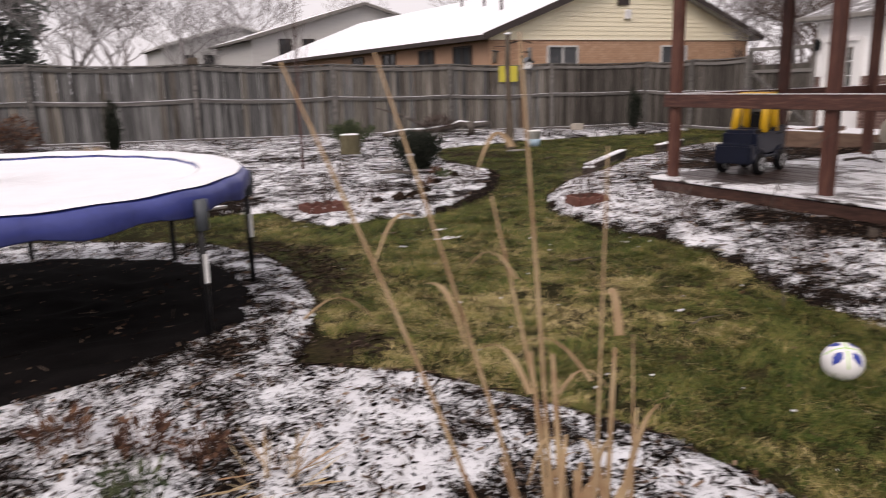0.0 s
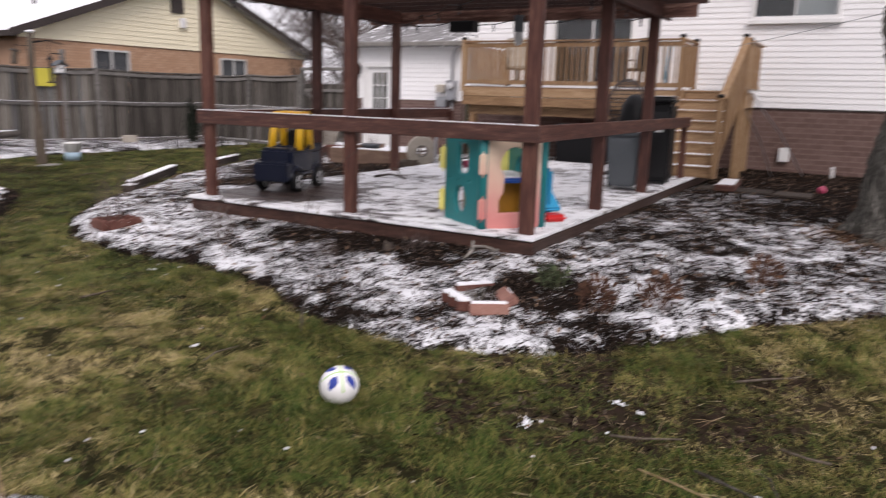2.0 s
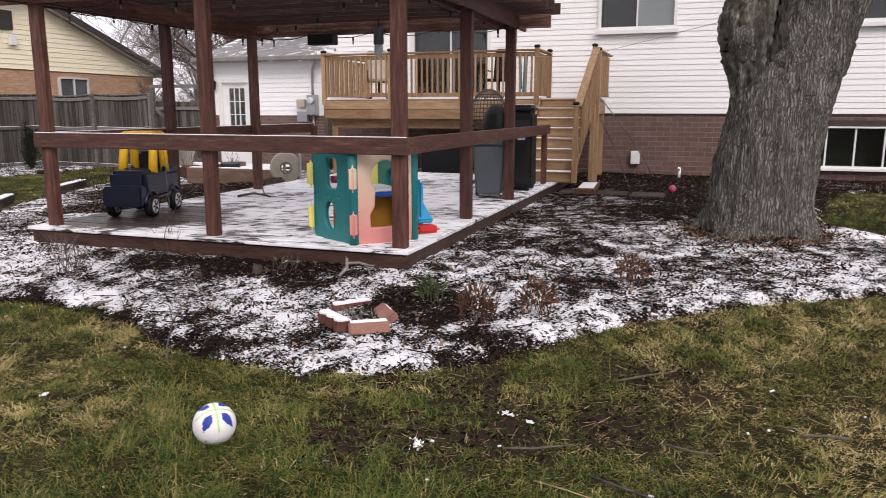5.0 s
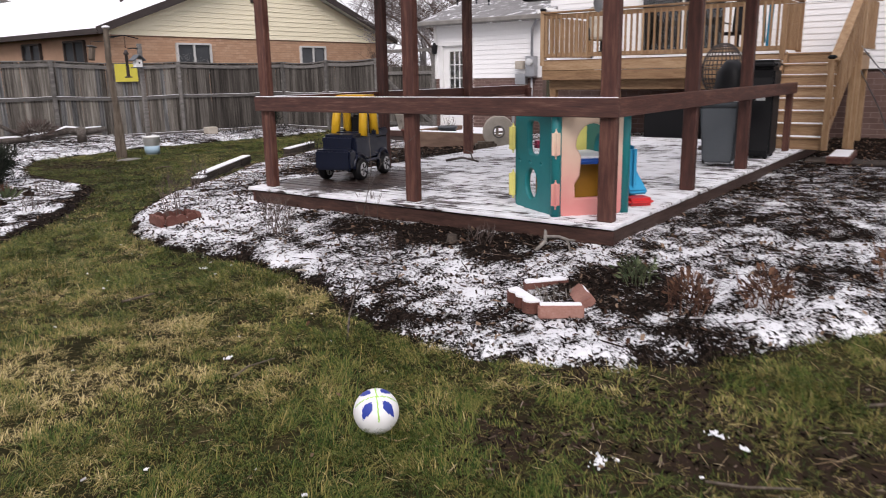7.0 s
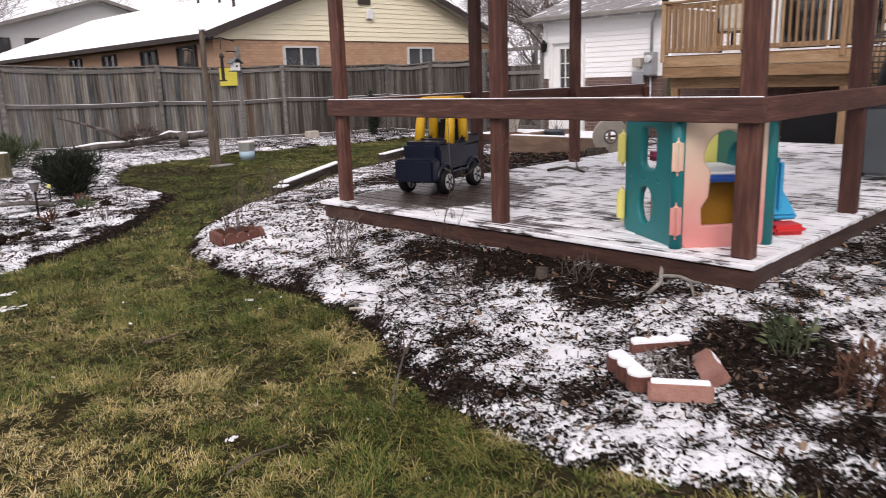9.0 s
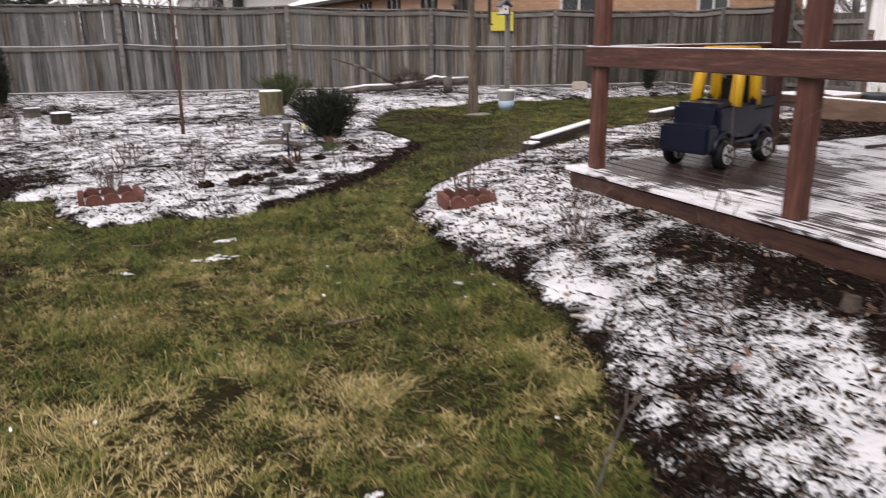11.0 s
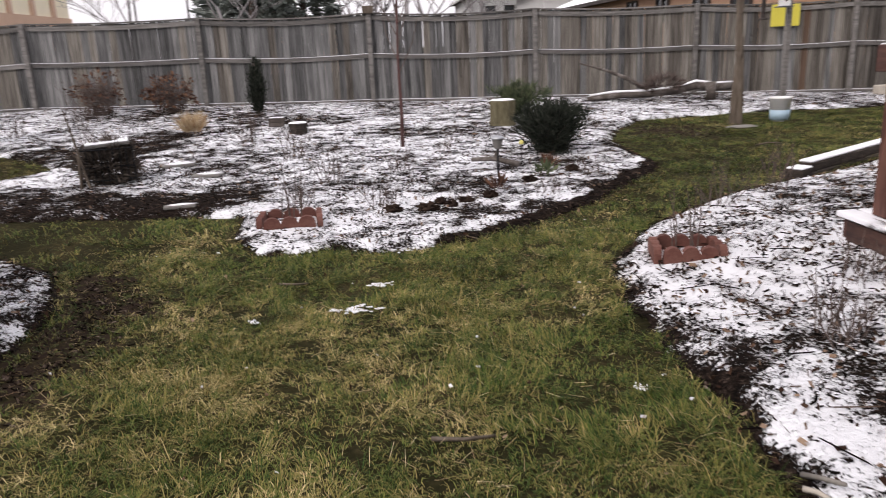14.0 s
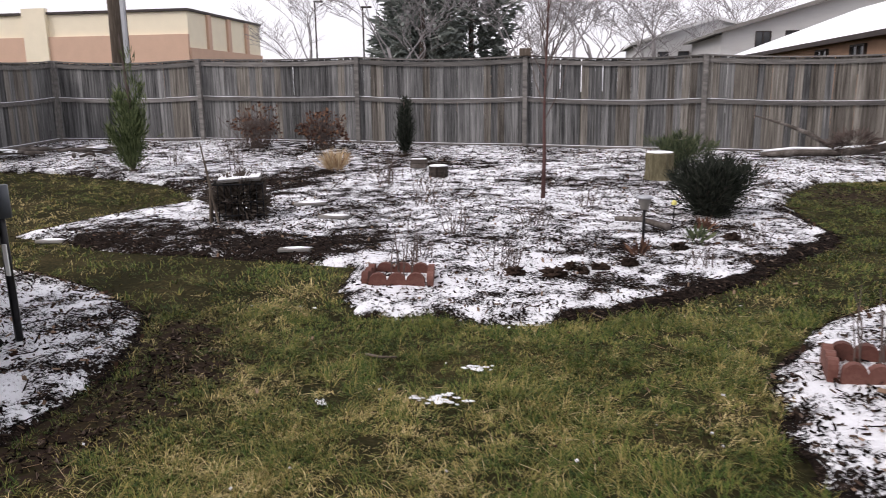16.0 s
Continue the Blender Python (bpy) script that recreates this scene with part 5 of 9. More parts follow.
for rr, z in ((0.01, 0.02), (0.7, 0.022), (1.3, 0.025), (1.6, 0.03), (R - 0.34, 0.045), (R - 0.30, 0.058), (R - 0.12, 0.066), (R - 0.02, 0.052)):
    rings.append([bm.verts.new(((rr + 0.025 * noise.noise(Vector((rr, k * 0.9, 0))) * (rr > 2)) * math.cos(math.tau * k / n), (rr + 0.025 * noise.noise(Vector((rr, k * 0.9, 0))) * (rr > 2)) * math.sin(math.tau * k / n), TZ + z + 0.004 * math.sin(k * 1.3 + rr * 5))) for k in range(n)])
for a, b in zip(rings, rings[1:]):
    for k in range(n):
        bm.faces.new((a[k], a[(k + 1) % n], b[(k + 1) % n], b[k]))
part("snow_cover", bm, "snow", tr, "smooth layer of snow", True)
part("frame_ring", tube(bmesh.new(), [((R - 0.06) * math.cos(math.tau * k / 48), (R - 0.06) * math.sin(math.tau * k / 48), TZ - 0.06) for k in range(49)], 0.025, 8), "blackmetal", tr, smooth=True)
LEGS = [-0.862 + math.tau * k / 8 for k in range(8)]
for a in LEGS:
    x, y = (R + 0.03) * math.cos(a), (R + 0.03) * math.sin(a)
    o = part("leg", tube(bmesh.new(), [(x, y, -0.02), (x, y, TZ - 0.05)], 0.024, 8), "blackmetal", tr, smooth=True)
    part("label_strip", boxed((x + 0.012, y - 0.022, 0.52), (0.028, 0.012, 0.2), 0.002), "white", o, "white paper strip")
    part("padded_pole_sleeve", tube(bmesh.new(), [(x * 1.012, y * 1.012, TZ - 0.02), (x * 1.012, y * 1.012, TZ - 0.22)], 0.042, 8), "grey_bin", o, smooth=True)

# sheet added to make the ground under the trampoline black
fab = thing("ground_sheet", (SHEET[0], SHEET[1], 0), "wrinkled black sheet added under the trampoline", "ground sheet")
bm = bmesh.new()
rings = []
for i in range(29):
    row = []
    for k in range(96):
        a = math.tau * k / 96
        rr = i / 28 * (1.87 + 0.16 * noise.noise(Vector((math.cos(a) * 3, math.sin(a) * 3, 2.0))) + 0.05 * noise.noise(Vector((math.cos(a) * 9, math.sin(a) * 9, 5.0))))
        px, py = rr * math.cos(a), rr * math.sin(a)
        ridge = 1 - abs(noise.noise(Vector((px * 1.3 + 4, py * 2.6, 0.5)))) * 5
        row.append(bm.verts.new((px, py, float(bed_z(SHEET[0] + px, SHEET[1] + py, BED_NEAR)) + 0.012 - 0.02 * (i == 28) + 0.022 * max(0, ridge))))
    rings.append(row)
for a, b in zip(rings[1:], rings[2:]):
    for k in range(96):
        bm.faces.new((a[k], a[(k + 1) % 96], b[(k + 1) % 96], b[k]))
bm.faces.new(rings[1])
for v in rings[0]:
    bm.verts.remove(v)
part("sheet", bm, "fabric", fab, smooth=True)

# ---- neighbouring houses and distance ----
def gable_house(name, label, x0, x1, y0, y1, eave, peak, wall_mat, gable_mat, split, roof_mat, over=0.45, edge="dark_trim"):
    """A house whose ridge runs along y, with a gable on the y0 side."""
    h = thing(name, (0, 0, 0), label, "house")
    mx = (x0 + x1) / 2
    part("wall", boxed(((x0 + x1) / 2, (y0 + y1) / 2, split / 2), (x1 - x0, y1 - y0, split)), wall_mat, h)
    bm = bmesh.new()
    ring = [(x0, split), (x1, split), (x1, eave), (mx, peak), (x0, eave)]
    a = [bm.verts.new((p, y0 - 0.02, q)) for p, q in ring]
    b = [bm.verts.new((p, y1, q)) for p, q in ring]
    bm.faces.new(a)
    bm.faces.new(b[::-1])
    for i in range(5):
        bm.faces.new((a[i], b[i], b[(i + 1) % 5], a[(i + 1) % 5]))
    bmesh.ops.recalc_face_normals(bm, faces=bm.faces)
    part("gable_wall", bm, gable_mat, h)
    s = (peak - eave) / (mx - x0)
    for sg, xe in ((-1, x0), (1, x1)):
        bm = bmesh.new()
        xo, zo = xe + sg * over, eave - s * over + 0.03
        ring = [(xo, zo), (mx, peak + 0.03), (mx, peak + 0.15), (xo, zo + 0.12)]
        a = [bm.verts.new((p, y0 - over, q)) for p, q in ring]
        b = [bm.verts.new((p, y1 + over, q)) for p, q in ring]
        bm.faces.new(a)
        bm.faces.new(b[::-1])
        for i in range(4):
            bm.faces.new((a[i], b[i], b[(i + 1) % 4], a[(i + 1) % 4]))
        bmesh.ops.recalc_face_normals(bm, faces=bm.faces)
        part("roof", bm, roof_mat, h)
        bm = bmesh.new()
        ln = math.hypot(mx - xo, peak - zo)
        box(bm, ((xo + mx) / 2, y0 - over - 0.02, (zo + peak + 0.03) / 2 + 0.03), (ln, 0.04, 0.22), 0, pose(0, 0, 0, 0, sg * math.degrees(math.atan2(peak - zo, abs(mx - xo)))))
        part("rake_board", bm, edge, h)
        part("fascia", boxed((xo - sg * 0.02, (y0 + y1) / 2, zo + 0.03), (0.05, y1 - y0 + 2 * over, 0.16)), edge, h)
        part("soffit", boxed((xe + sg * over / 2, (y0 + y1) / 2, zo - 0.01), (over, y1 - y0, 0.02)), "dark_trim", h)
    return h


def flat_window(parent, c, w, h, axis, trim="white"):
    """A window on a far wall: frame, two panes and a mullion; axis 'y' faces -y, 'x' faces -x."""
    t = pose(*c, 0, 0, 0 if axis == "y" else -90)
    bm = bmesh.new()
    for p, s in (((0, 0, h / 2), (w, 0.1, 0.06)), ((0, 0, -h / 2), (w, 0.1, 0.06)), ((-w / 2, 0, 0), (0.06, 0.098, h)), ((w / 2, 0, 0), (0.06, 0.098, h)), ((0, 0, 0), (0.05, 0.09, h))):
        box(bm, p, s)
    bm.transform(t)
    o = part("window", bm, trim, parent)
    bm = boxed((0, 0.03, 0), (w, 0.02, h))
    bm.transform(t)
    part("pane", bm, "dark_glass", o)


M["dark_glass"] = surface("dark_window_pane", tones((0.05, 0.055, 0.06), 0.3), scale=1, fine=3, bump=0, rough=0.12, spec=0.6)
M["roof_snow"] = surface("snow_on_roof", tones((0.85, 0.86, 0.89), 0.04), scale=1.5, fine=20, bump=0.3, coords="World", rough=0.6)
M["far_white"] = surface("pale_far_siding", tones((0.58, 0.58, 0.57), 0.06), scale=1, fine=8, stretch=(1, 1, 6), coords="World")
yh = gable_house("neighbour_house", "ranch house of orange brick with pale yellow gable and snowy roof", 14.35, 27.3, 22.5, 48.5, 3.22, 5.6, "orange_mortar", "orange_mortar", 3.02, "roof_snow")
z = 3.05
while z < 5.5:
    half = (5.6 - z - 0.02) / (5.6 - 3.22) * 6.475 if z > 3.22 else 6.475
    if half < 0.2:
        break
    bm = bmesh.new()
    ring = [(22.47, z), (22.44, z), (22.445, z + 0.02), (22.46, z + 0.165), (22.47, z + 0.165)]
    h2 = max(0.05, (5.6 - z - 0.165) / (5.6 - 3.22) * 6.475) if z > 3.1 else 6.475
    a = [bm.verts.new((20.825 - (half if i < 3 else min(half, h2)), p, q)) for i, (p, q) in enumerate(ring)]
    b = [bm.verts.new((20.825 + (half if i < 3 else min(half, h2)), p, q)) for i, (p, q) in enumerate(ring)]
    bm.faces.new(a)
    bm.faces.new(b[::-1])
    for i in range(5):
        bm.faces.new((a[i], b[i], b[(i + 1) % 5], a[(i + 1) % 5]))
    bmesh.ops.recalc_face_normals(bm, faces=bm.faces)
    part("clapboard", bm, "yellow_siding", yh)
    z += 0.165
me = bricks(yh, 22.49, -27.3, -14.35, 0.3, 3.0, [], "orange_brick", w=0.22, h=0.075)
me.matrix_basis = Matrix(((0, -1, 0, 0), (1, 0, 0, 0), (0, 0, 1, 0), (0, 0, 0, 1)))
for x in (17.49, 23.0):
    flat_window(yh, (x, 22.44, 2.35), 1.32, 0.95, "y", "far_white")
part("gable_vent", boxed((20.3, 22.40, 4.62), (0.55, 0.06, 0.62), 0.01), "dark_trim", yh, "dark louvred gable vent")
part("meter_box", boxed((20.5, 22.38, 3.98), (0.28, 0.12, 0.35), 0.02), "white", yh)
for y in (24.2, 27.0, 30.5, 34.0):
    flat_window(yh, (14.30, y, 2.45), 1.2, 0.9, "x", "dark_trim")
for x, y, h in ((17.2, 26, 0.5), (18.6, 29.5, 0.7), (19.5, 33, 0.9)):
    part("vent_pipe", tube(bmesh.new(), [(x, y, 3.9 + (x - 14.35) * 0.36 - 0.6), (x, y, 3.6 + (x - 14.35) * 0.36 + h - 0.2)], 0.06, 8), "dark_trim", yh)
h2 = gable_house("far_house", "white two-storey house with snow on its low roof", 14.9, 32.3, 55, 66, 5.1, 7.6, "far_white", "far_white", 4.0, "roof_snow", 0.6, "concrete")
for x in (17.4, 19.2):
    flat_window(h2, (x, 54.95, 4.4), 0.9, 1.3, "y", "dark_trim")
h3 = gable_house("far_house", "small white house with a snowy roof behind the fence", 10.9, 23.0, 68, 78, 5.2, 7.0, "far_white", "far_white", 3.0, "roof_snow", 0.5, "far_white")
for x in (13.0, 14.6):
    flat_window(h3, (x, 67.95, 4.0), 0.8, 1.0, "y", "dark_trim")
h4 = gable_house("far_house", "tan house under a snowy roof behind the fence", -6, 0.8, 56, 66, 2.9, 4.4, "tan_band", "beige", 2.6, "roof_snow", 0.5, "far_white")
shop = thing("commercial_building", (0, 0, 0), "long beige flat-roofed commercial building with a tan band", "building")
part("wall", boxed((-54.0, 78.5, 4.55), (50.2, 17, 9.1)), "beige", shop)
part("band", boxed((-54.0, 69.9, 3.5), (50.3, 0.3, 7.0)), "tan_band", shop)
part("band", boxed((-28.85, 78.5, 2.9), (0.3, 17.1, 5.8)), "tan_band", shop)
part("parapet", boxed((-54.0, 78.5, 9.15), (50.6, 17.4, 0.22)), "dark_trim", shop, "dark metal coping")
for y in (74.0, 78.5, 83.0):
    part("pilaster", boxed((-28.8, y, 7.4), (0.3, 0.7, 3.2)), "tan_band", shop)
part("pier", boxed((-44, 69.8, 4.8), (2.4, 0.5, 9.6)), "beige", shop)

pole = thing("utility_pole", (-5.75, 20.6, gz(-5.75, 20.6)), "thick weathered timber utility pole behind the fence", "pole")
part("shaft", tube(bmesh.new(), [(0, 0, -0.1), (0.02, 0, 4.5), (0.03, 0, 10)], [0.22, 0.20, 0.17], 14), "pole", pole, smooth=True)
part("crossarm", boxed((0.02, 0, 9.2), (2.2, 0.1, 0.12), 0.01), "fence_rail", pole)
part("conduit", boxed((0.22, -0.1, 2.2), (0.12, 0.08, 3.4), 0.02), "galv", pole)
for k, (x, y, h) in enumerate(((-15.5, 66, 9.0), (-10.4, 62, 8.0))):
    lp = thing("street_lamp", (x, y, 0), "slim dark car-park lamp post", "lamp post", "car-park lamps")
    part("mast", tube(bmesh.new(), [(0, 0, 0), (0, 0, h)], [0.09, 0.06], 8), "dark_trim", lp)
    part("lamp_head", boxed((0.3, 0, h), (0.8, 0.3, 0.14), 0.03), "dark_trim", lp)
wire = thing("overhead_wire", (0, 0, 0), "black overhead service wires between pole and houses", "cable")
for dz in (0.0, 0.35):
    a, b = Vector((-5.7, 20.6, 8.2 + dz)), Vector((18.7, 9.0, 6.0 + dz))
    part("wire", tube(bmesh.new(), [a.lerp(b, t / 12) - Vector((0, 0, 2.4 * (t / 12) * (1 - t / 12))) for t in range(13)], 0.012, 5), "black", wire)


def bare_tree_mesh(seed, height, spread_, depth=5):
    """Trunk, limbs and twigs of a leafless tree, one bmesh each for trunk and crown."""
    rnd = random.Random(seed)
    trunk, crown = bmesh.new(), bmesh.new()

    def grow(p, d, length, r, level):
        pts, rad = [p], [r]
        n = 4 if level < 3 else 3
        for i in range(n):
            d = (d + Vector((rnd.uniform(-1, 1), rnd.uniform(-1, 1), rnd.uniform(-0.3, 0.5))) * (0.10 + 0.06 * level)).normalized()
            pts.append(pts[-1] + d * length / n)
            rad.append(r * (1 - 0.42 * (i + 1) / n))
        tube(trunk if level < 2 else crown, pts, rad, 8 if level == 0 else (5 if level < 3 else 3), level == 0)
        if level >= depth:
            return
        for k in range(rnd.choice((3, 4)) if level < 4 else 3):
            t = rnd.uniform(0.35, 1.0) if k else 1.0
            i = min(n - 1, int(t * n))
            q = pts[i].lerp(pts[i + 1], t * n - i) if t < 1 else pts[-1]
            a = rnd.uniform(0, math.tau)
            s = Vector((math.cos(a), math.sin(a), rnd.uniform(-0.1, 0.5)))
            grow(q, (d * (1 - spread_) + s * spread_).normalized(), length * rnd.uniform(0.55, 0.8), max(rad[i] * rnd.uniform(0.45, 0.65), 0.013), level + 1)

    grow(Vector((0, 0, -0.1)), Vector((0, 0, 1)), height * 0.28, height * 0.010, 0)
    return trunk, crown


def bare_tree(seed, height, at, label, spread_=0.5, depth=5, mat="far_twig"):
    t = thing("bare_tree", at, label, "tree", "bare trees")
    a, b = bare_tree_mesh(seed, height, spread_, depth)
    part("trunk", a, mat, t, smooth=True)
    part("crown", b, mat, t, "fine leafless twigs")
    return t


# far trees: the haze before them lies in their twig colour
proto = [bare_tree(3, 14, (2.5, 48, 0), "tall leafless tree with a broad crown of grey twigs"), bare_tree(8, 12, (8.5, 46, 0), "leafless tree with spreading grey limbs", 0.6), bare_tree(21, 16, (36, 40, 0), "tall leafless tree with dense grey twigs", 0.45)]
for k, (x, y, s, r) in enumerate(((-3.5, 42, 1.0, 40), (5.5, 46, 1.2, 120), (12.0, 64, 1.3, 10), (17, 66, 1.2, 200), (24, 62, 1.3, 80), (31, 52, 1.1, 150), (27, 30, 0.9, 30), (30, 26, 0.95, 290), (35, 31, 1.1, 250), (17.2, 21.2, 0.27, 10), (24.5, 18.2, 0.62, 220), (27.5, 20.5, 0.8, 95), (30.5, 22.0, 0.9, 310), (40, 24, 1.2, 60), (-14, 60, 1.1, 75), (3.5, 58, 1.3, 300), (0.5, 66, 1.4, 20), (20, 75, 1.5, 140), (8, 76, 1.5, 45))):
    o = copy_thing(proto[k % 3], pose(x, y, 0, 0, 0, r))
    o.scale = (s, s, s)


near_proto = [bare_tree(41, 11, (24.0, 17.2, 0), "leafless tree with dense dark twigs behind the garage", 0.5, 5, "twig"), bare_tree(57, 9, (27.6, 16.3, 0), "leafless tree with tangled dark limbs by the gate", 0.6, 5, "twig")]
for k, (x, y, sc, r) in enumerate(((26.5, 18.8, 0.9, 70), (29.0, 20.5, 1.0, 160), (32.5, 23.0, 1.1, 20), (25.2, 15.6, 0.7, 310), (24.0, 19.6, 0.42, 40), (25.6, 20.6, 0.48, 200), (27.2, 21.2, 0.5, 130), (23.2, 18.4, 0.4, 290), (31.0, 18.0, 1.0, 110))):
    o = copy_thing(near_proto[k % 2], pose(x, y, 0, 0, 0, r))
    o.scale = (sc, sc, sc)


def needles(n, shape, size, seed, up=0.4, thin=0.16, wild=0.35):
    """Arrays for a cloud of small pointed sprays; shape(u) gives points and outward ways."""
    rs = np.random.RandomState(seed)
    P, O = shape(rs, n)
    O = O / np.linalg.norm(O, axis=1, keepdims=True)
    D = O + rs.normal(0, wild, (n, 3)) + np.array([0, 0, up])
    D /= np.linalg.norm(D, axis=1, keepdims=True)
    S = np.cross(D, rs.normal(0, 1, (n, 3)))
    S /= np.linalg.norm(S, axis=1, keepdims=True)
    L = size * rs.uniform(0.6, 1.4, (n, 1))
    W = L * thin
    v = np.stack([P - S * W * 0.4, P + S * W * 0.4, P + D * L * 0.55 + S * W, P + D * L, P + D * L * 0.55 - S * W], 1).reshape(-1, 3)
    b = np.arange(n)[:, None] * 5
    q = np.concatenate([b + 0, b + 1, b + 2, b + 4], 1)
    t = np.concatenate([b + 4, b + 2, b + 3], 1)
    return v, q, t


def foliage(name, v, q, t, material, parent, label=""):
    me = raw_mesh(name, v, q, t)
    me.materials.append(M[material])
    ob = new(name, me)
    ob.parent = parent
    if label:
        ob["label"] = label
    return ob


def cone_shape(h, r, base=0.1, power=1.0, lobes=0.25):
    def f(rs, n):
        z = rs.uniform(0, 1, n) ** 0.8
        a = rs.uniform(0, math.tau, n)
        w = r * (1 - z) ** power * (1 + lobes * np.sin(a * 3 + z * 17) * np.sin(z * 29 + a)) * rs.uniform(0.55, 1.0, n) ** 0.5
        P = np.stack([w * np.cos(a), w * np.sin(a), base + z * (h - base)], 1)
        O = np.stack([np.cos(a), np.sin(a), 0.1 + 0 * a], 1)
        return P, O
    return f


def ball_shape(r, c=(0, 0, 0), flat=0.0, lobes=0.45):
    def f(rs, n):
        O = rs.normal(0, 1, (n, 3))
        O[:, 2] = np.where(O[:, 2] < 0, O[:, 2] * (1 - flat), O[:, 2])
        O /= np.linalg.norm(O, axis=1, keepdims=True)
        k = rs.uniform(0.5, 1.0, (n, 1)) ** 0.4 * (1 + lobes * np.sin(O[:, :1] * 5 + O[:, 1:2] * 4) * np.sin(O[:, 2:] * 6 + 1))
        return O * np.array(r) * k + np.array(c), O.copy()
    return f


# conifers beyond the fence, with haze put into the needle colour
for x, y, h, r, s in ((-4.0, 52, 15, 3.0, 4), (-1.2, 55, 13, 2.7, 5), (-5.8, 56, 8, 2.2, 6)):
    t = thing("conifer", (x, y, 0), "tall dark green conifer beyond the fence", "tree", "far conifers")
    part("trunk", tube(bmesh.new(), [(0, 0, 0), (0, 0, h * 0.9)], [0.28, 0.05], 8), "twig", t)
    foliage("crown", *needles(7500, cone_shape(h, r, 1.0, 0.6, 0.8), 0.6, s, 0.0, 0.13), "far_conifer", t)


def stems(bm, n, h, r, seed, rad=0.004, lean=0.5, forks=1):
    rnd = random.Random(seed)
    for _ in range(n):
        a, b = rnd.uniform(0, math.tau), rnd.uniform(0, lean)
        p = Vector((rnd.uniform(-r, r), rnd.uniform(-r, r), -0.02))
        d = Vector((math.cos(a) * b, math.sin(a) * b, 1)).normalized()
        ln = h * rnd.uniform(0.6, 1.1)
        q = p + d * ln * 0.55
        e = q + (d + Vector((rnd.uniform(-0.3, 0.3), rnd.uniform(-0.3, 0.3), 0.1))).normalized() * ln * 0.45
        tube(bm, [p, q, e], [rad, rad * 0.8, rad * 0.4], 4)
        for _ in range(forks):
            f = q + Vector((rnd.uniform(-0.5, 0.5), rnd.uniform(-0.5, 0.5), rnd.uniform(0.3, 0.9))) * ln * 0.35
            tube(bm, [q, f], [rad * 0.6, rad * 0.3], 3)
    return bm


def plumes(count, h, lean, fat, base=0.02, leader=0.0):
    """Points along upswept plumes that rise from one foot; each spray follows its plume."""
    def f(rs, n):
        a, b = rs.uniform(0, math.tau, count), rs.uniform(0.15, 1.0, count) * lean
        ln = h * rs.uniform(0.62, 1.05, count) * (1 - 0.35 * b / max(lean, 1e-6) * (leader > 0))
        if leader:
            b[0], ln[0] = 0.04, h * leader
        D = np.stack([np.cos(a) * b, np.sin(a) * b, np.ones(count)], 1)
        D /= np.linalg.norm(D, axis=1, keepdims=True)
        z0 = np.where(np.arange(count) == 0, 0.0, np.maximum(rs.uniform(-0.45, 0.32, count), 0) * h * (leader > 0))
        k = rs.randint(0, count, n)
        t = rs.uniform(0, 1, n) ** 0.8
        w = fat * np.sin(math.pi * (0.12 + 0.83 * t)) * (ln[k] / h)
        Q = rs.normal(0, 1, (n, 3)) * w[:, None] * 0.5
        bend = (t ** 2 * 0.18 * ln[k])[:, None] * np.stack([np.cos(a[k]) * b[k], np.sin(a[k]) * b[k], 0 * t], 1)
        P = D[k] * (t * ln[k])[:, None] + Q + bend
        P[:, 2] = np.maximum(P[:, 2] + base + z0[k], 0.01)
        return P, D[k] * 0.9 + Q / (np.abs(Q).max() + 1e-6) * 1.6
    return f


# shrubs and small trees of the back bed
def shrub(name, at, r, h, n, size, material, label, seed, up=0.4, thin=0.16, flat=0.6, category="shrub", wild=0.6):
    t = thing(name, (at[0], at[1], land(*at)), label, category)
    part("stem_spray", stems(bmesh.new(), 110, h * 1.05, r * 0.5, seed, 0.005, 0.9, 4), "twig", t)["kind"] = "stuff"
    foliage("foliage", *needles(n, ball_shape((r, r, h / 2), (0, 0, h * 0.52), flat), size, seed, up, thin, wild), material, t)
    return t


for nm, at, shape, n_, size, mt, lb, sd in (("evergreen_bush", (6.36, 12.3), plumes(36, 0.62, 0.95, 0.21), 12000, 0.11, "conifer", "dark feathery evergreen bush in the snowy bed", 31), ("yew_bush", (6.6, 16.3), plumes(22, 0.62, 1.3, 0.13), 3400, 0.12, "cypress", "spiky olive-green evergreen behind the stump", 32)):
    t = thing(nm, (at[0], at[1], land(*at)), lb, "shrub")
    part("stem_spray", stems(bmesh.new(), 30, 0.5, 0.06, sd, 0.006, 0.8, 3), "twig", t)
    foliage("foliage", *needles(n_, shape, size, sd, 0.25, 0.045, 0.45), mt, t)
shrub("brown_shrub", (-1.5, 18.3), 0.45, 0.85, 380, 0.06, "rust_leaf", "brown leafless-looking shrub against the fence", 33, 0.2, 0.3)
shrub("brown_shrub", (-0.1, 18.3), 0.45, 0.72, 620, 0.06, "rust_leaf", "dark brown shrub against the fence", 34, 0.2, 0.35)
t = thing("columnar_juniper", (1.75, 17.6, land(1.75, 17.6)), "narrow dark columnar juniper against the fence", "shrub")
part("trunk", tube(bmesh.new(), [(0, 0, -0.05), (0, 0, 1.0)], [0.03, 0.01], 6), "twig", t)
foliage("foliage", *needles(4200, plumes(13, 0.95, 0.16, 0.16, 0.02, 1.08), 0.11, 41, 0.6, 0.05, 0.5), "conifer", t)
t = thing("columnar_juniper", (16.3, 17.4, land(16.3, 17.4)), "dark upright juniper in the fence corner", "shrub")
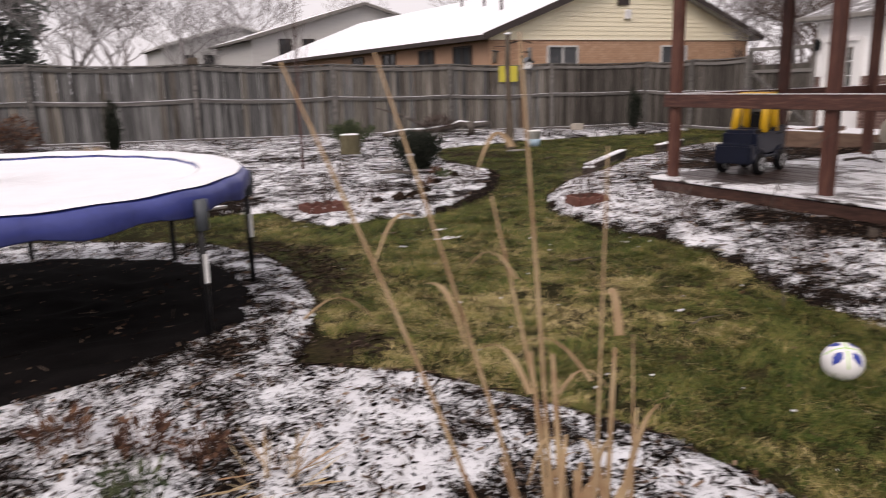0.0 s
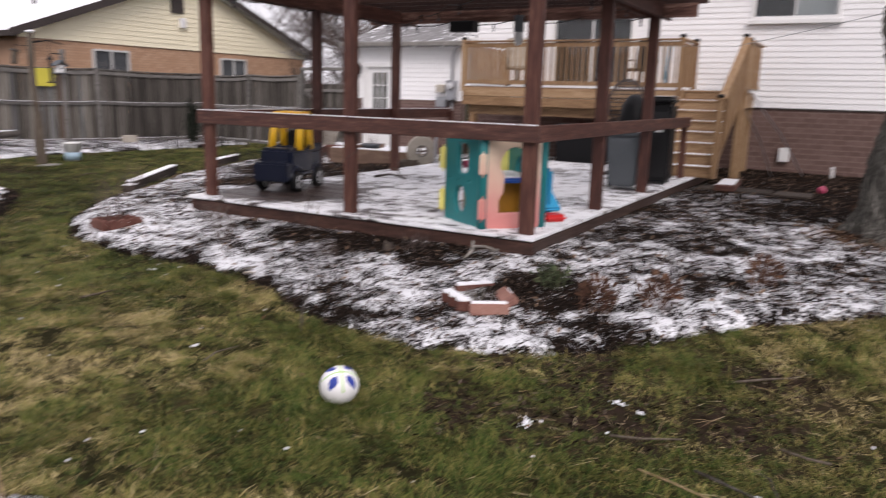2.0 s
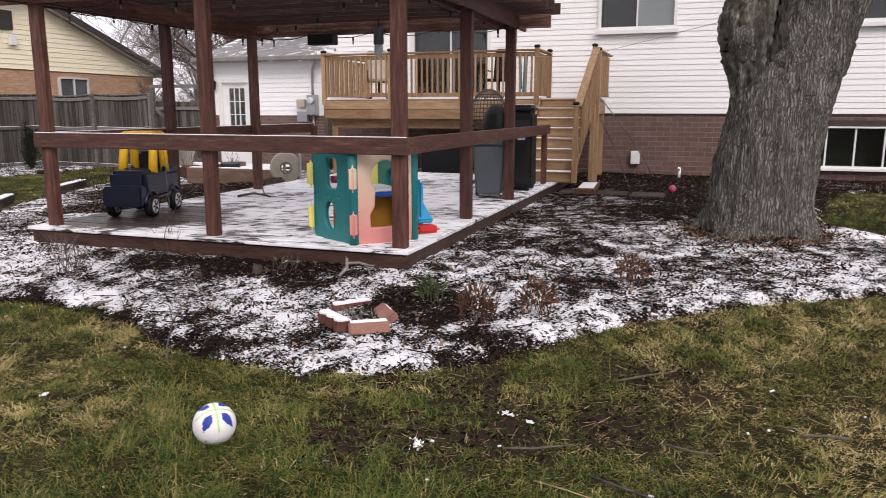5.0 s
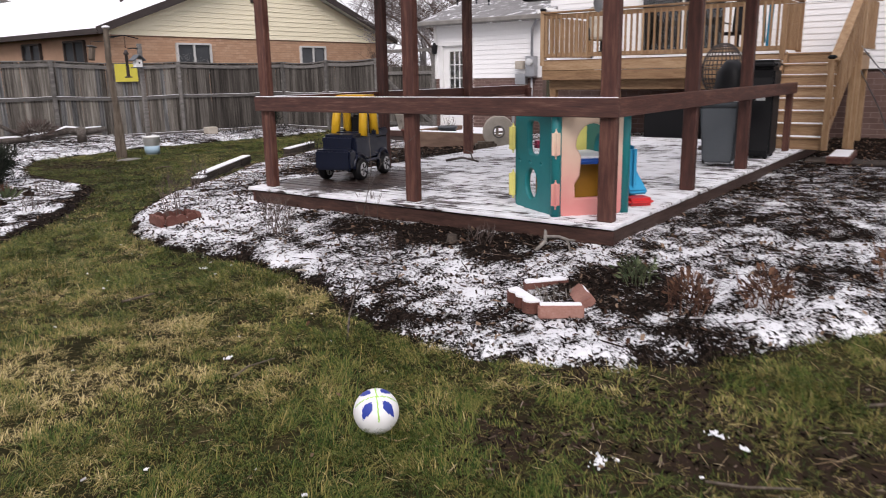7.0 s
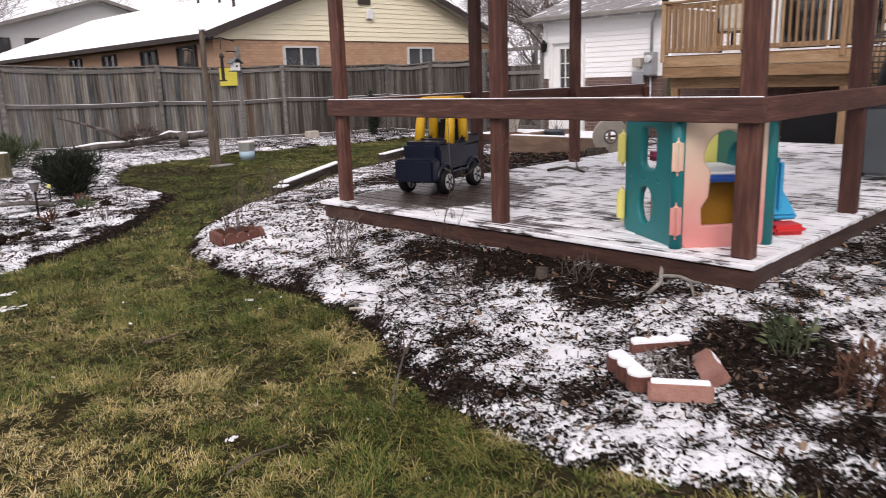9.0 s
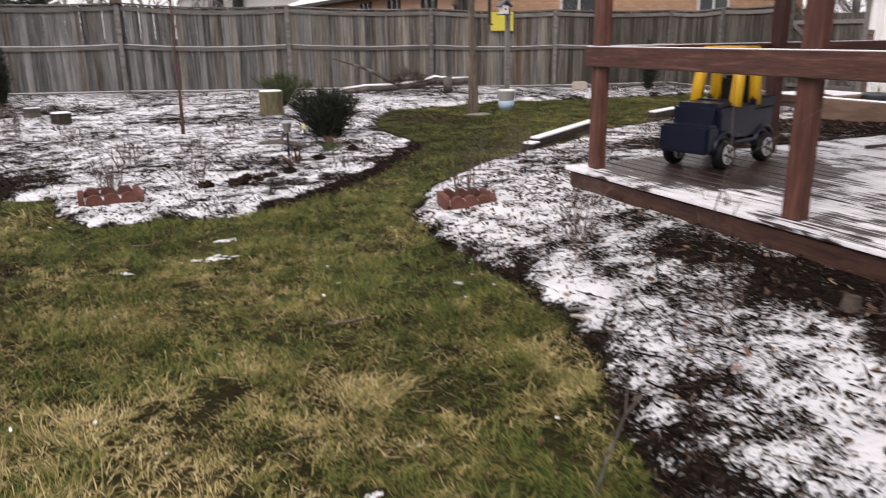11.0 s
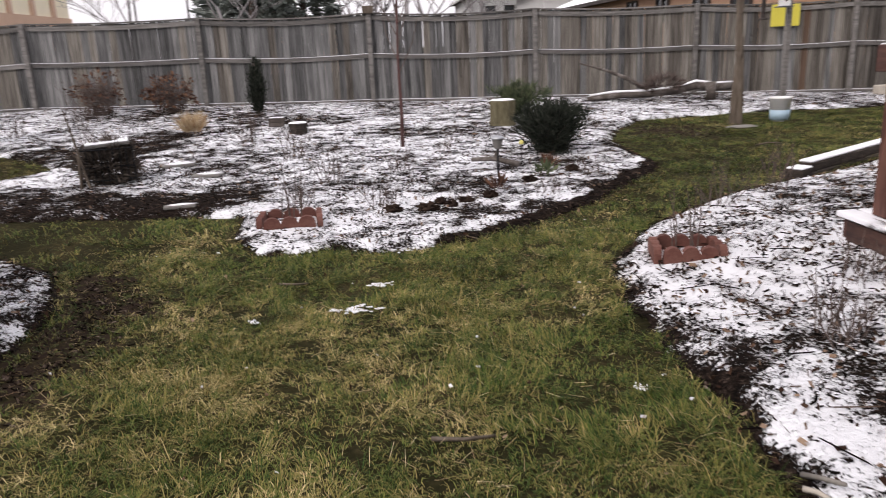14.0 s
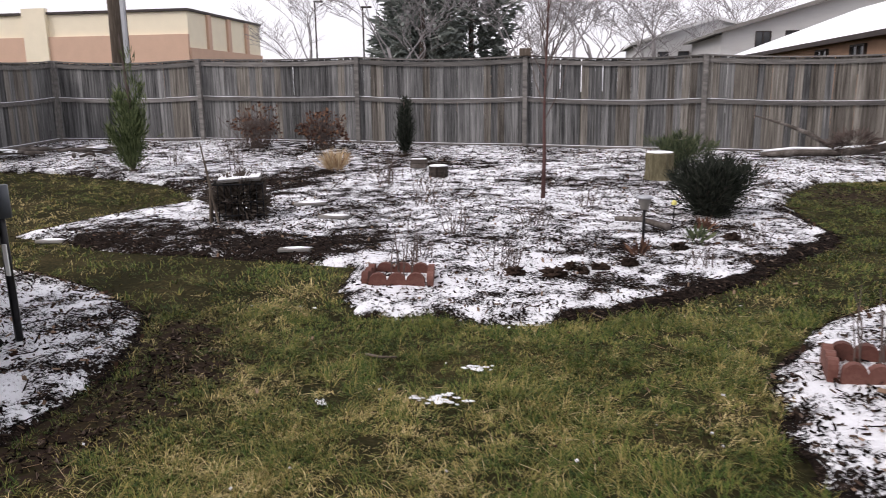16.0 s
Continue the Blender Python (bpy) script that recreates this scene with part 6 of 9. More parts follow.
part("trunk", tube(bmesh.new(), [(0, 0, -0.05), (0, 0, 1.2)], [0.03, 0.01], 6), "twig", t)
foliage("foliage", *needles(4200, plumes(13, 1.1, 0.2, 0.19, 0.02, 1.08), 0.12, 42, 0.6, 0.05, 0.5), "conifer", t)
t = thing("young_cedar", (-2.3, 14.95, land(-2.3, 14.95)), "young feathery green cedar in the snowy bed", "tree")
part("trunk", tube(bmesh.new(), [(0, 0, -0.05), (0.05, 0, 1.2), (-0.02, 0, 2.2)], [0.045, 0.03, 0.008], 7), "twig", t)
foliage("crown", *needles(4600, plumes(20, 1.35, 0.42, 0.20, 0.03, 1.42), 0.13, 43, 0.7, 0.05, 0.45), "cedar_leaf", t)
t = thing("sapling", (4.45, 13.2, land(4.45, 13.2)), "slender leafless red-stemmed sapling", "tree")
part("trunk", tube(bmesh.new(), [(0, 0, -0.05), (0.01, 0, 0.5), (0.0, 0.01, 1.1), (0.02, 0, 1.9), (0.05, 0, 3.2)], [0.030, 0.024, 0.019, 0.013, 0.005], 8), "sapling", t, smooth=True)
rnd = random.Random(5)
for k in range(16):
    z = 1.0 + 1.9 * k / 16
    a = k * 2.4
    ln = 0.9 * (1 - k / 26)
    p = Vector((0.01, 0, z))
    d = Vector((math.cos(a) * 0.45, math.sin(a) * 0.45, 0.9))
    part("branch", tube(bmesh.new(), [p, p + d * ln * 0.5, p + d * ln * 0.8 + Vector((0, 0, ln * 0.3))], [0.008, 0.006, 0.002], 5), "twig", t)
t = thing("ornamental_grass_tuft", (1.13, 15.0, land(1.13, 15.0)), "small straw-coloured tuft of dead ornamental grass", "grass tuft")
foliage("straw_blade", *needles(380, ball_shape((0.11, 0.11, 0.08), (0, 0, 0.08), 0.9), 0.25, 44, 1.5, 0.022), "straw", t)

# stump, cut log, slabs
def stump(name, at, r, h, label, bark="mosswood", cap=True, seed=1):
    t = thing(name, (at[0], at[1], land(*at) - 0.02), label, "stump")
    bm = bmesh.new()
    n = 26
    prof = [(1.12, 0), (1.02, 0.12), (0.98, 0.5), (1.0, 0.94), (0.95, 1.0)]
    rings = [[bm.verts.new((r * k * math.cos(math.tau * i / n) * (1 + 0.06 * math.sin(i * 1.9 + seed) + 0.04 * math.sin(i * 3.7)), r * k * math.sin(math.tau * i / n) * (1 + 0.06 * math.sin(i * 1.9 + seed) + 0.04 * math.sin(i * 3.7)), z * h)) for i in range(n)] for k, z in prof]
    for a, b in zip(rings, rings[1:]):
        for i in range(n):
            bm.faces.new((a[i], a[(i + 1) % n], b[(i + 1) % n], b[i]))
    bm.faces.new(rings[-1])
    part("bark", bm, bark, t)
    if cap:
        part("snow_cap", lathe(bmesh.new(), [(r * 0.97, h - 0.002), (r * 0.96, h + 0.008), (r * 0.8, h + 0.016), (0.02, h + 0.02)], 26), "snow", t, "flat cap of snow", True)
    return t


stump("tree_stump", (6.14, 15.1), 0.205, 0.42, "squat mossy tree stump capped with snow")
stump("tree_stump", (2.8, 15.0), 0.15, 0.18, "low dark tree stump capped with snow", "dark_timber", True, 4)
t = thing("paver_stack", (2.34, 15.8, land(2.34, 15.8)), "short stack of weathered brown pavers dusted with snow", "pavers")
t.scale = (0.62, 0.62, 0.75)
for k in range(2):
    part("paver", boxed((0.02 * k, 0, 0.05 + 0.1 * k), (0.42, 0.22, 0.095), 0.008), "logbark", t)
part("snow_cap", boxed((0.02, 0, 0.206), (0.40, 0.21, 0.018), 0.006), "snow", t)
t = thing("fallen_log", (10.15, 18.25, land(10.15, 18.25)), "long pale fallen log dusted with snow by the fence", "log")
part("trunk", tube(bmesh.new(), [(-1.75, 0.1, 0.07), (-1.2, 0.02, 0.12), (-0.5, 0, 0.12), (0.1, -0.05, 0.17), (0.5, -0.05, 0.26), (0.9, -0.03, 0.2), (1.5, 0, 0.22)], [0.045, 0.065, 0.07, 0.075, 0.085, 0.085, 0.075], 12), "logbark", t, smooth=True)
part("snow_cap", tube(bmesh.new(), [(-1.7, 0.1, 0.145), (-1.2, 0.02, 0.2), (-0.5, 0, 0.19), (0.1, -0.05, 0.245), (0.5, -0.05, 0.345), (0.9, -0.03, 0.285), (1.4, 0, 0.295)], [0.02, 0.026, 0.032, 0.028, 0.034, 0.03, 0.022], 8), "snow", t, smooth=True)
part("branch", tube(bmesh.new(), [(-0.5, 0, 0.2), (-0.9, 0.1, 0.45), (-1.3, 0.15, 0.62), (-1.9, 0.15, 0.8)], [0.05, 0.045, 0.03, 0.012], 7), "logbark", t, smooth=True)
part("branch", tube(bmesh.new(), [(0.75, -0.25, -0.03), (0.75, -0.25, 0.33)], [0.11, 0.10], 10), "logbark", t, smooth=True)
foliage("twig_tangle", *needles(500, ball_shape((0.35, 0.15, 0.16), (-0.2, -0.05, 0.3), 0.5), 0.16, 51, 0.3, 0.06), "twig", t)
t = thing("wire_planter", (1.02, 11.6, land(1.02, 11.6)), "dark wire basket with dead stems under a snowy board", "planter", rz=18)
for i in range(9):
    for s in (-1, 1):
        part("wire_bar", tube(bmesh.new(), [(-0.28 + 0.07 * i, s * 0.2, -0.02), (-0.28 + 0.07 * i, s * 0.2, 0.42)], 0.007, 5), "black", t)
for z in (0.05, 0.2, 0.4):
    part("wire_ring", tube(bmesh.new(), [(-0.28, -0.2, z), (0.28, -0.2, z), (0.28, 0.2, z), (-0.28, 0.2, z), (-0.28, -0.2, z)], 0.008, 5), "black", t)
foliage("dead_foliage", *needles(1700, ball_shape((0.25, 0.19, 0.22), (0, 0, 0.2), 0.2), 0.13, 52, 0.4, 0.07), "dark_timber", t)
part("board", boxed((0.02, 0, 0.44), (0.48, 0.38, 0.03), 0.006, pose(0, 0, 0, 0, -3)), "fence_rail", t)
part("board_snow", boxed((0.02, 0, 0.467), (0.46, 0.36, 0.02), 0.010, pose(0, 0, 0, 0, -3)), "snow", t, "thick snow on the board")
part("stick", tube(bmesh.new(), [(-0.3, -0.25, -0.05), (-0.28, -0.24, 0.4), (-0.36, -0.2, 0.85)], [0.02, 0.016, 0.006], 6), "pole", t)
part("stick", tube(bmesh.new(), [(-0.2, -0.3, -0.05), (-0.3, -0.28, 0.5)], [0.016, 0.008], 6), "pole", t)
SLABS = [(1.55, 12.5, 0.40, 0.22, 20), (2.1, 11.7, 0.34, 0.16, -5), (2.2, 10.1, 0.30, 0.09, 12), (-0.6, 10.5, 0.3, 0.12, 5)]
for x, y, a, b, r in SLABS:
    t = thing("stepping_slab", (x, y, land(x, y) + 0.012), "flat stepping slab with a cover of snow", "paving slab", "stepping slabs", rz=r)
    part("slab", boxed((0, 0, 0), (a, b, 0.035), 0.008), "concrete", t)
    part("snow_cap", lump(bmesh.new(), (0.02, 0, 0.019), (a * 0.44, b * 0.42, 0.012), 2, 0.5, 2.5), "snow", t, smooth=True)


# solar path lamp
def path_lamp(x, y):
    t = thing("solar_path_lamp", (x, y, land(x, y)), "small solar path lamp on a black stake", "garden lamp")
    part("stake", tube(bmesh.new(), [(0, 0, -0.05), (0, 0, 0.32)], 0.014, 8), "black", t, smooth=True)
    part("lantern", lathe(bmesh.new(), [(0.035, 0.31), (0.042, 0.33), (0.062, 0.41), (0.066, 0.42)], 14), "concrete", t, "ribbed lantern ring", True)
    part("cap", lathe(bmesh.new(), [(0.078, 0.42), (0.08, 0.432), (0.05, 0.45), (0.02, 0.455)], 16), "galv", t, "round silver cap", True)


path_lamp(5.46, 10.85)
t = thing("garden_ornament", (5.85, 11.6, land(5.85, 11.6)), "small yellow flower ornament beside the bush", "ornament")
part("stake", tube(bmesh.new(), [(0, 0, -0.03), (0, 0, 0.24)], 0.006, 6), "black", t)
part("flower", lump(bmesh.new(), (0, 0, 0.26), (0.028, 0.02, 0.03), 2, 0.4, 5), "pale_yellow", t)

# bucket, feeder poles
t = thing("plastic_bucket", (10.75, 14.75, land(10.75, 14.75)), "white plastic bucket with a blue label on the grass", "bucket")
part("pail", lathe(bmesh.new(), [(0.13, 0), (0.155, 0.33), (0.165, 0.335), (0.165, 0.36), (0.150, 0.36), (0.125, 0.03)], 24), "white", t, smooth=True)
part("label_band", lathe(bmesh.new(), [(0.134, 0.02), (0.137, 0.02), (0.148, 0.17), (0.145, 0.17)], 24), "label_blue", t, "pale blue lower band", True)
t.matrix_world = pose(10.66, 14.72, land(10.66, 14.72), 0, 0, -35) @ Matrix.Scale(1.08, 4)
t = thing("feeder_pole", (9.8, 14.5, gz(9.8, 14.5)), "tall split timber pole with rough bark at its foot", "pole")
bark_limb("shaft", [(0, 0, -0.1), (0.0, 0, 0.5), (0.03, 0, 1.0), (0.0, 0, 1.5), (-0.02, 0, 2.0), (0.0, 0, 2.56)], [0.075, 0.066, 0.058, 0.054, 0.05, 0.047], t, 24, 0.022, 80, material="pole")
part("bark_strip", tube(bmesh.new(), [(0.06, -0.06, -0.05), (0.05, -0.06, 0.6), (0.06, -0.05, 1.05)], [0.05, 0.042, 0.012], 8), "pole", t, "loose peeling bark")
part("hook_arm", tube(bmesh.new(), [(0, 0, 2.38), (0.35, -0.05, 2.42), (0.62, -0.08, 2.36)], 0.012, 6), "black", t)
part("snow_cap", lump(bmesh.new(), (0.0, 0, 2.57), (0.08, 0.08, 0.03), 2, 0.1), "snow", t)
stone = thing("flat_stone", (9.75, 14.2, gz(9.75, 14.2)), "flat pale stone at the foot of the pole", "stone")
part("slab", lump(bmesh.new(), (0.05, 0, 0.01), (0.26, 0.12, 0.03), 2, 0.3, 3), "concrete", stone)
t = thing("bird_feeder_post", (11.1, 15.5, land(11.1, 15.5)), "slim timber post with a small gabled bird house on its side", "bird feeder")
part("post", boxed((0, 0, 1.12), (0.085, 0.085, 2.4), 0.008), "fence_rail", t)
part("arm", tube(bmesh.new(), [(0, 0, 2.2), (-0.2, -0.08, 2.22), (-0.36, -0.14, 2.2)], 0.012, 6), "black", t)
o = part("bird_house", boxed((-0.15, -0.12, 1.90), (0.15, 0.13, 0.16), 0.006), "white", t, "small white bird house")
part("entry_hole", tube(bmesh.new(), [(-0.15, -0.186, 1.91), (-0.15, -0.18, 1.91)], 0.022, 10), "black", o)
part("perch_tray", boxed((-0.15, -0.12, 1.81), (0.24, 0.2, 0.02), 0.004), "grey_bin", o)
for sg in (-1, 1):
    part("roof", boxed((-0.15 + sg * 0.068, -0.12, 2.02), (0.19, 0.22, 0.02), 0.004, pose(0, 0, 0, 0, sg * 40)), "grey_bin", o, "steep grey roof")
t = thing("yellow_sheet", (13.15, 19.50, 1.87), "bright yellow plastic sheet nailed to the fence boards", "sign sheet", rz=-3.2)
part("sheet", boxed((0, 0, 0), (0.64, 0.012, 0.47), 0.003), "sheet", t)
for sx in (-0.31, 0.31):
    part("nail", boxed((sx, -0.009, 0.2), (0.02, 0.008, 0.02), 0.002), "galv", t)
t = thing("tube_feeder", (10.12, 14.42, gz(9.8, 14.5)), "dark hanging tube bird feeder on the timber pole", "bird feeder")
part("hanger", tube(bmesh.new(), [(-0.28, 0.06, 2.36), (0, 0, 2.42), (0.0, 0, 2.18)], 0.008, 5), "black", t)
part("tube", lathe(bmesh.new(), [(0.028, 1.62), (0.032, 1.64), (0.03, 2.04), (0.06, 2.06), (0.015, 2.14)], 12), "dark_trim", t, smooth=True)
part("tray", lathe(bmesh.new(), [(0.07, 1.60), (0.075, 1.62), (0.03, 1.63)], 14), "dark_trim", t)
t = thing("small_feeder", (9.5, 14.58, gz(9.8, 14.5)), "small pale box feeder hung from the timber pole", "bird feeder", rz=20)
part("bracket", tube(bmesh.new(), [(0.28, -0.06, 2.3), (0, 0, 2.3), (0, 0, 2.2)], 0.007, 5), "black", t)
part("box", boxed((0, 0, 2.06), (0.1, 0.09, 0.24), 0.01, pose(0, 0, 0, 0, 12)), "pole", t)
part("roof", boxed((0.02, 0, 2.2), (0.15, 0.13, 0.02), 0.004, pose(0, 0, 0, 0, 12)), "fence_rail", t)
t2 = thing("wood_block", (14.6, 18.0, land(14.6, 18.0)), "short pale timber block by the fence", "block")
part("block", boxed((0, 0, 0.09), (0.32, 0.24, 0.2), 0.02), "stone", t2)
for x, y in ((15.4, 17.6), (13.4, 12.6), (16.6, 16.9)):
    t = thing("wire_edging", (x, y, land(x, y)), "low black wire lattice edging in the bed", "edging", "wire edging")
    for k in range(9):
        part("wire", tube(bmesh.new(), [(-0.5 + 0.12 * k, 0, -0.02), (-0.38 + 0.12 * k, 0, 0.26)], 0.008, 4), "black", t)
        part("wire", tube(bmesh.new(), [(-0.38 + 0.12 * k, 0.01, -0.02), (-0.5 + 0.12 * k, 0.01, 0.26)], 0.008, 4), "black", t)


# scalloped edging rings
def scallop_block(length, h=0.12, d=0.05, lobes=3):
    bm = bmesh.new()
    line = [(-length / 2, 0)]
    w = length / lobes
    for k in range(lobes):
        for i in range(7):
            a = math.pi * (1 - i / 6)
            line.append((-length / 2 + w * (k + 0.5) + w / 2 * math.cos(a), h - w / 2 + w / 2 * math.sin(a) * 0.9))
    line.append((length / 2, 0))
    a = [bm.verts.new((x, -d / 2, z)) for x, z in line]
    b = [bm.verts.new((x, d / 2, z)) for x, z in line]
    bm.faces.new(a)
    bm.faces.new(b[::-1])
    for i in range(len(line)):
        j = (i + 1) % len(line)
        bm.faces.new((a[j], a[i], b[i], b[j]))
    bmesh.ops.recalc_face_normals(bm, faces=bm.faces)
    return bm


def edging_ring(x, y, rz, w, d, label, seed):
    t = thing("planting_ring", (x, y, land(x, y) - 0.03), label, "garden edging", "planting rings", rz=rz)
    sm = mesh_of("edging_block", scallop_block(w), "terracotta")
    sd = mesh_of("edging_block", scallop_block(d), "terracotta")
    piece("edging_block", sm, (0, -d / 2, 0), t, 2)
    piece("edging_block", sm, (0, d / 2, 0), t, -3)
    piece("edging_block", sd, (-w / 2 - 0.03, 0, 0), t, 88)
    piece("edging_block", sd, (w / 2 + 0.03, 0, 0), t, 93)
    for k in range(2):
        part("snow_cap", lump(bmesh.new(), (-w / 2 + w / 3 * (k + 1), -d / 2, 0.068), (0.035, 0.022, 0.014), 1, 0.1), "snow", t)
    part("stem_spray", stems(bmesh.new(), 7, 0.5, 0.1, seed, 0.005, 0.35), "twig", t, "dead brown stems")["kind"] = "stuff"
    return t


edging_ring(6.22, 7.40, -10, 0.34, 0.32, "square planting ring of scalloped red edging with dead stems", 61)
edging_ring(3.39, 9.24, 4, 0.44, 0.36, "square planting ring of scalloped red edging in the snow", 62)
def lobed_block(length, lobes, depth, h, r=0.0):
    """A block whose long face swells into upright rounded lobes."""
    bm = bmesh.new()
    w = length / lobes
    line = [(-length / 2, -depth / 2)]
    for k in range(lobes):
        for i in range(1, 7):
            a = math.pi * (1 - i / 6)
            line.append((-length / 2 + w * (k + 0.5) + w / 2 * math.cos(a), -depth / 2 - 0.45 * w * math.sin(a)))
    line += [(length / 2, depth / 2), (-length / 2, depth / 2)]
    a = [bm.verts.new((x, y, 0)) for x, y in line]
    b = [bm.verts.new((x, y, h)) for x, y in line]
    bm.faces.new(a)
    bm.faces.new(b[::-1])
    for i in range(len(line)):
        bm.faces.new((a[i], b[i], b[(i + 1) % len(line)], a[(i + 1) % len(line)]))
    bmesh.ops.recalc_face_normals(bm, faces=bm.faces)
    return bm


ez = land(5.95, 2.62) - 0.02
t = thing("raised_edging", (0, 0, ez), "open frame of pale red scalloped pavers topped with snow", "garden edging")
t.matrix_world = pose(5.93 * 0.12, 2.60 * 0.12, ez) @ Matrix.Scale(0.88, 4)
o = piece("paver", mesh_of("paver", boxed((0, 0, 0.04), (0.34, 0.09, 0.10), 0.012, None, 2), "pinkbrick"), (5.70, 2.41, 0), t, -57)
piece("snow_cap", mesh_of("snow_cap", boxed((0, 0.01, 0.094), (0.31, 0.062, 0.016), 0.006), "snow"), (0, 0, 0), o)
o = piece("paver", mesh_of("paver", lobed_block(0.43, 3, 0.06, 0.085), "terracotta"), (5.79, 2.76, 0), t, 235)
piece("snow_cap", mesh_of("snow_cap", lobed_block(0.41, 3, 0.05, 0.014), "snow"), (0, 0, 0.086), o)
o = piece("paver", mesh_of("paver", lobed_block(0.38, 3, 0.05, 0.095), "terracotta"), (6.20, 2.81, 0), t, 141)
piece("snow_cap", mesh_of("snow_cap", lobed_block(0.36, 3, 0.045, 0.014), "snow"), (0, 0, 0.096), o)
o = piece("paver", mesh_of("paver", boxed((0, 0, 0.05), (0.40, 0.07, 0.15), 0.014, None, 2), "pinkbrick"), (6.06, 2.47, 0.02), t, 40, rx=58)
piece("snow_cap", mesh_of("snow_cap", lump(bmesh.new(), (0.05, 0, 0.12), (0.13, 0.03, 0.010), 2, 0.7, 3), "snow", True), (0, 0, 0), o)
t = thing("perennial_clump", (5.97, 2.66, land(5.97, 2.66)), "grey withered clump inside the paver frame", "plant", "dead perennials")
part("stem_spray", stems(bmesh.new(), 40, 0.10, 0.13, 301, 0.004, 1.2, 2), "palebranch", t)
t = thing("cut_stub", (6.75, 4.05, land(6.75, 4.05)), "short dark cut stub standing in the mulch", "stump")
part("stub", tube(bmesh.new(), [(0, 0, -0.03), (0.005, 0, 0.04), (0.01, 0, 0.075)], [0.055, 0.045, 0.042], 10), "dark_timber", t)

# low retaining edge with snow
for x0, y0, x1, y1, hh in ((8.6, 10.25, 10.83, 11.85, 0.20), (12.15, 12.2, 13.5, 12.85, 0.22)):
    ln, a = math.hypot(x1 - x0, y1 - y0), math.degrees(math.atan2(y1 - y0, x1 - x0))
    z = gz((x0 + x1) / 2, (y0 + y1) / 2) - 0.06
    t = thing("retaining_edge", ((x0 + x1) / 2, (y0 + y1) / 2, z), "low retaining edge of dark stacked timbers capped with snow", "retaining wall", rz=a)
    n = 4
    for k in range(n):
        c = -ln / 2 + ln / n * (k + 0.5)
        part("timber", boxed((c, 0.01 * (k % 2), 0.045), (ln / n - 0.012, 0.16, 0.11), 0.010), "dark_timber", t)
        part("timber", boxed((c + 0.06, 0.012 * ((k + 1) % 2), 0.15), (ln / n - 0.012, 0.15, 0.10), 0.010), "dark_timber", t)
        part("snow_cap", boxed((c + 0.05, 0.01, 0.212), (ln / n - 0.03, 0.145, 0.026), 0.010), "snow", t, "strip of snow")
t = thing("kerb_stone", (8.42, 10.0, gz(8.42, 10.0)), "single low block capped with snow", "stone", rz=35)
part("block", boxed((0, 0, 0.05), (0.24, 0.18, 0.12), 0.012), "dark_timber", t)
part("snow_cap", boxed((0, 0, 0.118), (0.22, 0.17, 0.022), 0.009), "snow", t)
for k, (x, y, r) in enumerate(((10.6, -1.68, 10), (10.75, -2.05, -8), (10.2, -1.8, 20), (9.75, -2.2, 5))):
    t = thing("concrete_block", (x, y, land(x, y) - 0.035), "loose edging block with snow on top beside the tree", "stone block", "loose blocks", rz=r)
    part("block", boxed((0, 0, 0.005), (0.34, 0.2, 0.06), 0.012), "concrete", t)
    part("snow_cap", boxed((0, 0, 0.040), (0.33, 0.195, 0.014), 0.006), "snow", t)

# ---- soccer ball ----
t = thing("soccer_ball", (3.94, 2.47, gz(3.94, 2.47)), "white soccer ball with blue panels and lime seams", "ball")
src = bmesh.new()
bmesh.ops.create_icosphere(src, subdivisions=5, radius=0.108)
POLE = Vector((-0.30, -0.33, 0.89)).normalized()
EAST = POLE.cross(Vector((0, 0, 1))).normalized()
NORTH = POLE.cross(EAST)
groups = {}
for f in src.faces:
    c = f.calc_center_median().normalized()
    th, ph = math.acos(max(-1, min(1, c.dot(POLE)))), math.atan2(c.dot(NORTH), c.dot(EAST))
    if th > math.pi / 2:
        th, ph = math.pi - th, ph + 0.6
    k = (ph - math.tau / 8) / (math.tau / 4)
    off = (k - round(k)) * math.tau / 4
    leaf = 0.22 * math.sin(max(0, min(1, (th - 0.32) / 0.95)) ** 0.8 * math.pi) ** 1.4
    gap = abs(abs(off) - math.tau / 8) * math.sin(th)
    if 0.32 < th < 1.27 and abs(off) * math.sin(th) < leaf:
        key = ("panel", (round(k) % 4) + (5 if c.dot(POLE) < 0 else 0))
    elif gap < 0.035 and th < 1.15:
        key = ("seam", 5 if c.dot(POLE) < 0 else 0)
    else:
        key = ("shell", 0)
    groups.setdefault(key, []).append([vv.co.copy() for vv in f.verts])
src.free()
for (nm, i), faces in groups.items():
    bm = bmesh.new()
    for vs in faces:
        bm.faces.new([bm.verts.new(v + Vector((0, 0, 0.106))) for v in vs])
    bmesh.ops.remove_doubles(bm, verts=bm.verts, dist=1e-5)
    part(nm, bm, {"panel": "ball_blue", "seam": "ball_lime", "shell": "ball_white"}[nm], t, {"panel": "blue panel", "seam": "lime edge", "shell": ""}[nm], True)

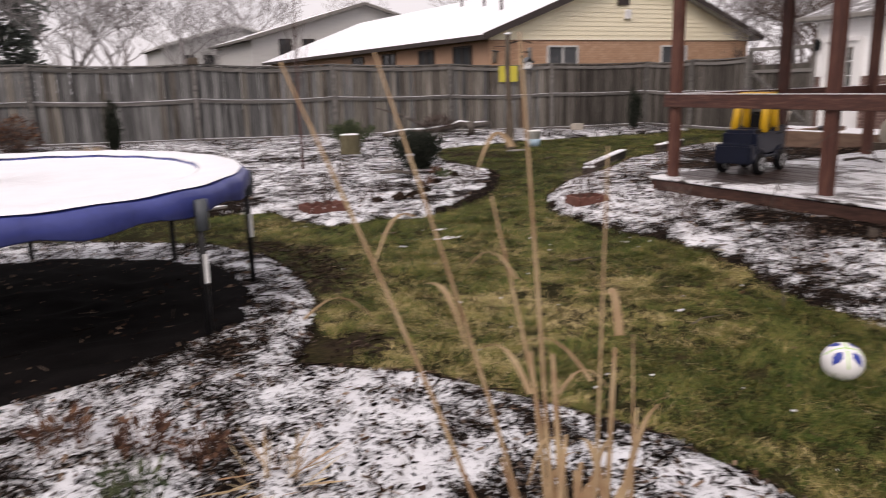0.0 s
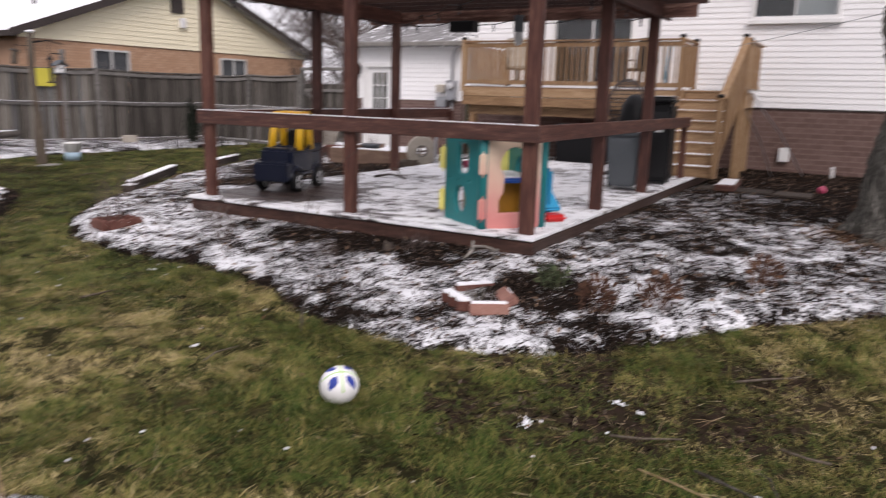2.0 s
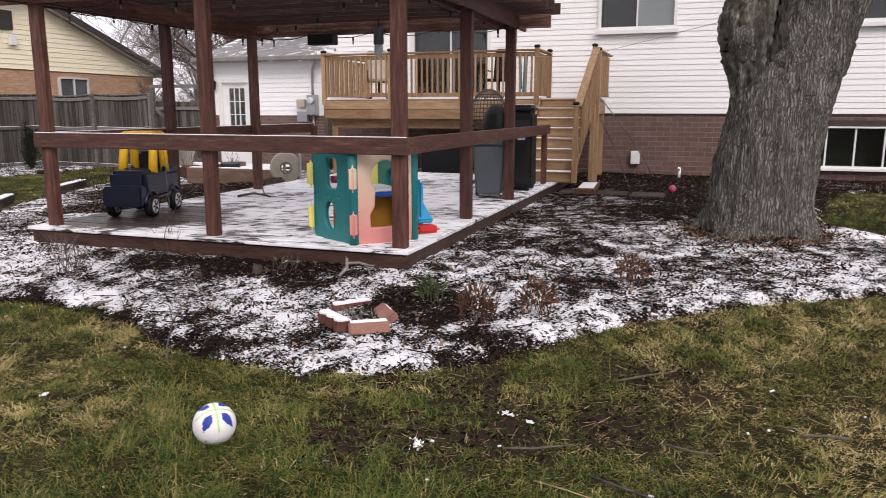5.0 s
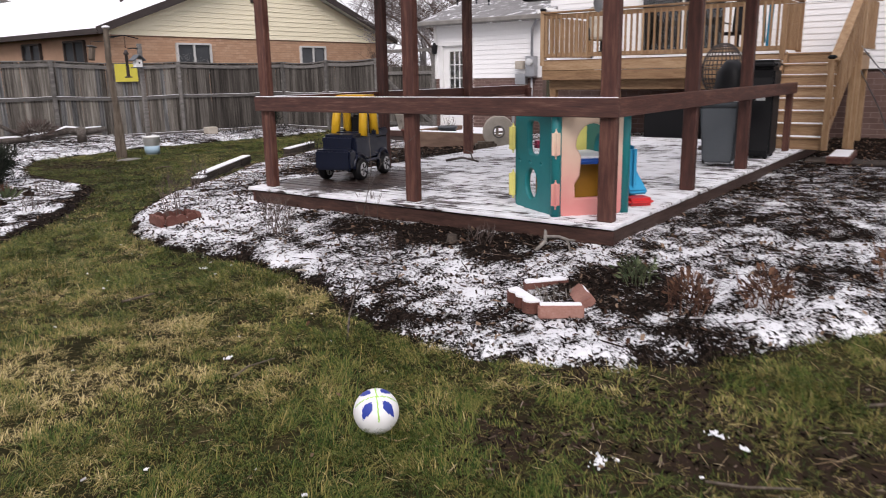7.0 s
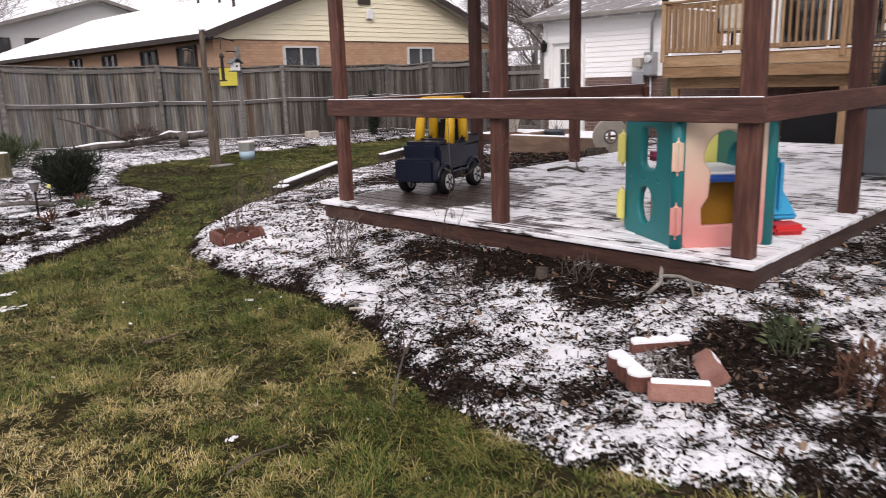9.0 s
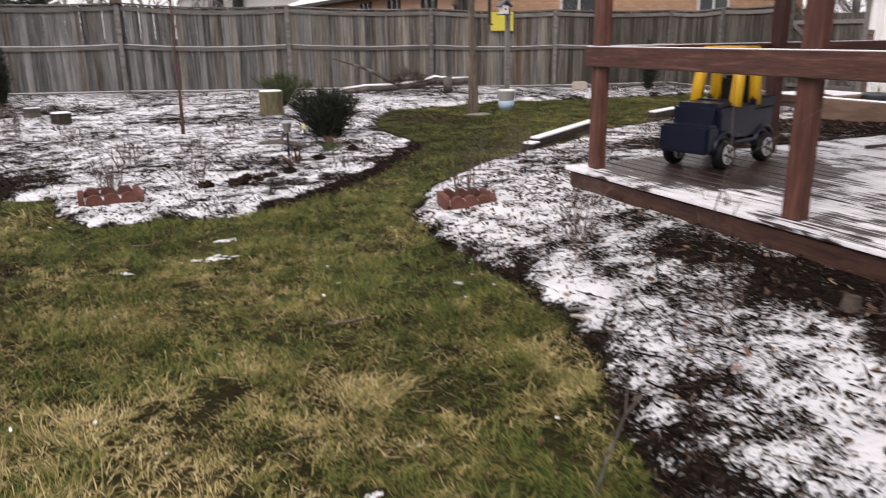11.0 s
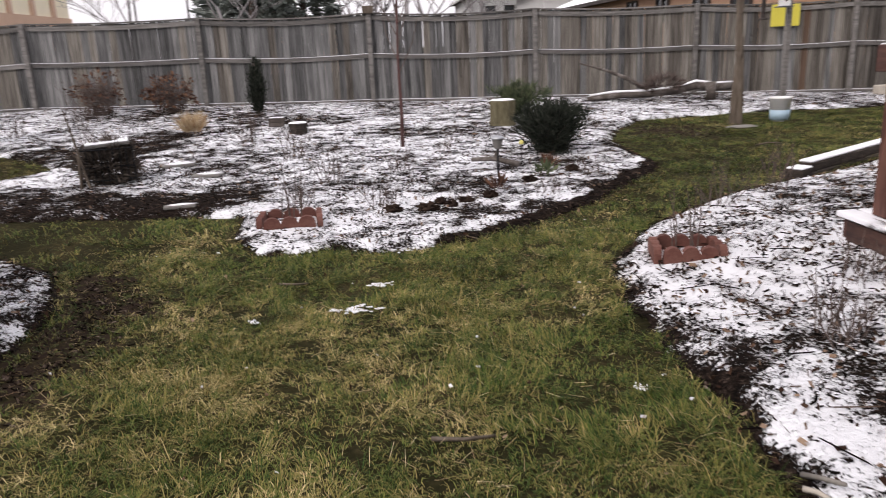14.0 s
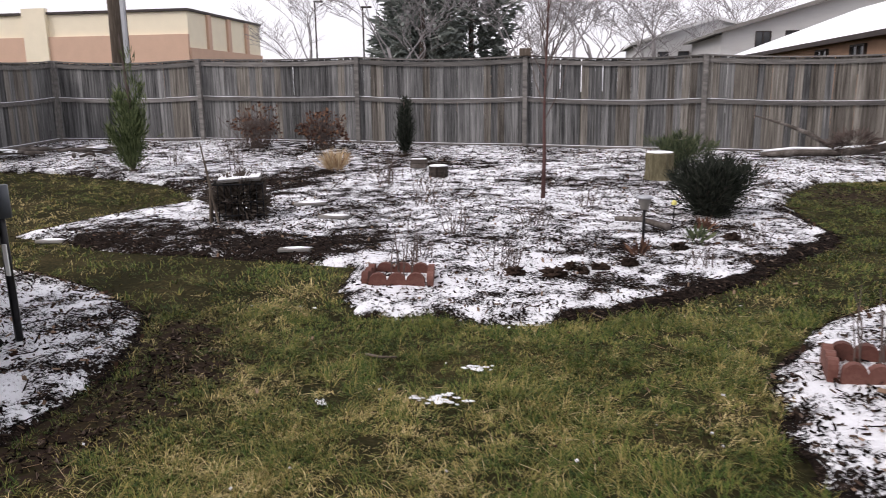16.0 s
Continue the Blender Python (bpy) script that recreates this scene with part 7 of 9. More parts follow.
# ---- things on the lower deck ----
truck = thing("toy_truck", (8.46, 6.79, DZ), "navy plastic ride-on toy truck with yellow roof pillars", "toy car", rz=196.5)
bm = bmesh.new()
box(bm, (-0.06, 0, 0.37), (0.98, 0.46, 0.32), 0.05, None, 2)
part("body", bm, "navy", truck)
part("hood", boxed((0.24, 0, 0.50), (0.38, 0.45, 0.12), 0.04, None, 2), "navy", truck)
part("tailgate", boxed((-0.54, 0, 0.48), (0.05, 0.42, 0.16), 0.02, None, 2), "navy", truck)
for s in (-1, 1):
    part("bed_side", boxed((-0.34, s * 0.205, 0.54), (0.42, 0.05, 0.10), 0.02, None, 2), "navy", truck)
    part("door", boxed((0.0, s * 0.205, 0.48), (0.4, 0.045, 0.12), 0.02, None, 2), "navy", truck)
part("bumper", boxed((0.50, 0, 0.27), (0.18, 0.47, 0.24), 0.022, None, 2), "navy", truck, "square navy front bumper")
part("windscreen_ledge", boxed((0.12, 0, 0.555), (0.1, 0.40, 0.04), 0.018, None, 2), "navy", truck)
for s in (-1, 1):
    part("wheel_arch", tube(bmesh.new(), [(0.32 + 0.16 * math.cos(a), s * 0.235, 0.16 + 0.16 * math.sin(a)) for a in [math.pi * k / 10 for k in range(11)]], 0.022, 6), "navy", truck, smooth=True)
    part("wheel_arch", tube(bmesh.new(), [(-0.36 + 0.16 * math.cos(a), s * 0.235, 0.16 + 0.16 * math.sin(a)) for a in [math.pi * k / 10 for k in range(11)]], 0.022, 6), "navy", truck, smooth=True)
    part("side_step", boxed((-0.02, s * 0.235, 0.22), (0.36, 0.04, 0.035), 0.012), "navy", truck)
    for x in (0.32, -0.36):
        bm = lathe(bmesh.new(), [(0.09, -0.045), (0.125, -0.045), (0.135, -0.02), (0.135, 0.02), (0.125, 0.045), (0.09, 0.045)], 24)
        bm.transform(pose(x, s * 0.235, 0.137, 90))
        w = part("tyre", bm, "black", truck, "chunky black wheel", True)
        bm = lathe(bmesh.new(), [(0.085, -0.05), (0.09, 0.0), (0.085, 0.05)], 20)
        bm.transform(pose(x, s * 0.235, 0.137, 90))
        part("rim", bm, "silver", w, "silver hub")
        for k in range(5):
            a = math.tau * k / 5
            bm = boxed((0.045, 0, 0), (0.06, 0.024, 0.11), 0.004)
            bm.transform(pose(x, s * 0.235, 0.137, 90) @ pose(0, 0, 0, 0, 0, math.degrees(a)))
            part("spoke", bm, "black", w)
    for x, lean in ((0.12, -0.10), (-0.22, 0.03)):
        part("roof_pillar", tube(bmesh.new(), [(x, s * 0.19, 0.52), (x + lean * 0.4, s * 0.185, 0.75), (x + lean, s * 0.17, 1.0)], [0.056, 0.052, 0.046], 10), "yellow", truck, smooth=True)
part("roof", boxed((-0.10, 0, 0.99), (0.34, 0.42, 0.06), 0.025, None, 2), "yellow", truck, "yellow roof dusted with snow")
part("seat", boxed((-0.26, 0, 0.55), (0.08, 0.3, 0.42), 0.03, None, 2), "black", truck)


def rounded(w, h, r, x0=0.0, z0=0.0, n=5):
    pts = []
    for cx, cz, a0 in ((x0 + w - r, z0 + r, -90), (x0 + w - r, z0 + h - r, 0), (x0 + r, z0 + h - r, 90), (x0 + r, z0 + r, 180)):
        pts += [(cx + r * math.cos(radians(a0 + 90 * k / n)), cz + r * math.sin(radians(a0 + 90 * k / n))) for k in range(n + 1)]
    return pts


def disc(cx, cz, r, n=20, k=1.0):
    return [(cx + r * math.cos(math.tau * i / n), cz + r * k * math.sin(math.tau * i / n)) for i in range(n)]


play = thing("play_house", (7.35, 3.33, DZ), "faded plastic play cube with teal, pink and yellow panels", "play house", rz=-41)
arch = [(0.12, 0.14), (0.47, 0.14), (0.47, 0.60)] + [(0.295 + 0.175 * math.cos(radians(a)), 0.62 + 0.2 * math.sin(radians(a))) for a in range(10, 171, 16)] + [(0.12, 0.60), (0.17, 0.52), (0.16, 0.36), (0.11, 0.28)]
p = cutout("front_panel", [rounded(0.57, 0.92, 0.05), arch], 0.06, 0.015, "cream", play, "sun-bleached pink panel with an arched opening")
p.matrix_basis = pose(0.03, 0.0, 0.0)
notch = rounded(0.24, 0.33, 0.07, 0.24, 0.50)
p = cutout("side_panel", [rounded(0.70, 0.90, 0.04), disc(0.40, 0.24, 0.12, 24, 1.3), notch] + [disc(0.22 + 0.2 * k, 0.44, 0.028, 8, 0.8) for k in range(3)], 0.06, 0.015, "teal", play, "teal panel with round porthole")
p.matrix_basis = pose(0.0, 0.02, 0.0, 0, 0, 100)
p = cutout("side_panel", [rounded(0.70, 0.90, 0.04), disc(0.38, 0.55, 0.15)], 0.06, 0.015, "teal", play)
p.matrix_basis = pose(0.63, 0.02, 0.0, 0, 0, 92)
p = cutout("back_panel", [rounded(0.28, 0.90, 0.05)], 0.06, 0.015, "pale_yellow", play, "faded yellow panel")
p.matrix_basis = pose(0.34, 0.74, 0.0)
p = cutout("back_panel", [rounded(0.24, 0.90, 0.05)], 0.06, 0.015, "teal", play)
p.matrix_basis = pose(0.60, 0.735, 0.0)
for x in (-0.01, 0.635):
    part("corner_post", tube(bmesh.new(), [(x, 0.0, 0.0), (x, 0.0, 0.88), (x, 0.0, 0.905)], [0.048, 0.048, 0.03], 12), "teal", play, smooth=True)
bx, by = 0.70 * math.cos(radians(100)), 0.02 + 0.70 * math.sin(radians(100))
for z in (0.10, 0.54):
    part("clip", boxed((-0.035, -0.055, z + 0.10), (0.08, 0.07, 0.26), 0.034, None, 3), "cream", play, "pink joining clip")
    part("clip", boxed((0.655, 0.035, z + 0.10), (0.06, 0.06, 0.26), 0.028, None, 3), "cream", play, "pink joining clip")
    part("clip", boxed((bx - 0.05, by + 0.01, z + 0.10), (0.08, 0.08, 0.28), 0.034, None, 3), "pale_yellow", play, "yellow joining clip")
part("table_top", boxed((0.34, 0.38, 0.46), (0.52, 0.60, 0.05), 0.02, None, 2), "blue", play, "blue play table")
part("table_snow", boxed((0.34, 0.38, 0.495), (0.49, 0.57, 0.025), 0.010), "snow", play, "snow on the table")
part("cupboard", boxed((0.29, 0.46, 0.22), (0.54, 0.34, 0.42), 0.02), "orange", play, "orange-brown cupboard panel")
part("seat", boxed((0.12, 0.62, 0.58), (0.26, 0.14, 0.07), 0.03, None, 2), "magenta", play, "pink plastic ledge")
t = thing("toy_slide", (8.32, 3.06, DZ), "small blue and red plastic slide beside the play house", "slide", rz=-41)
part("chute", boxed((0.06, 0.14, 0.24), (0.2, 0.5, 0.06), 0.02, pose(0, 0, 0, 35), 2), "sky_blue", t)
part("side_wall", boxed((0.02, 0.10, 0.28), (0.08, 0.30, 0.54), 0.035, None, 2), "sky_blue", t)
part("side_wall", boxed((0.0, 0.22, 0.66), (0.08, 0.24, 0.34), 0.035, None, 2), "sky_blue", t)
part("base", boxed((0.02, -0.13, 0.04), (0.26, 0.22, 0.075), 0.03, None, 2), "red", t, "red base")

t = thing("wheeled_bin", (11.62, 3.20, DZ), "dark grey plastic wheeled bin with snow on its lid", "bin", rz=12)
bm = bmesh.new()
v0 = [bm.verts.new((sx * 0.20, sy * 0.19, 0.06)) for sx, sy in ((-1, -1), (1, -1), (1, 1), (-1, 1))]
v1 = [bm.verts.new((sx * 0.24, sy * 0.24, 0.78)) for sx, sy in ((-1, -1), (1, -1), (1, 1), (-1, 1))]
bm.faces.new(v0[::-1])
bm.faces.new(v1)
for i in range(4):
    bm.faces.new((v0[i], v0[(i + 1) % 4], v1[(i + 1) % 4], v1[i]))
bmesh.ops.bevel(bm, geom=bm.edges[:], offset=0.025, segments=2, affect="EDGES")
part("body", bm, "grey_bin", t)
part("lid", boxed((0, 0, 0.81), (0.53, 0.53, 0.06), 0.022, None, 2), "grey_bin", t)
part("lid_snow", boxed((-0.02, 0, 0.845), (0.46, 0.47, 0.016), 0.006), "snow", t, "thin snow on the lid")
part("handle", boxed((-0.02, -0.27, 0.72), (0.2, 0.06, 0.05), 0.015), "grey_bin", t)
part("foot", boxed((0.02, -0.22, 0.06), (0.16, 0.06, 0.06), 0.012), "galv", t)
for s in (-1, 1):
    bm = lathe(bmesh.new(), [(0.07, -0.02), (0.08, 0), (0.07, 0.02)], 14)
    bm.transform(pose(0.2, s * 0.2, 0.08, 90))
    part("wheel", bm, "black", t)
t = thing("smoker_grill", (12.85, 3.14, DZ), "tall black barbecue smoker with a rounded hood", "barbecue", rz=4)
part("cabinet", boxed((0.02, -0.12, 0.64), (0.56, 0.40, 1.20), 0.03, None, 2), "black", t)
part("hood", boxed((0.02, -0.12, 1.29), (0.60, 0.44, 0.13), 0.05, None, 3), "black", t, "black lid dusted with snow")
part("hood_snow", boxed((0.04, -0.12, 1.357), (0.5, 0.34, 0.010), 0.004), "snow", t)
bm = tube(bmesh.new(), [(0.0, 0.30, 0.50), (0.0, 0.30, 0.98), (0.0, 0.28, 1.18), (0.0, 0.25, 1.29), (0.0, 0.2, 1.34)], [0.235, 0.235, 0.22, 0.16, 0.04], 20)
part("drum", bm, "black", t, "round black drum", True)
for a in range(3):
    part("leg", tube(bmesh.new(), [(0.16 * math.cos(a * 2.1), 0.30 + 0.16 * math.sin(a * 2.1), 0.0), (0.15 * math.cos(a * 2.1), 0.30 + 0.15 * math.sin(a * 2.1), 0.55)], 0.018, 6), "black", t)
part("door_seam", boxed((-0.262, -0.12, 0.62), (0.006, 0.36, 1.0), 0.002), "blackmetal", t, "dark glossy door")
part("handle", tube(bmesh.new(), [(-0.30, -0.26, 0.95), (-0.30, 0.0, 0.95)], 0.016, 8), "galv", t)
part("badge", boxed((-0.268, -0.16, 0.84), (0.006, 0.12, 0.06)), "silver", t, "small silver plate")
for sx in (-0.2, 0.24):
    for sy in (-0.26, 0.02):
        part("caster", boxed((sx, sy, 0.03), (0.06, 0.06, 0.07), 0.02), "black", t)
t = thing("wicker_chair", (13.75, 3.85, DZ), "dark wicker chair with a fan-shaped open lattice back", "chair", rz=-168)


def egg(u, v):
    a, b = radians(-100 + 200 * u), radians(-75 + 155 * v)
    return Vector((0.30 * math.cos(a) * math.cos(b) - 0.1, 0.31 * math.sin(a) * math.cos(b), 1.22 + 0.42 * math.sin(b)))


for i in range(17):
    part("upright_cane", tube(bmesh.new(), [egg(i / 16, k / 12) for k in range(13)], 0.009, 5), "dark_trim", t)
for k in range(1, 16):
    part("woven_band", tube(bmesh.new(), [egg(i / 14, k / 16) for i in range(15)], 0.009, 5), "dark_trim", t)
part("base", lathe(bmesh.new(), [(0.30, 0.0), (0.28, 0.04), (0.08, 0.06), (0.06, 0.70)], 20), "dark_trim", t, smooth=True)
part("cushion", lump(bmesh.new(), (-0.05, 0, 0.82), (0.27, 0.28, 0.10), 2, 0.05), "grey_bin", t, "grey seat cushion", True)

# ---- stored under the raised deck ----
t = thing("storage_box", (16.6, 5.6, land(16.6, 5.6)), "dark plastic storage box in the shade under the raised deck", "box")
part("body", boxed((0, 0, 0.42), (0.6, 1.0, 0.86), 0.04, None, 2), "black", t)
part("lid", boxed((0, 0, 0.87), (0.64, 1.04, 0.06), 0.02, None, 2), "grey_bin", t)
t = thing("gas_cylinder", (16.5, 7.0, land(16.5, 7.0)), "pale gas cylinder under the raised deck", "cylinder")
part("tank", lathe(bmesh.new(), [(0.14, 0.0), (0.16, 0.06), (0.16, 0.42), (0.10, 0.52), (0.03, 0.54)], 20), "stone", t, smooth=True)
part("collar", lathe(bmesh.new(), [(0.09, 0.52), (0.09, 0.64), (0.08, 0.64), (0.08, 0.52)], 16), "stone", t)

# ---- between deck and garage ----
t = thing("hose_reel", (13.4, 7.75, land(13.4, 7.75)), "round beige hose reel beside the deck", "hose reel", rz=-52)
t.scale = (0.78, 0.78, 0.80)
bm = bmesh.new()
n = 36
prof = [(0.11, -0.05), (0.35, -0.05), (0.38, -0.02), (0.38, 0.02), (0.35, 0.05), (0.11, 0.05)]
rings = [[bm.verts.new((r * math.cos(math.tau * k / n), z, 0.44 + r * math.sin(math.tau * k / n))) for k in range(n)] for r, z in prof]
for a, b in zip(rings, rings[1:] + rings[:1]):
    for k in range(n):
        bm.faces.new((a[k], a[(k + 1) % n], b[(k + 1) % n], b[k]))
bmesh.ops.recalc_face_normals(bm, faces=bm.faces)
part("wheel", bm, "stone", t)
part("hub_ring", tube(bmesh.new(), [(0.13 * math.cos(math.tau * k / 20), -0.06, 0.44 + 0.13 * math.sin(math.tau * k / 20)) for k in range(21)], 0.02, 6), "concrete", t)
part("foot", boxed((-0.3, 0.02, 0.12), (0.5, 0.3, 0.2), 0.05, None, 2), "pole", t, "tan base")
part("bracket", boxed((0.34, -0.08, 0.5), (0.06, 0.06, 1.0), 0.008), "galv", t)
part("bracket", boxed((-0.02, 0.10, 0.5), (0.06, 0.06, 1.05), 0.008), "stone", t)
t = thing("patio_step", (16.6, 11.4, 0.0), "low timber patio step covered with snow", "step")
part("slab", boxed((0, 0, 0.26), (1.5, 3.4, 0.14), 0.01), "redwood_dark", t)
part("skirt", boxed((-0.02, 0, 0.13), (1.4, 3.3, 0.26)), "dark_trim", t)
part("snow_cap", boxed((0, 0, 0.338), (1.45, 3.3, 0.025), 0.010), "snow", t)
t = thing("brick_edging", (14.6, 9.6, land(14.6, 9.6)), "low dark brick planter edge with a little snow", "planter")
part("wall", boxed((0, 0, 0.12), (0.2, 2.6, 0.34), 0.01), "brown_brick", t)
part("wall", boxed((1.0, 1.3, 0.12), (2.0, 0.2, 0.34), 0.01), "brown_brick", t)
part("snow_cap", boxed((0, 0, 0.302), (0.18, 2.5, 0.018), 0.007), "snow", t)
for x, y, s, mm in ((16.1, 12.2, 1.0, "stone"), (15.7, 10.6, 0.9, "grey_bin"), (15.4, 11.5, 0.8, "terracotta")):
    t = thing("plant_pot", (x, y, 0.35 if x > 15.85 else land(x, y)), "large round garden pot with dead stems", "plant pot", "garden pots")
    part("pot", lathe(bmesh.new(), [(0.16 * s, 0.0), (0.24 * s, 0.36 * s), (0.26 * s, 0.37 * s), (0.26 * s, 0.42 * s), (0.21 * s, 0.42 * s), (0.18 * s, 0.3 * s)], 22), mm, t, smooth=True)
    part("stem_spray", stems(bmesh.new(), 10, 0.75, 0.1, int(x * 10), 0.006, 0.3), "twig", t)
t = thing("electric_meter", (GXW - 0.03, 9.75, 1.5), "grey electric meter box with conduit on the garage wall", "electric meter")
part("box", boxed((-0.09, 0, 0.32), (0.18, 0.26, 0.5), 0.012), "galv", t)
bm = lathe(bmesh.new(), [(0.09, 0), (0.09, 0.06), (0.06, 0.08)], 18)
bm.transform(pose(-0.17, 0, 0.42, 0, -90))
part("meter_glass", bm, "silver", t, smooth=True)
part("conduit", tube(bmesh.new(), [(-0.07, 0, 0.57), (-0.07, 0, 1.2), (-0.07, -0.1, 1.4), (-0.07, -0.25, 1.45)], 0.035, 8), "galv", t, smooth=True)
part("conduit", tube(bmesh.new(), [(-0.07, 0, 0.07), (-0.07, 0, -1.3)], 0.03, 8), "galv", t, smooth=True)
part("junction_box", boxed((-0.07, 0.34, 0.36), (0.14, 0.22, 0.2), 0.01), "stone", t)
part("junction_box", boxed((-0.07, 0.30, 0.02), (0.14, 0.3, 0.26), 0.01), "galv", t)
t = thing("wall_lantern", (GXW - 0.03, 12.72, 2.2), "small black wall lantern beside the garage door", "wall lamp")
part("bracket", boxed((-0.04, 0, 0.2), (0.08, 0.05, 0.08), 0.01), "black", t)
part("lantern", lathe(bmesh.new(), [(0.04, 0.0), (0.07, 0.03), (0.08, 0.2), (0.02, 0.3)], 8, (-0.12, 0, 0.0)), "black", t)

# ---- things on the raised deck ----
def patio_chair(x, y, rz, mat_, label):
    t = thing("patio_chair", (x, y, UZ), label, "chair", "patio chairs", rz=rz)
    part("seat", boxed((0, 0, 0.42), (0.5, 0.5, 0.06), 0.025, None, 2), mat_, t)
    part("backrest", boxed((-0.27, 0, 0.78), (0.06, 0.48, 0.68), 0.03, pose(0, 0, 0, 0, -10), 2), mat_, t)
    for s in (-1, 1):
        part("armrest", tube(bmesh.new(), [(-0.26, s * 0.28, 0.62), (0.22, s * 0.28, 0.64), (0.26, s * 0.28, 0.5), (0.05, s * 0.26, 0.4)], 0.016, 7), "blackmetal", t)
    for k in range(4):
        a = radians(45 + 90 * k)
        part("leg", tube(bmesh.new(), [(0, 0, 0.16), (0.2 * math.cos(a), 0.2 * math.sin(a), 0.14), (0.32 * math.cos(a), 0.32 * math.sin(a), 0.0)], 0.015, 6), "blackmetal", t)
    part("swivel_stem", tube(bmesh.new(), [(0, 0, 0.12), (0, 0, 0.4)], 0.03, 8), "blackmetal", t)


patio_chair(16.9, 7.35, -150, "stone", "beige sling swivel patio chair on the raised deck")
patio_chair(17.2, 4.6, 170, "black", "dark patio chair on the raised deck")
t = thing("hanging_towel", (UX + 0.10, 3.82, UZ), "turquoise towel hanging on a hook behind the deck railing", "towel")
part("cloth", boxed((0, -0.055, 0.50), (0.03, 0.08, 0.74), 0.012, pose(0, 0, 0, 2)), "sky_blue", t)
part("cloth", boxed((0.02, 0.05, 0.52), (0.03, 0.06, 0.66), 0.012, pose(0, 0, 0, -2)), "teal", t)
part("hook", boxed((0, 0, 0.90), (0.05, 0.2, 0.03), 0.01), "black", t)

# ---- along the house wall ----
t = thing("wall_outlet", (HX - 0.02, 1.72, 0.45), "white weatherproof outlet box on the brick wall", "outlet")
part("box", boxed((-0.05, 0, 0.18), (0.1, 0.2, 0.3), 0.012), "white", t)
t = thing("drain_pipe", (17.9, 0.72, land(17.9, 0.72)), "short white pipe standing in the mulch", "pipe")
part("pipe", tube(bmesh.new(), [(0, 0, -0.05), (0, 0, 0.20)], 0.032, 10), "white", t, smooth=True)
part("elbow", boxed((-0.03, 0.01, 0.20), (0.10, 0.07, 0.06), 0.02), "white", t)
t = thing("pink_ball", (14.8, 0.72, land(14.8, 0.72)), "small pink rubber ball on the mulch", "ball")
part("shell", lump(bmesh.new(), (0, 0, 0.06), (0.07, 0.07, 0.07), 3, 0), "magenta", t, smooth=True)
t = thing("sagging_wires", (0, 0, 0), "thin wires slung from the deck post to the ground and tree", "cable")
part("wire", tube(bmesh.new(), [(16.3, 2.3, 2.0), (17.3, 1.7, 1.1), (17.9, 1.25, 0.25)], 0.012, 5), "galv", t)
part("wire", tube(bmesh.new(), [(16.3, 2.28, 1.6), (17.0, 2.0, 0.9), (17.4, 1.8, 0.25)], 0.010, 5), "galv", t)
part("wire", tube(bmesh.new(), [(16.0, 3.5, 2.75), (14.0, 2.2, 2.6), (12.2, 1.0, 2.68), (10.6, 0.0, 2.75)], 0.004, 5), "galv", t)
for k in range(3):
    x, y = 14.2 + 0.02 * k, 1.1 + 0.62 * k
    t = thing("stepping_slab", (x, y, land(x, y) + 0.01), "dark wet paving slab in the mulch", "paving slab", "paving slabs", rz=3 * k)
    part("slab", boxed((0, 0, -0.012), (0.62, 0.56, 0.05), 0.01), "dark_timber", t)
t = thing("plank_step", (14.4, 2.15, land(14.4, 2.15)), "low plank step beside the deck with snow on it", "step", rz=4)
part("plank", boxed((0, 0, 0.06), (1.3, 0.32, 0.10), 0.01), "redwood_x", t)
part("snow_cap", boxed((-0.05, 0, 0.117), (1.0, 0.26, 0.014), 0.006), "snow", t)

# ---- string lights and lantern under the pergola ----
t = thing("string_lights", (0, 0, DZ), "string of small bulbs hung under the pergola", "string lights")
for y0, y1, x0, x1 in ((2.9, 7.0, 7.4, 7.4), (2.95, 2.95, 7.4, 11.4), (2.9, 7.0, 11.4, 11.4), (7.0, 7.0, 7.4, 11.4), (2.9, 7.0, 7.4, 11.4)):
    pts = [Vector((x0 + (x1 - x0) * k / 12, y0 + (y1 - y0) * k / 12, 2.41 - 0.07 * abs(math.sin(math.pi * k / 3)))) for k in range(13)]
    part("wire", tube(bmesh.new(), pts, 0.006, 4), "black", t)
    for p in pts[1::2]:
        o = part("bulb", lump(bmesh.new(), (p.x, p.y, p.z - 0.085), (0.014, 0.014, 0.022), 2, 0), "grey_bin", t, "small dark bulb", True)
        part("socket", tube(bmesh.new(), [(p.x, p.y, p.z), (p.x, p.y, p.z - 0.06)], 0.016, 6), "black", o)
t = thing("hanging_lantern", (11.35, 4.85, DZ + 0.15), "grey cylinder lantern hanging from the rear beam", "lantern")
part("chain", tube(bmesh.new(), [(0, 0, 2.44), (0, 0, 2.3)], 0.008, 5), "black", t)
part("shade", tube(bmesh.new(), [(0, 0, 2.32), (0, 0, 2.08)], 0.075, 12), "grey_bin", t, smooth=True)
part("globe", lump(bmesh.new(), (0, 0, 2.0), (0.07, 0.07, 0.12), 2, 0), "curtain", t, smooth=True)
part("rear_beam", boxed((11.42, 4.95, 2.48), (0.04, 5.3, 0.18), 0.005), "redwood_y", pergola)
part("rear_beam", boxed((7.28, 4.95, 2.48), (0.04, 5.3, 0.18), 0.005), "redwood_y", pergola)
t = thing("speaker_box", (11.3, 5.75, DZ + 0.15), "small black weatherproof box under the pergola beam", "speaker")
part("case", boxed((0, 0, 2.17), (0.2, 0.42, 0.16), 0.012), "black", t)

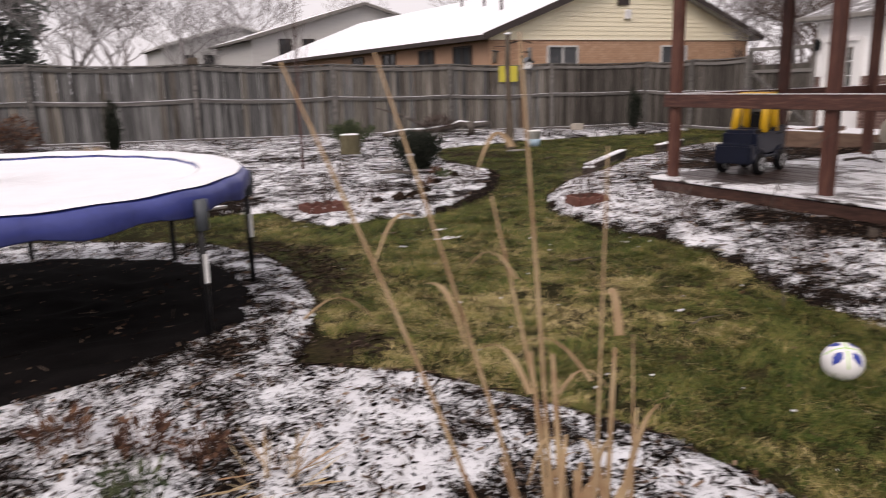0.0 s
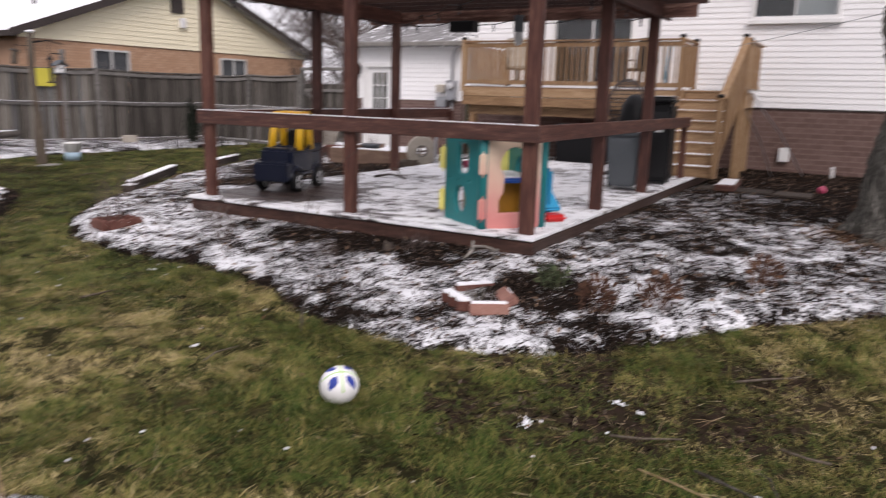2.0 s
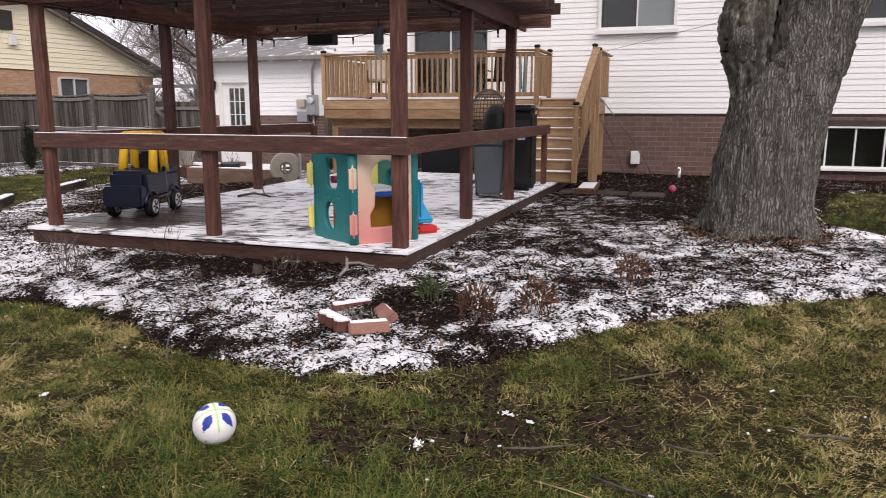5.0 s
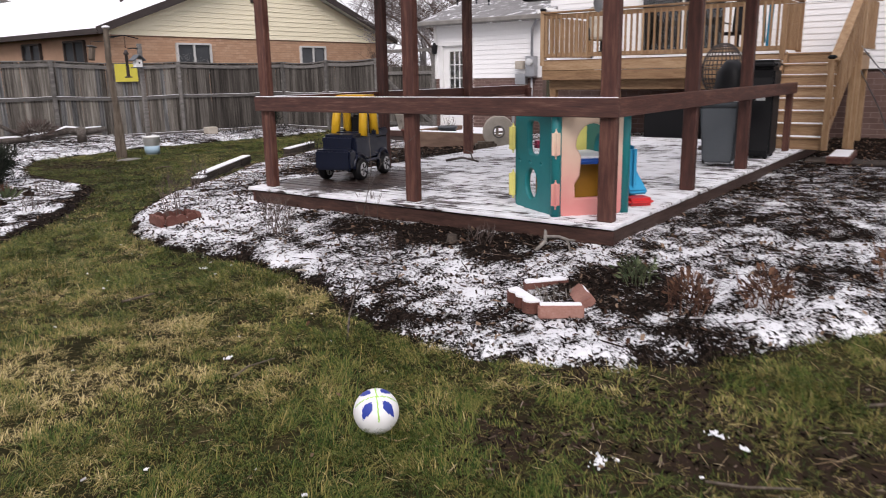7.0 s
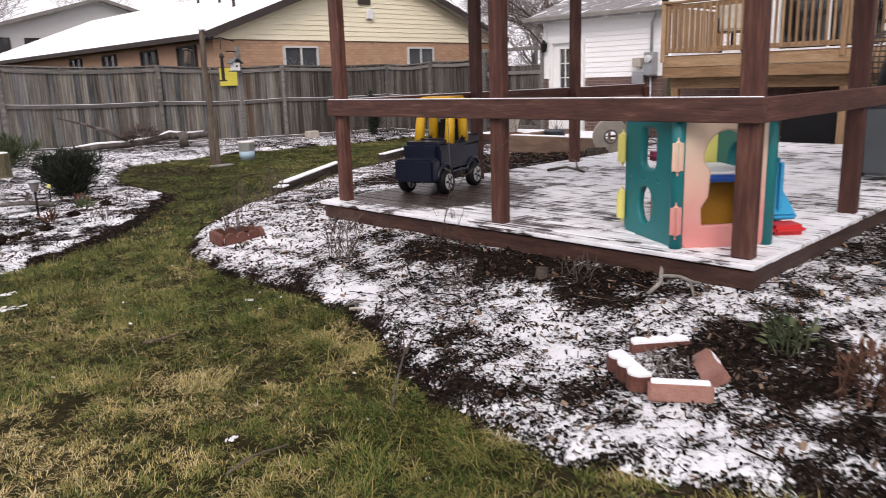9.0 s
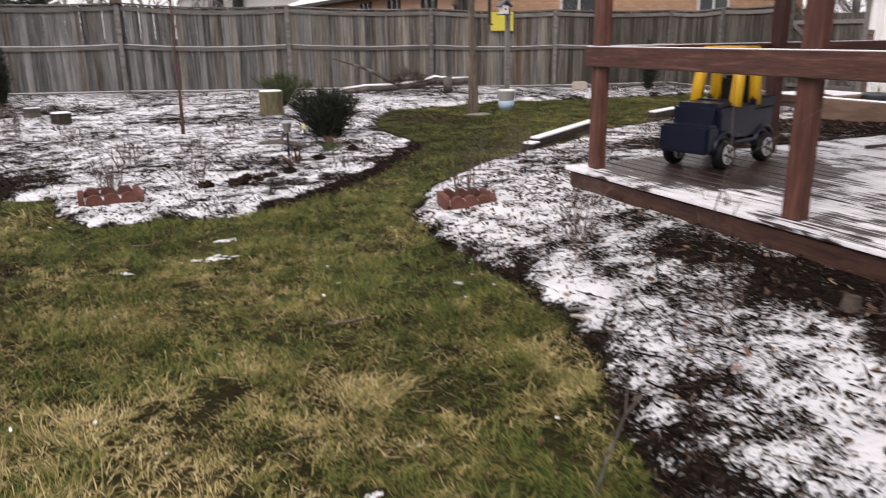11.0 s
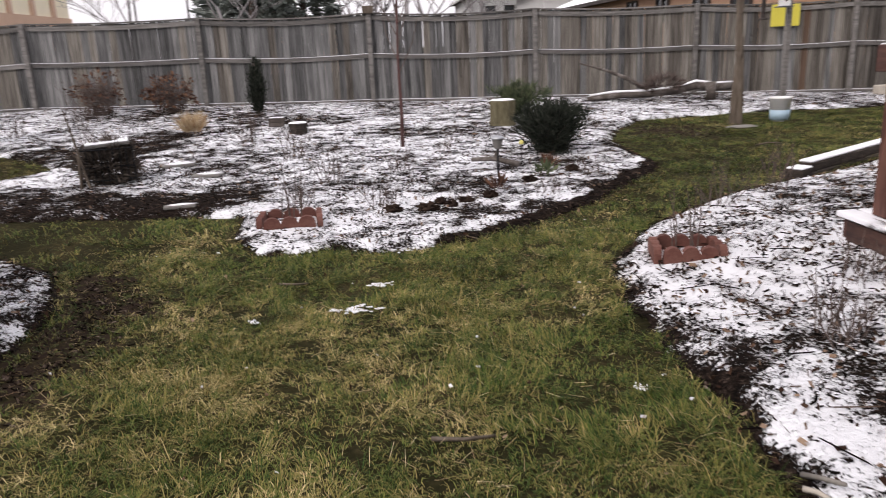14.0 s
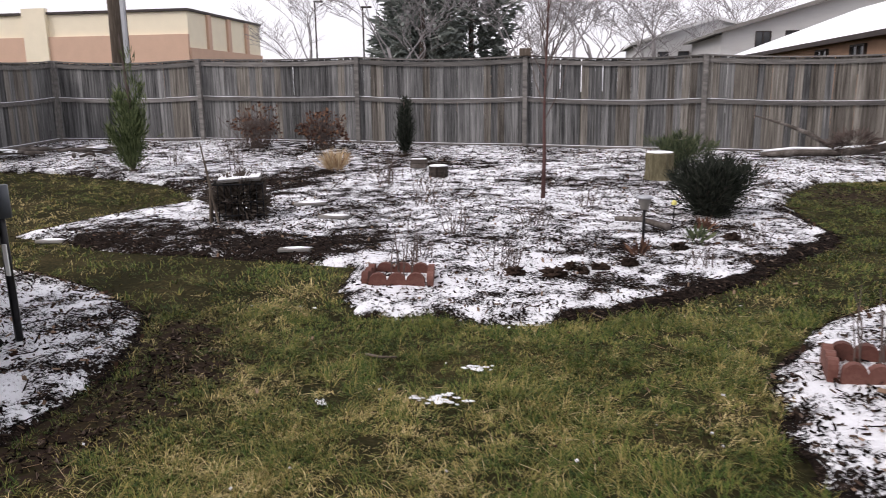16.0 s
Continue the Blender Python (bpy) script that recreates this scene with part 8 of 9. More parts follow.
# ---- dry stalks and clumps of the near bed ----
t = thing("pampas_grass", (1.47, 1.80, land(1.47, 1.80)), "clump of tall dry straw-coloured ornamental grass stalks", "ornamental grass")
RV, FV = Vector((0.86, -0.51, 0)), Vector((0.51, 0.86, 0))
# foot along the clump, depth, lean at the top, height, radius
STALKS = [(-0.15, 0.02, -0.62, 1.72, 0.0047), (-0.04, 0.04, -0.47, 1.74, 0.0043), (0.0, 0.0, -0.11, 1.78, 0.0043), (0.06, 0.03, -0.25, 1.33, 0.0043), (0.11, -0.02, 0.02, 1.47, 0.0032), (0.15, 0.02, 0.02, 0.87, 0.0065), (0.03, -0.03, -0.05, 0.87, 0.0079), (0.0, 0.02, -0.08, 0.86, 0.0065), (-0.02, -0.04, 0.04, 0.62, 0.0079), (0.05, 0.0, -0.04, 0.55, 0.0086), (0.25, 0.05, -0.02, 0.9, 0.0029), (0.2, -0.03, 0.03, 0.7, 0.0043), (-0.05, 0.05, -0.12, 0.5, 0.0058)]
for a, b, lean, h, r in STALKS:
    p = RV * a + FV * b + Vector((0, 0, -0.03))
    r *= 1.6
    pts = [p + RV * lean * (k / 5) ** 1.15 + Vector((0, 0, h * k / 5)) for k in range(6)]
    part("stalk", tube(bmesh.new(), pts, [r, r * 0.95, r * 0.9, r * 0.8, r * 0.7, r * 0.4], 6), "straw", t, smooth=True)


def blade(bm, pts, w):
    vs = []
    for i, p in enumerate(pts):
        k = w * (1 - (i / (len(pts) - 1)) ** 2 * 0.8)
        vs.append((bm.verts.new(p - RV * k + FV * k * 0.3), bm.verts.new(p + Vector((0, 0, k * 0.5))), bm.verts.new(p + RV * k + FV * k * 0.3)))
    for a, b in zip(vs, vs[1:]):
        bm.faces.new((a[0], a[1], b[1], b[0]))
        bm.faces.new((a[1], a[2], b[2], b[1]))
    return bm


BLADES = [(-0.38, 1.05, 0.11, -0.20, 0.012), (-0.41, 1.25, -0.13, -0.16, 0.008), (-0.08, 0.70, -0.15, 0.15, 0.010), (0.10, 0.74, -0.22, 0.12, 0.007), (0.0, 0.70, 0.15, 0.02, 0.007), (-0.12, 1.06, -0.15, 0.03, 0.005), (-0.13, 1.44, -0.10, -0.06, 0.010), (-0.75, 0.95, 0.22, -0.01, 0.006), (0.18, 0.88, -0.04, 0.13, 0.013), (0.0, 0.55, -0.09, -0.15, 0.009)]
rnd = random.Random(29)
BLADES += [(rnd.uniform(-0.05, 0.22), rnd.uniform(0.0, 0.35), rnd.uniform(-0.14, 0.14), rnd.uniform(0.15, 0.4), rnd.uniform(0.006, 0.013)) for _ in range(14)]
for a, z, dx, dz, w in BLADES:
    p = RV * a + Vector((0, 0, z))
    pts = [p + RV * dx * k / 6 + Vector((0, 0, dz * k / 6 + 0.07 * math.sin(math.pi * k / 6))) for k in range(7)]
    part("leaf_blade", blade(bmesh.new(), pts, w), "straw", t)
t2 = thing("straw_clump", (0.9, 2.95, land(0.9, 2.95)), "low broken clump of pale straw stalks", "grass clump")
foliage("straw_blade", *needles(46, ball_shape((0.12, 0.12, 0.03), (0, 0, 0.02), 0.9), 0.2, 71, 0.3, 0.02), "straw", t2)["kind"] = "stuff"
for x, y, n_, s, mt, lb in ((0.47, 3.55, 110, 71, "rust_leaf", "low clump of dark red dead foliage"), (0.13, 3.85, 100, 72, "rust_leaf", "low clump of rusty dead foliage"), (0.68, 3.3, 40, 73, "rust_leaf", "small withered perennial clump"), (0.35, 3.15, 36, 74, "cypress", "small half-green perennial clump in snow"),
                       (6.15, 1.74, 150, 75, "rust_leaf", "rusty dead perennial clump in the mulch"), (6.39, 1.33, 110, 76, "rust_leaf", "rusty dead perennial stalks in the mulch"), (6.5, 2.24, 60, 77, "cypress", "small green weed clump in the mulch"), (7.3, 0.7, 60, 78, "rust_leaf", "sparse rusty dead clump")):
    t2 = thing("perennial_clump", (x, y, land(x, y)), lb, "plant", "dead perennials")
    tall = 0.26 if x > 5 and mt == "rust_leaf" else 0.16
    foliage("leaves", *needles(int(n_ * (1.6 if x > 5 else 0.8)), ball_shape((0.12, 0.12, tall * 0.45), (0, 0, tall * 0.45), 0.7), 0.045, s, 0.6, 0.20), mt, t2)
    part("stem_spray", stems(bmesh.new(), 26, tall * 1.1, 0.11, s, 0.0035, 0.5, 3), mt, t2)
for x, y, h, n_, s in ((6.4, 5.9, 0.3, 26, 81), (6.9, 6.5, 0.28, 20, 82), (7.0, 8.6, 0.45, 14, 83), (7.6, 9.0, 0.5, 16, 84), (6.3, 4.4, 0.2, 14, 85), (4.2, 9.7, 0.3, 14, 86), (3.6, 11.0, 0.4, 16, 87), (4.4, 11.4, 0.35, 14, 88), (3.0, 12.6, 0.5, 14, 89), (5.0, 12.6, 0.3, 14, 90), (2.2, 14.0, 0.5, 18, 91), (5.8, 9.9, 0.22, 12, 92), (6.4, 10.6, 0.25, 12, 93), (7.2, 5.4, 0.35, 10, 94), (10.8, 8.9, 0.3, 16, 95), (3.4, 9.9, 0.25, 12, 96), (6.9, 3.8, 0.18, 16, 97), (9.2, -1.9, 0.22, 18, 98), (-0.6, 15.2, 0.9, 14, 99), (-1.9, 15.6, 0.4, 16, 100)):
    t2 = thing("dead_plant", (x, y, land(x, y)), "spray of thin dead brown stems in the bed", "plant", "dead stems")
    part("stem_spray", stems(bmesh.new(), n_, h, 0.12, s, 0.004, 0.8, 2), "twig", t2)
for nm, pts, r, lb in (("fallen_branch", [(4.82, 3.5, 0.0), (4.95, 3.6, 0.10), (5.0, 3.58, 0.26), (5.06, 3.55, 0.36)], 0.007, "forked twig standing at the lawn edge"), ("fallen_branch", [(6.9, 5.3, 0.15), (7.1, 5.35, 0.5), (7.15, 5.2, 0.8), (7.2, 4.7, 1.15)], 0.004, "long bent twig leaning on the deck"), ("fallen_branch", [(7.0, 5.35, 0.2), (7.12, 5.3, 0.75), (7.18, 5.38, 1.3)], 0.0035, "thin dry twig leaning on the deck rail"),
                           ("fallen_branch", [(10.3, 6.7, 0.44), (10.5, 6.55, 0.47), (10.4, 6.3, 0.46), (10.4, 6.2, 0.44)], 0.02, "crooked stick lying on the snowy deck"), ("fallen_branch", [(4.2, 0.6, 0.03), (4.0, 0.2, 0.05), (3.7, -0.1, 0.03)], 0.006, "thin straw-coloured stick lying on the grass"), ("fallen_branch", [(5.75, 11.2, 0.2), (5.5, 11.45, 0.24), (5.25, 11.6, 0.22)], 0.035, "short snowy branch piece in the bed")):
    t2 = thing(nm, (0, 0, 0), lb, "branch", "fallen branches")
    part("stick", tube(bmesh.new(), [Vector(p) for p in pts], [r * (1 - 0.12 * i) for i in range(len(pts))], 6), "logbark", t2, smooth=True)
    q = Vector(pts[len(pts) // 2])
    part("twig", tube(bmesh.new(), [q, q + Vector((0.06, 0.07, 0.1)), q + Vector((0.05, 0.16, 0.13))], [r * 0.6, r * 0.5, r * 0.25], 5), "logbark", t2)
for x, y, s in ((4.02, 7.12, 0.13), (4.18, 7.56, 0.08), (4.26, 1.48, 0.055), (4.8, 1.15, 0.04), (4.73, 1.0, 0.025), (3.44, 7.0, 0.04), (4.14, 3.84, 0.03), (5.39, 5.77, 0.04)):
    t2 = thing("snow_patch", (x, y, gz(x, y)), "small leftover patch of snow on the grass", "snow patch", "snow patches", rz=x * 90)
    bm, rnd = bmesh.new(), random.Random(int(x * 100))
    for k in range(34):
        q = s * rnd.uniform(0.05, 0.20)
        lump(bm, (rnd.gauss(0, s * 0.55), rnd.gauss(0, s * 0.28), 0.022), (q, q * 0.6, 0.004), 2, 1.1, 3)
    part("snow", bm, "snow", t2, smooth=True)

t2 = thing("fallen_branch", (6.92, 3.10, land(6.92, 3.10)), "pale forked dead branch lying before the deck", "branch", "fallen branches")
part("stick", tube(bmesh.new(), [Vector(p) for p in ((-0.22, 0.20, 0.0), (-0.06, 0.14, 0.10), (0.10, 0.22, 0.19), (0.16, 0.26, 0.21))], [0.022, 0.026, 0.022, 0.012], 8), "palebranch", t2, smooth=True)
part("twig", tube(bmesh.new(), [Vector(p) for p in ((0.02, 0.18, 0.15), (0.08, 0.0, 0.16), (0.06, -0.16, 0.13), (0.02, -0.26, 0.15))], [0.022, 0.02, 0.02, 0.012], 8), "palebranch", t2, smooth=True)
part("twig", tube(bmesh.new(), [Vector(p) for p in ((0.07, -0.12, 0.13), (-0.02, -0.20, 0.06), (-0.06, -0.24, -0.01))], [0.018, 0.016, 0.01], 7), "palebranch", t2, smooth=True)

t2.scale = (0.62, 0.62, 0.62)

# ---- more litter of the beds and the lawn ----
for pts, r, lb in (([(4.42, 5.46, 0.03), (4.55, 5.43, 0.035), (4.68, 5.45, 0.03)], 0.010, "short brown stick lying on the grass"), ([(5.46, 0.62, 0.04), (5.6, 0.45, 0.05), (5.72, 0.32, 0.045), (5.86, 0.2, 0.06)], 0.009, "dark broken twig at the lawn edge"),
                   ([(5.04, -0.62, 0.03), (5.03, -0.5, 0.035), (5.0, -0.4, 0.03)], 0.010, "pale stick lying on the grass"), ([(4.62, 0.05, 0.03), (4.61, 0.15, 0.035), (4.66, 0.28, 0.03)], 0.008, "short pale stick on the grass"), ([(4.34, 1.05, 0.03), (4.38, 0.9, 0.035), (4.5, 0.72, 0.03)], 0.007, "thin brown stick on muddy grass"),
                   ([(3.5, 7.7, 0.025), (3.6, 7.64, 0.035), (3.7, 7.66, 0.03)], 0.009, "curled brown stick on the grass"), ([(3.95, 3.55, 0.03), (4.1, 3.6, 0.035), (4.28, 3.58, 0.03)], 0.007, "thin dry stick on the grass"), ([(8.9, 11.9, 0.17), (9.1, 12.0, 0.18), (9.25, 11.95, 0.17)], 0.012, "short stick on the far grass")):
    t2 = thing("fallen_stick", (0, 0, 0), lb, "stick", "fallen sticks")
    part("stick", tube(bmesh.new(), [Vector(p) for p in pts], [r * (1 - 0.2 * i) for i in range(len(pts))], 6), "pole", t2, smooth=True)
t2 = thing("pale_stick", (0, 0, 0), "bone-white broken stick lying in the snowy mulch", "stick")
part("stick", tube(bmesh.new(), [Vector((5.63, 4.86, 0.085)), Vector((5.66, 4.83, 0.09)), Vector((5.69, 4.78, 0.085))], [0.011, 0.010, 0.007], 6), "stone", t2, smooth=True)
rnd = random.Random(23)
for k, (x, y) in enumerate(((4.62, 9.5), (4.85, 9.62), (5.0, 9.75), (5.25, 9.9), (4.75, 9.75), (5.75, 10.5), (6.3, 10.9), (4.3, 9.55))):
    t2 = thing("soil_clod", (x, y, land(x, y)), "dark clod of turned soil in the bed", "soil clod", "soil clods")
    part("clod", lump(bmesh.new(), (0, 0, 0.02), (rnd.uniform(0.04, 0.09), rnd.uniform(0.04, 0.07), rnd.uniform(0.03, 0.05)), 3, 1.1, 3.0), "chip", t2)
for x, y, n_, s in ((5.93, 10.64, 46, 141), (5.35, 10.0, 30, 142), (6.1, 11.2, 30, 143)):
    t2 = thing("withered_clump", (x, y, land(x, y)), "small yellowed withered clump in the snowy bed", "plant", "withered clumps")
    foliage("leaves", *needles(n_, ball_shape((0.06, 0.06, 0.06), (0, 0, 0.06), 0.7), 0.10, s, 1.2, 0.12), "cypress" if s == 141 else "rust_leaf", t2)
t2 = thing("wood_block", (3.93, 19.62, 2.29), "pale timber block fixed on top of a fence post", "block")
part("block", boxed((0, 0, 0.06), (0.24, 0.16, 0.16), 0.012), "pole", t2)
t2 = thing("brush_pile", (-4.6, 16.6, land(-4.6, 16.6)), "low heap of cut branches and slabs dusted with snow", "brush pile")
for k in range(16):
    a, ln = rnd.uniform(0, math.pi), rnd.uniform(0.5, 1.3)
    c = Vector((rnd.uniform(-1.2, 1.2), rnd.uniform(-0.6, 0.6), rnd.uniform(0.03, 0.16)))
    v = Vector((math.cos(a), math.sin(a), rnd.uniform(-0.08, 0.08))) * ln / 2
    part("branch", tube(bmesh.new(), [c - v, c + Vector((0, 0, 0.03)), c + v], [0.035, 0.03, 0.015], 6), "logbark", t2, smooth=True)
    if k % 3 == 0:
        part("snow_cap", lump(bmesh.new(), tuple(c + Vector((0, 0, 0.05))), (0.22, 0.08, 0.02), 2, 0.5, 2), "snow", t2, smooth=True)

# ---- mulch chips and dead leaves ----
def bumps(x, y, step, seed):
    """Smooth random field of about 0 to 1 with features of the given size."""
    g = np.random.RandomState(seed).rand(64, 64)
    u, v = x / step + 20.3, y / step + 20.7
    i, j = np.floor(u).astype(int), np.floor(v).astype(int)
    a, b = smooth01(u - i), smooth01(v - j)
    i0, j0, i1, j1 = i % 64, j % 64, (i + 1) % 64, (j + 1) % 64
    return (g[i0, j0] * (1 - a) + g[i1, j0] * a) * (1 - b) + (g[i0, j1] * (1 - a) + g[i1, j1] * a) * b


rs = np.random.RandomState(7)


def pick(poly, n, where=None):
    px, py = np.array(poly).T
    x, y = rs.uniform(px.min(), px.max(), n), rs.uniform(py.min(), py.max(), n)
    k = in_poly(x, y, poly) & (edge_gap(x, y, poly) > -1)
    if where is not None:
        k &= where(x, y)
    return x[k], y[k]


def scatter_boxes(name, xs, ys, zs, lo, hi, flat, material, label, category, thick=(0.003, 0.009), curl=0.0):
    n = len(xs)
    L, W, T = rs.uniform(*lo, n), rs.uniform(*hi, n), rs.uniform(*thick, n)
    a, tilt, tw = rs.uniform(0, math.tau, n), rs.normal(0, flat, n), rs.normal(0, flat, n)
    u = np.stack([np.cos(a) * np.cos(tilt), np.sin(a) * np.cos(tilt), np.sin(tilt)], 1)
    s = np.stack([-np.sin(a), np.cos(a), np.zeros(n)], 1)
    w = np.cross(u, s)
    s, w = s * np.cos(tw)[:, None] + w * np.sin(tw)[:, None], w * np.cos(tw)[:, None] - s * np.sin(tw)[:, None]
    c = np.stack([xs, ys, zs], 1)
    corners = []
    for k in (-1, 1):
        for i, j in ((-1, -1), (1, -1), (0.8, 1), (-0.9, 0.8)):
            corners.append(c + u * (i * L / 2)[:, None] + s * (j * W / 2)[:, None] + w * (k * T / 2)[:, None])
    v = np.stack(corners, 1).reshape(-1, 3)
    b = np.arange(n)[:, None] * 8
    f = np.concatenate([b + np.array([q]) for q in ((4, 5, 6, 7), (0, 1, 5, 4), (2, 3, 7, 6))])
    me = raw_mesh(name, v, f)
    me.shade_flat()
    me.materials.append(M[material])
    return tagged(new(name, me), label, category, kind="stuff")


near = lambda x, y: (np.hypot(x - 5.8, y - 3.5) < 5.5) | (rs.rand(len(x)) < 0.3)
for poly, n, wh in ((BED_DECK, 210000, near), (BED_BACK, 110000, None), (BED_NEAR, 130000, lambda x, y: (x > -1.5) & (y > 1) & ((y < 5.2) | (rs.rand(len(x)) < 0.4)))):
    x, y = pick(poly, n, wh)
    b = bare_of(x, y, poly)
    field = 0.45 * bumps(x, y, 0.10, 21) + 0.30 * bumps(x, y, 0.27, 22) + 0.25 * bumps(x, y, 0.8, 23)
    under = np.hypot(x - SHEET[0], y - SHEET[1]) < 1.72
    dark = (rs.rand(len(x)) < np.clip((0.42 if poly is BED_BACK else 0.34) + 2.8 * (field - 0.5) + 0.9 * b, 0.06, 1)) & ~under
    scatter_boxes("mulch_chips", x[dark], y[dark], bed_z(x[dark], y[dark], poly) + 0.006, (0.010, 0.045), (0.004, 0.013), 0.5, "chip", "dark shredded bark mulch chips poking through snow", "mulch")
    white = ~dark & ~under & (b < 0.05) & (field < 0.46) & (rs.rand(len(x)) < 0.2)
    scatter_boxes("snow_crumbs", x[white], y[white], bed_z(x[white], y[white], poly) + 0.008, (0.005, 0.015), (0.004, 0.010), 0.7, "crumb", "loose crumbs of snow lying over the mulch", "snow")
for poly, n in ((BED_DECK, 16000), (BED_BACK, 5000), (BED_NEAR, 3500)):
    x, y = pick(poly, n)
    scatter_boxes("dead_leaves", x, y, bed_z(x, y, poly) + 0.014, (0.018, 0.055), (0.008, 0.026), 0.6, "leaf_litter", "curled brown dead leaves on the mulch", "leaves", (0.001, 0.003))
for poly, n in ((BED_DECK, 2600), (BED_BACK, 900), (BED_NEAR, 400)):
    x, y = pick(poly, n)
    scatter_boxes("twig_litter", x, y, bed_z(x, y, poly) + 0.016, (0.06, 0.26), (0.003, 0.008), 0.12, "chip", "thin broken twigs lying over the mulch", "twigs", (0.003, 0.007))
a, r = rs.uniform(0, math.tau, 1500), 0.60 + np.abs(rs.normal(0, 0.22, 1500))
x, y = T0.x + r * np.cos(a), T0.y + r * np.sin(a)
scatter_boxes("dead_leaves", x, y, bed_z(x, y, BED_DECK) + np.clip(0.16 * (0.95 - r), 0.01, 0.09), (0.025, 0.075), (0.006, 0.030), 0.7, "leaf_litter", "drift of dead leaves and bark round the foot of the tree", "leaves", (0.001, 0.003))
x, y = rs.uniform(2, 7, 220), rs.uniform(-1, 10, 220)
k = ~(in_poly(x, y, BED_DECK) | in_poly(x, y, BED_BACK) | in_poly(x, y, BED_NEAR))
scatter_boxes("dead_leaves", x[k], y[k], ground_z(x[k], y[k]) + 0.03, (0.015, 0.035), (0.006, 0.018), 0.7, "leaf_litter", "scattered dead leaves on the lawn", "leaves", (0.001, 0.003))

for nm, lb, mt, pts, r in (("straw_stalk", "long pale straw stalk lying on the lawn", "straw", ((4.07, 0.83), (4.03, 0.66), (3.98, 0.51), (3.94, 0.26)), 0.004), ("split_stick", "short pale split stick on the bed's edge", "palebranch", ((5.67, 4.94), (5.70, 4.86), (5.73, 4.79)), 0.011)):
    t2 = thing(nm, (pts[0][0], pts[0][1], land(*pts[0])), lb, "stick")
    part("stem", tube(bmesh.new(), [(x - pts[0][0], y - pts[0][1], land(x, y) - land(*pts[0]) + 0.035) for x, y in pts], [r * (1 - 0.15 * k) for k in range(len(pts))], 6), mt, t2, smooth=True)

# ---- grass ----
# lush, straw-yellow and brown stretches of the lawn: x, y, radius, shift of tone
PATCHES = [(5.62, 0.85, 0.28, -0.6), (5.0, -0.9, 0.7, 0.2), (5.6, -1.4, 0.8, 0.15), (4.4, -0.3, 0.4, -0.2), (5.35, 6.2, 0.5, -0.28), (4.95, 5.2, 0.6, -0.10), (4.6, 4.4, 0.5, -0.06), (3.2, 7.9, 0.6, -0.25), (4.2, 7.3, 0.7, -0.15), (5.7, 8.0, 0.7, -0.2), (8.0, 12.4, 1.6, -0.25), (5.25, 0.75, 0.35, 0.1), (5.4, 0.0, 0.8, 0.05), (3.6, 1.9, 0.7, -0.16), (3.4, 1.2, 0.6, -0.26), (3.95, 0.75, 0.6, -0.24), (4.3, 1.4, 0.6, -0.20), (4.9, 1.2, 0.6, -0.12), (3.5, 3.0, 0.6, -0.14), (1.36, 9.4, 0.6, -0.3), (0.2, 9.6, 0.5, -0.2), (3.8, 6.0, 0.6, 0.08), (3.3, 4.6, 0.8, 0.07), (4.1, 4.7, 0.6, 0.06), (3.0, 3.4, 0.4, -0.2), (6.4, -1.2, 1.0, 0.08), (11.5, -2.6, 1.6, -0.4), (2.6, 8.6, 0.6, 0.2), (-1.0, 10.0, 0.8, 0.15), (4.4, 2.9, 0.5, -0.12)]


# places where the turf is thin: x, y, radius
THIN = [(4.9, -0.2, 0.8), (5.5, -0.9, 0.8), (4.3, 0.9, 0.7), (5.3, 1.2, 0.6), (6.6, -1.4, 0.9), (3.9, 0.0, 0.7), (2.6, 7.4, 0.6), (1.2, 9.3, 0.8)]


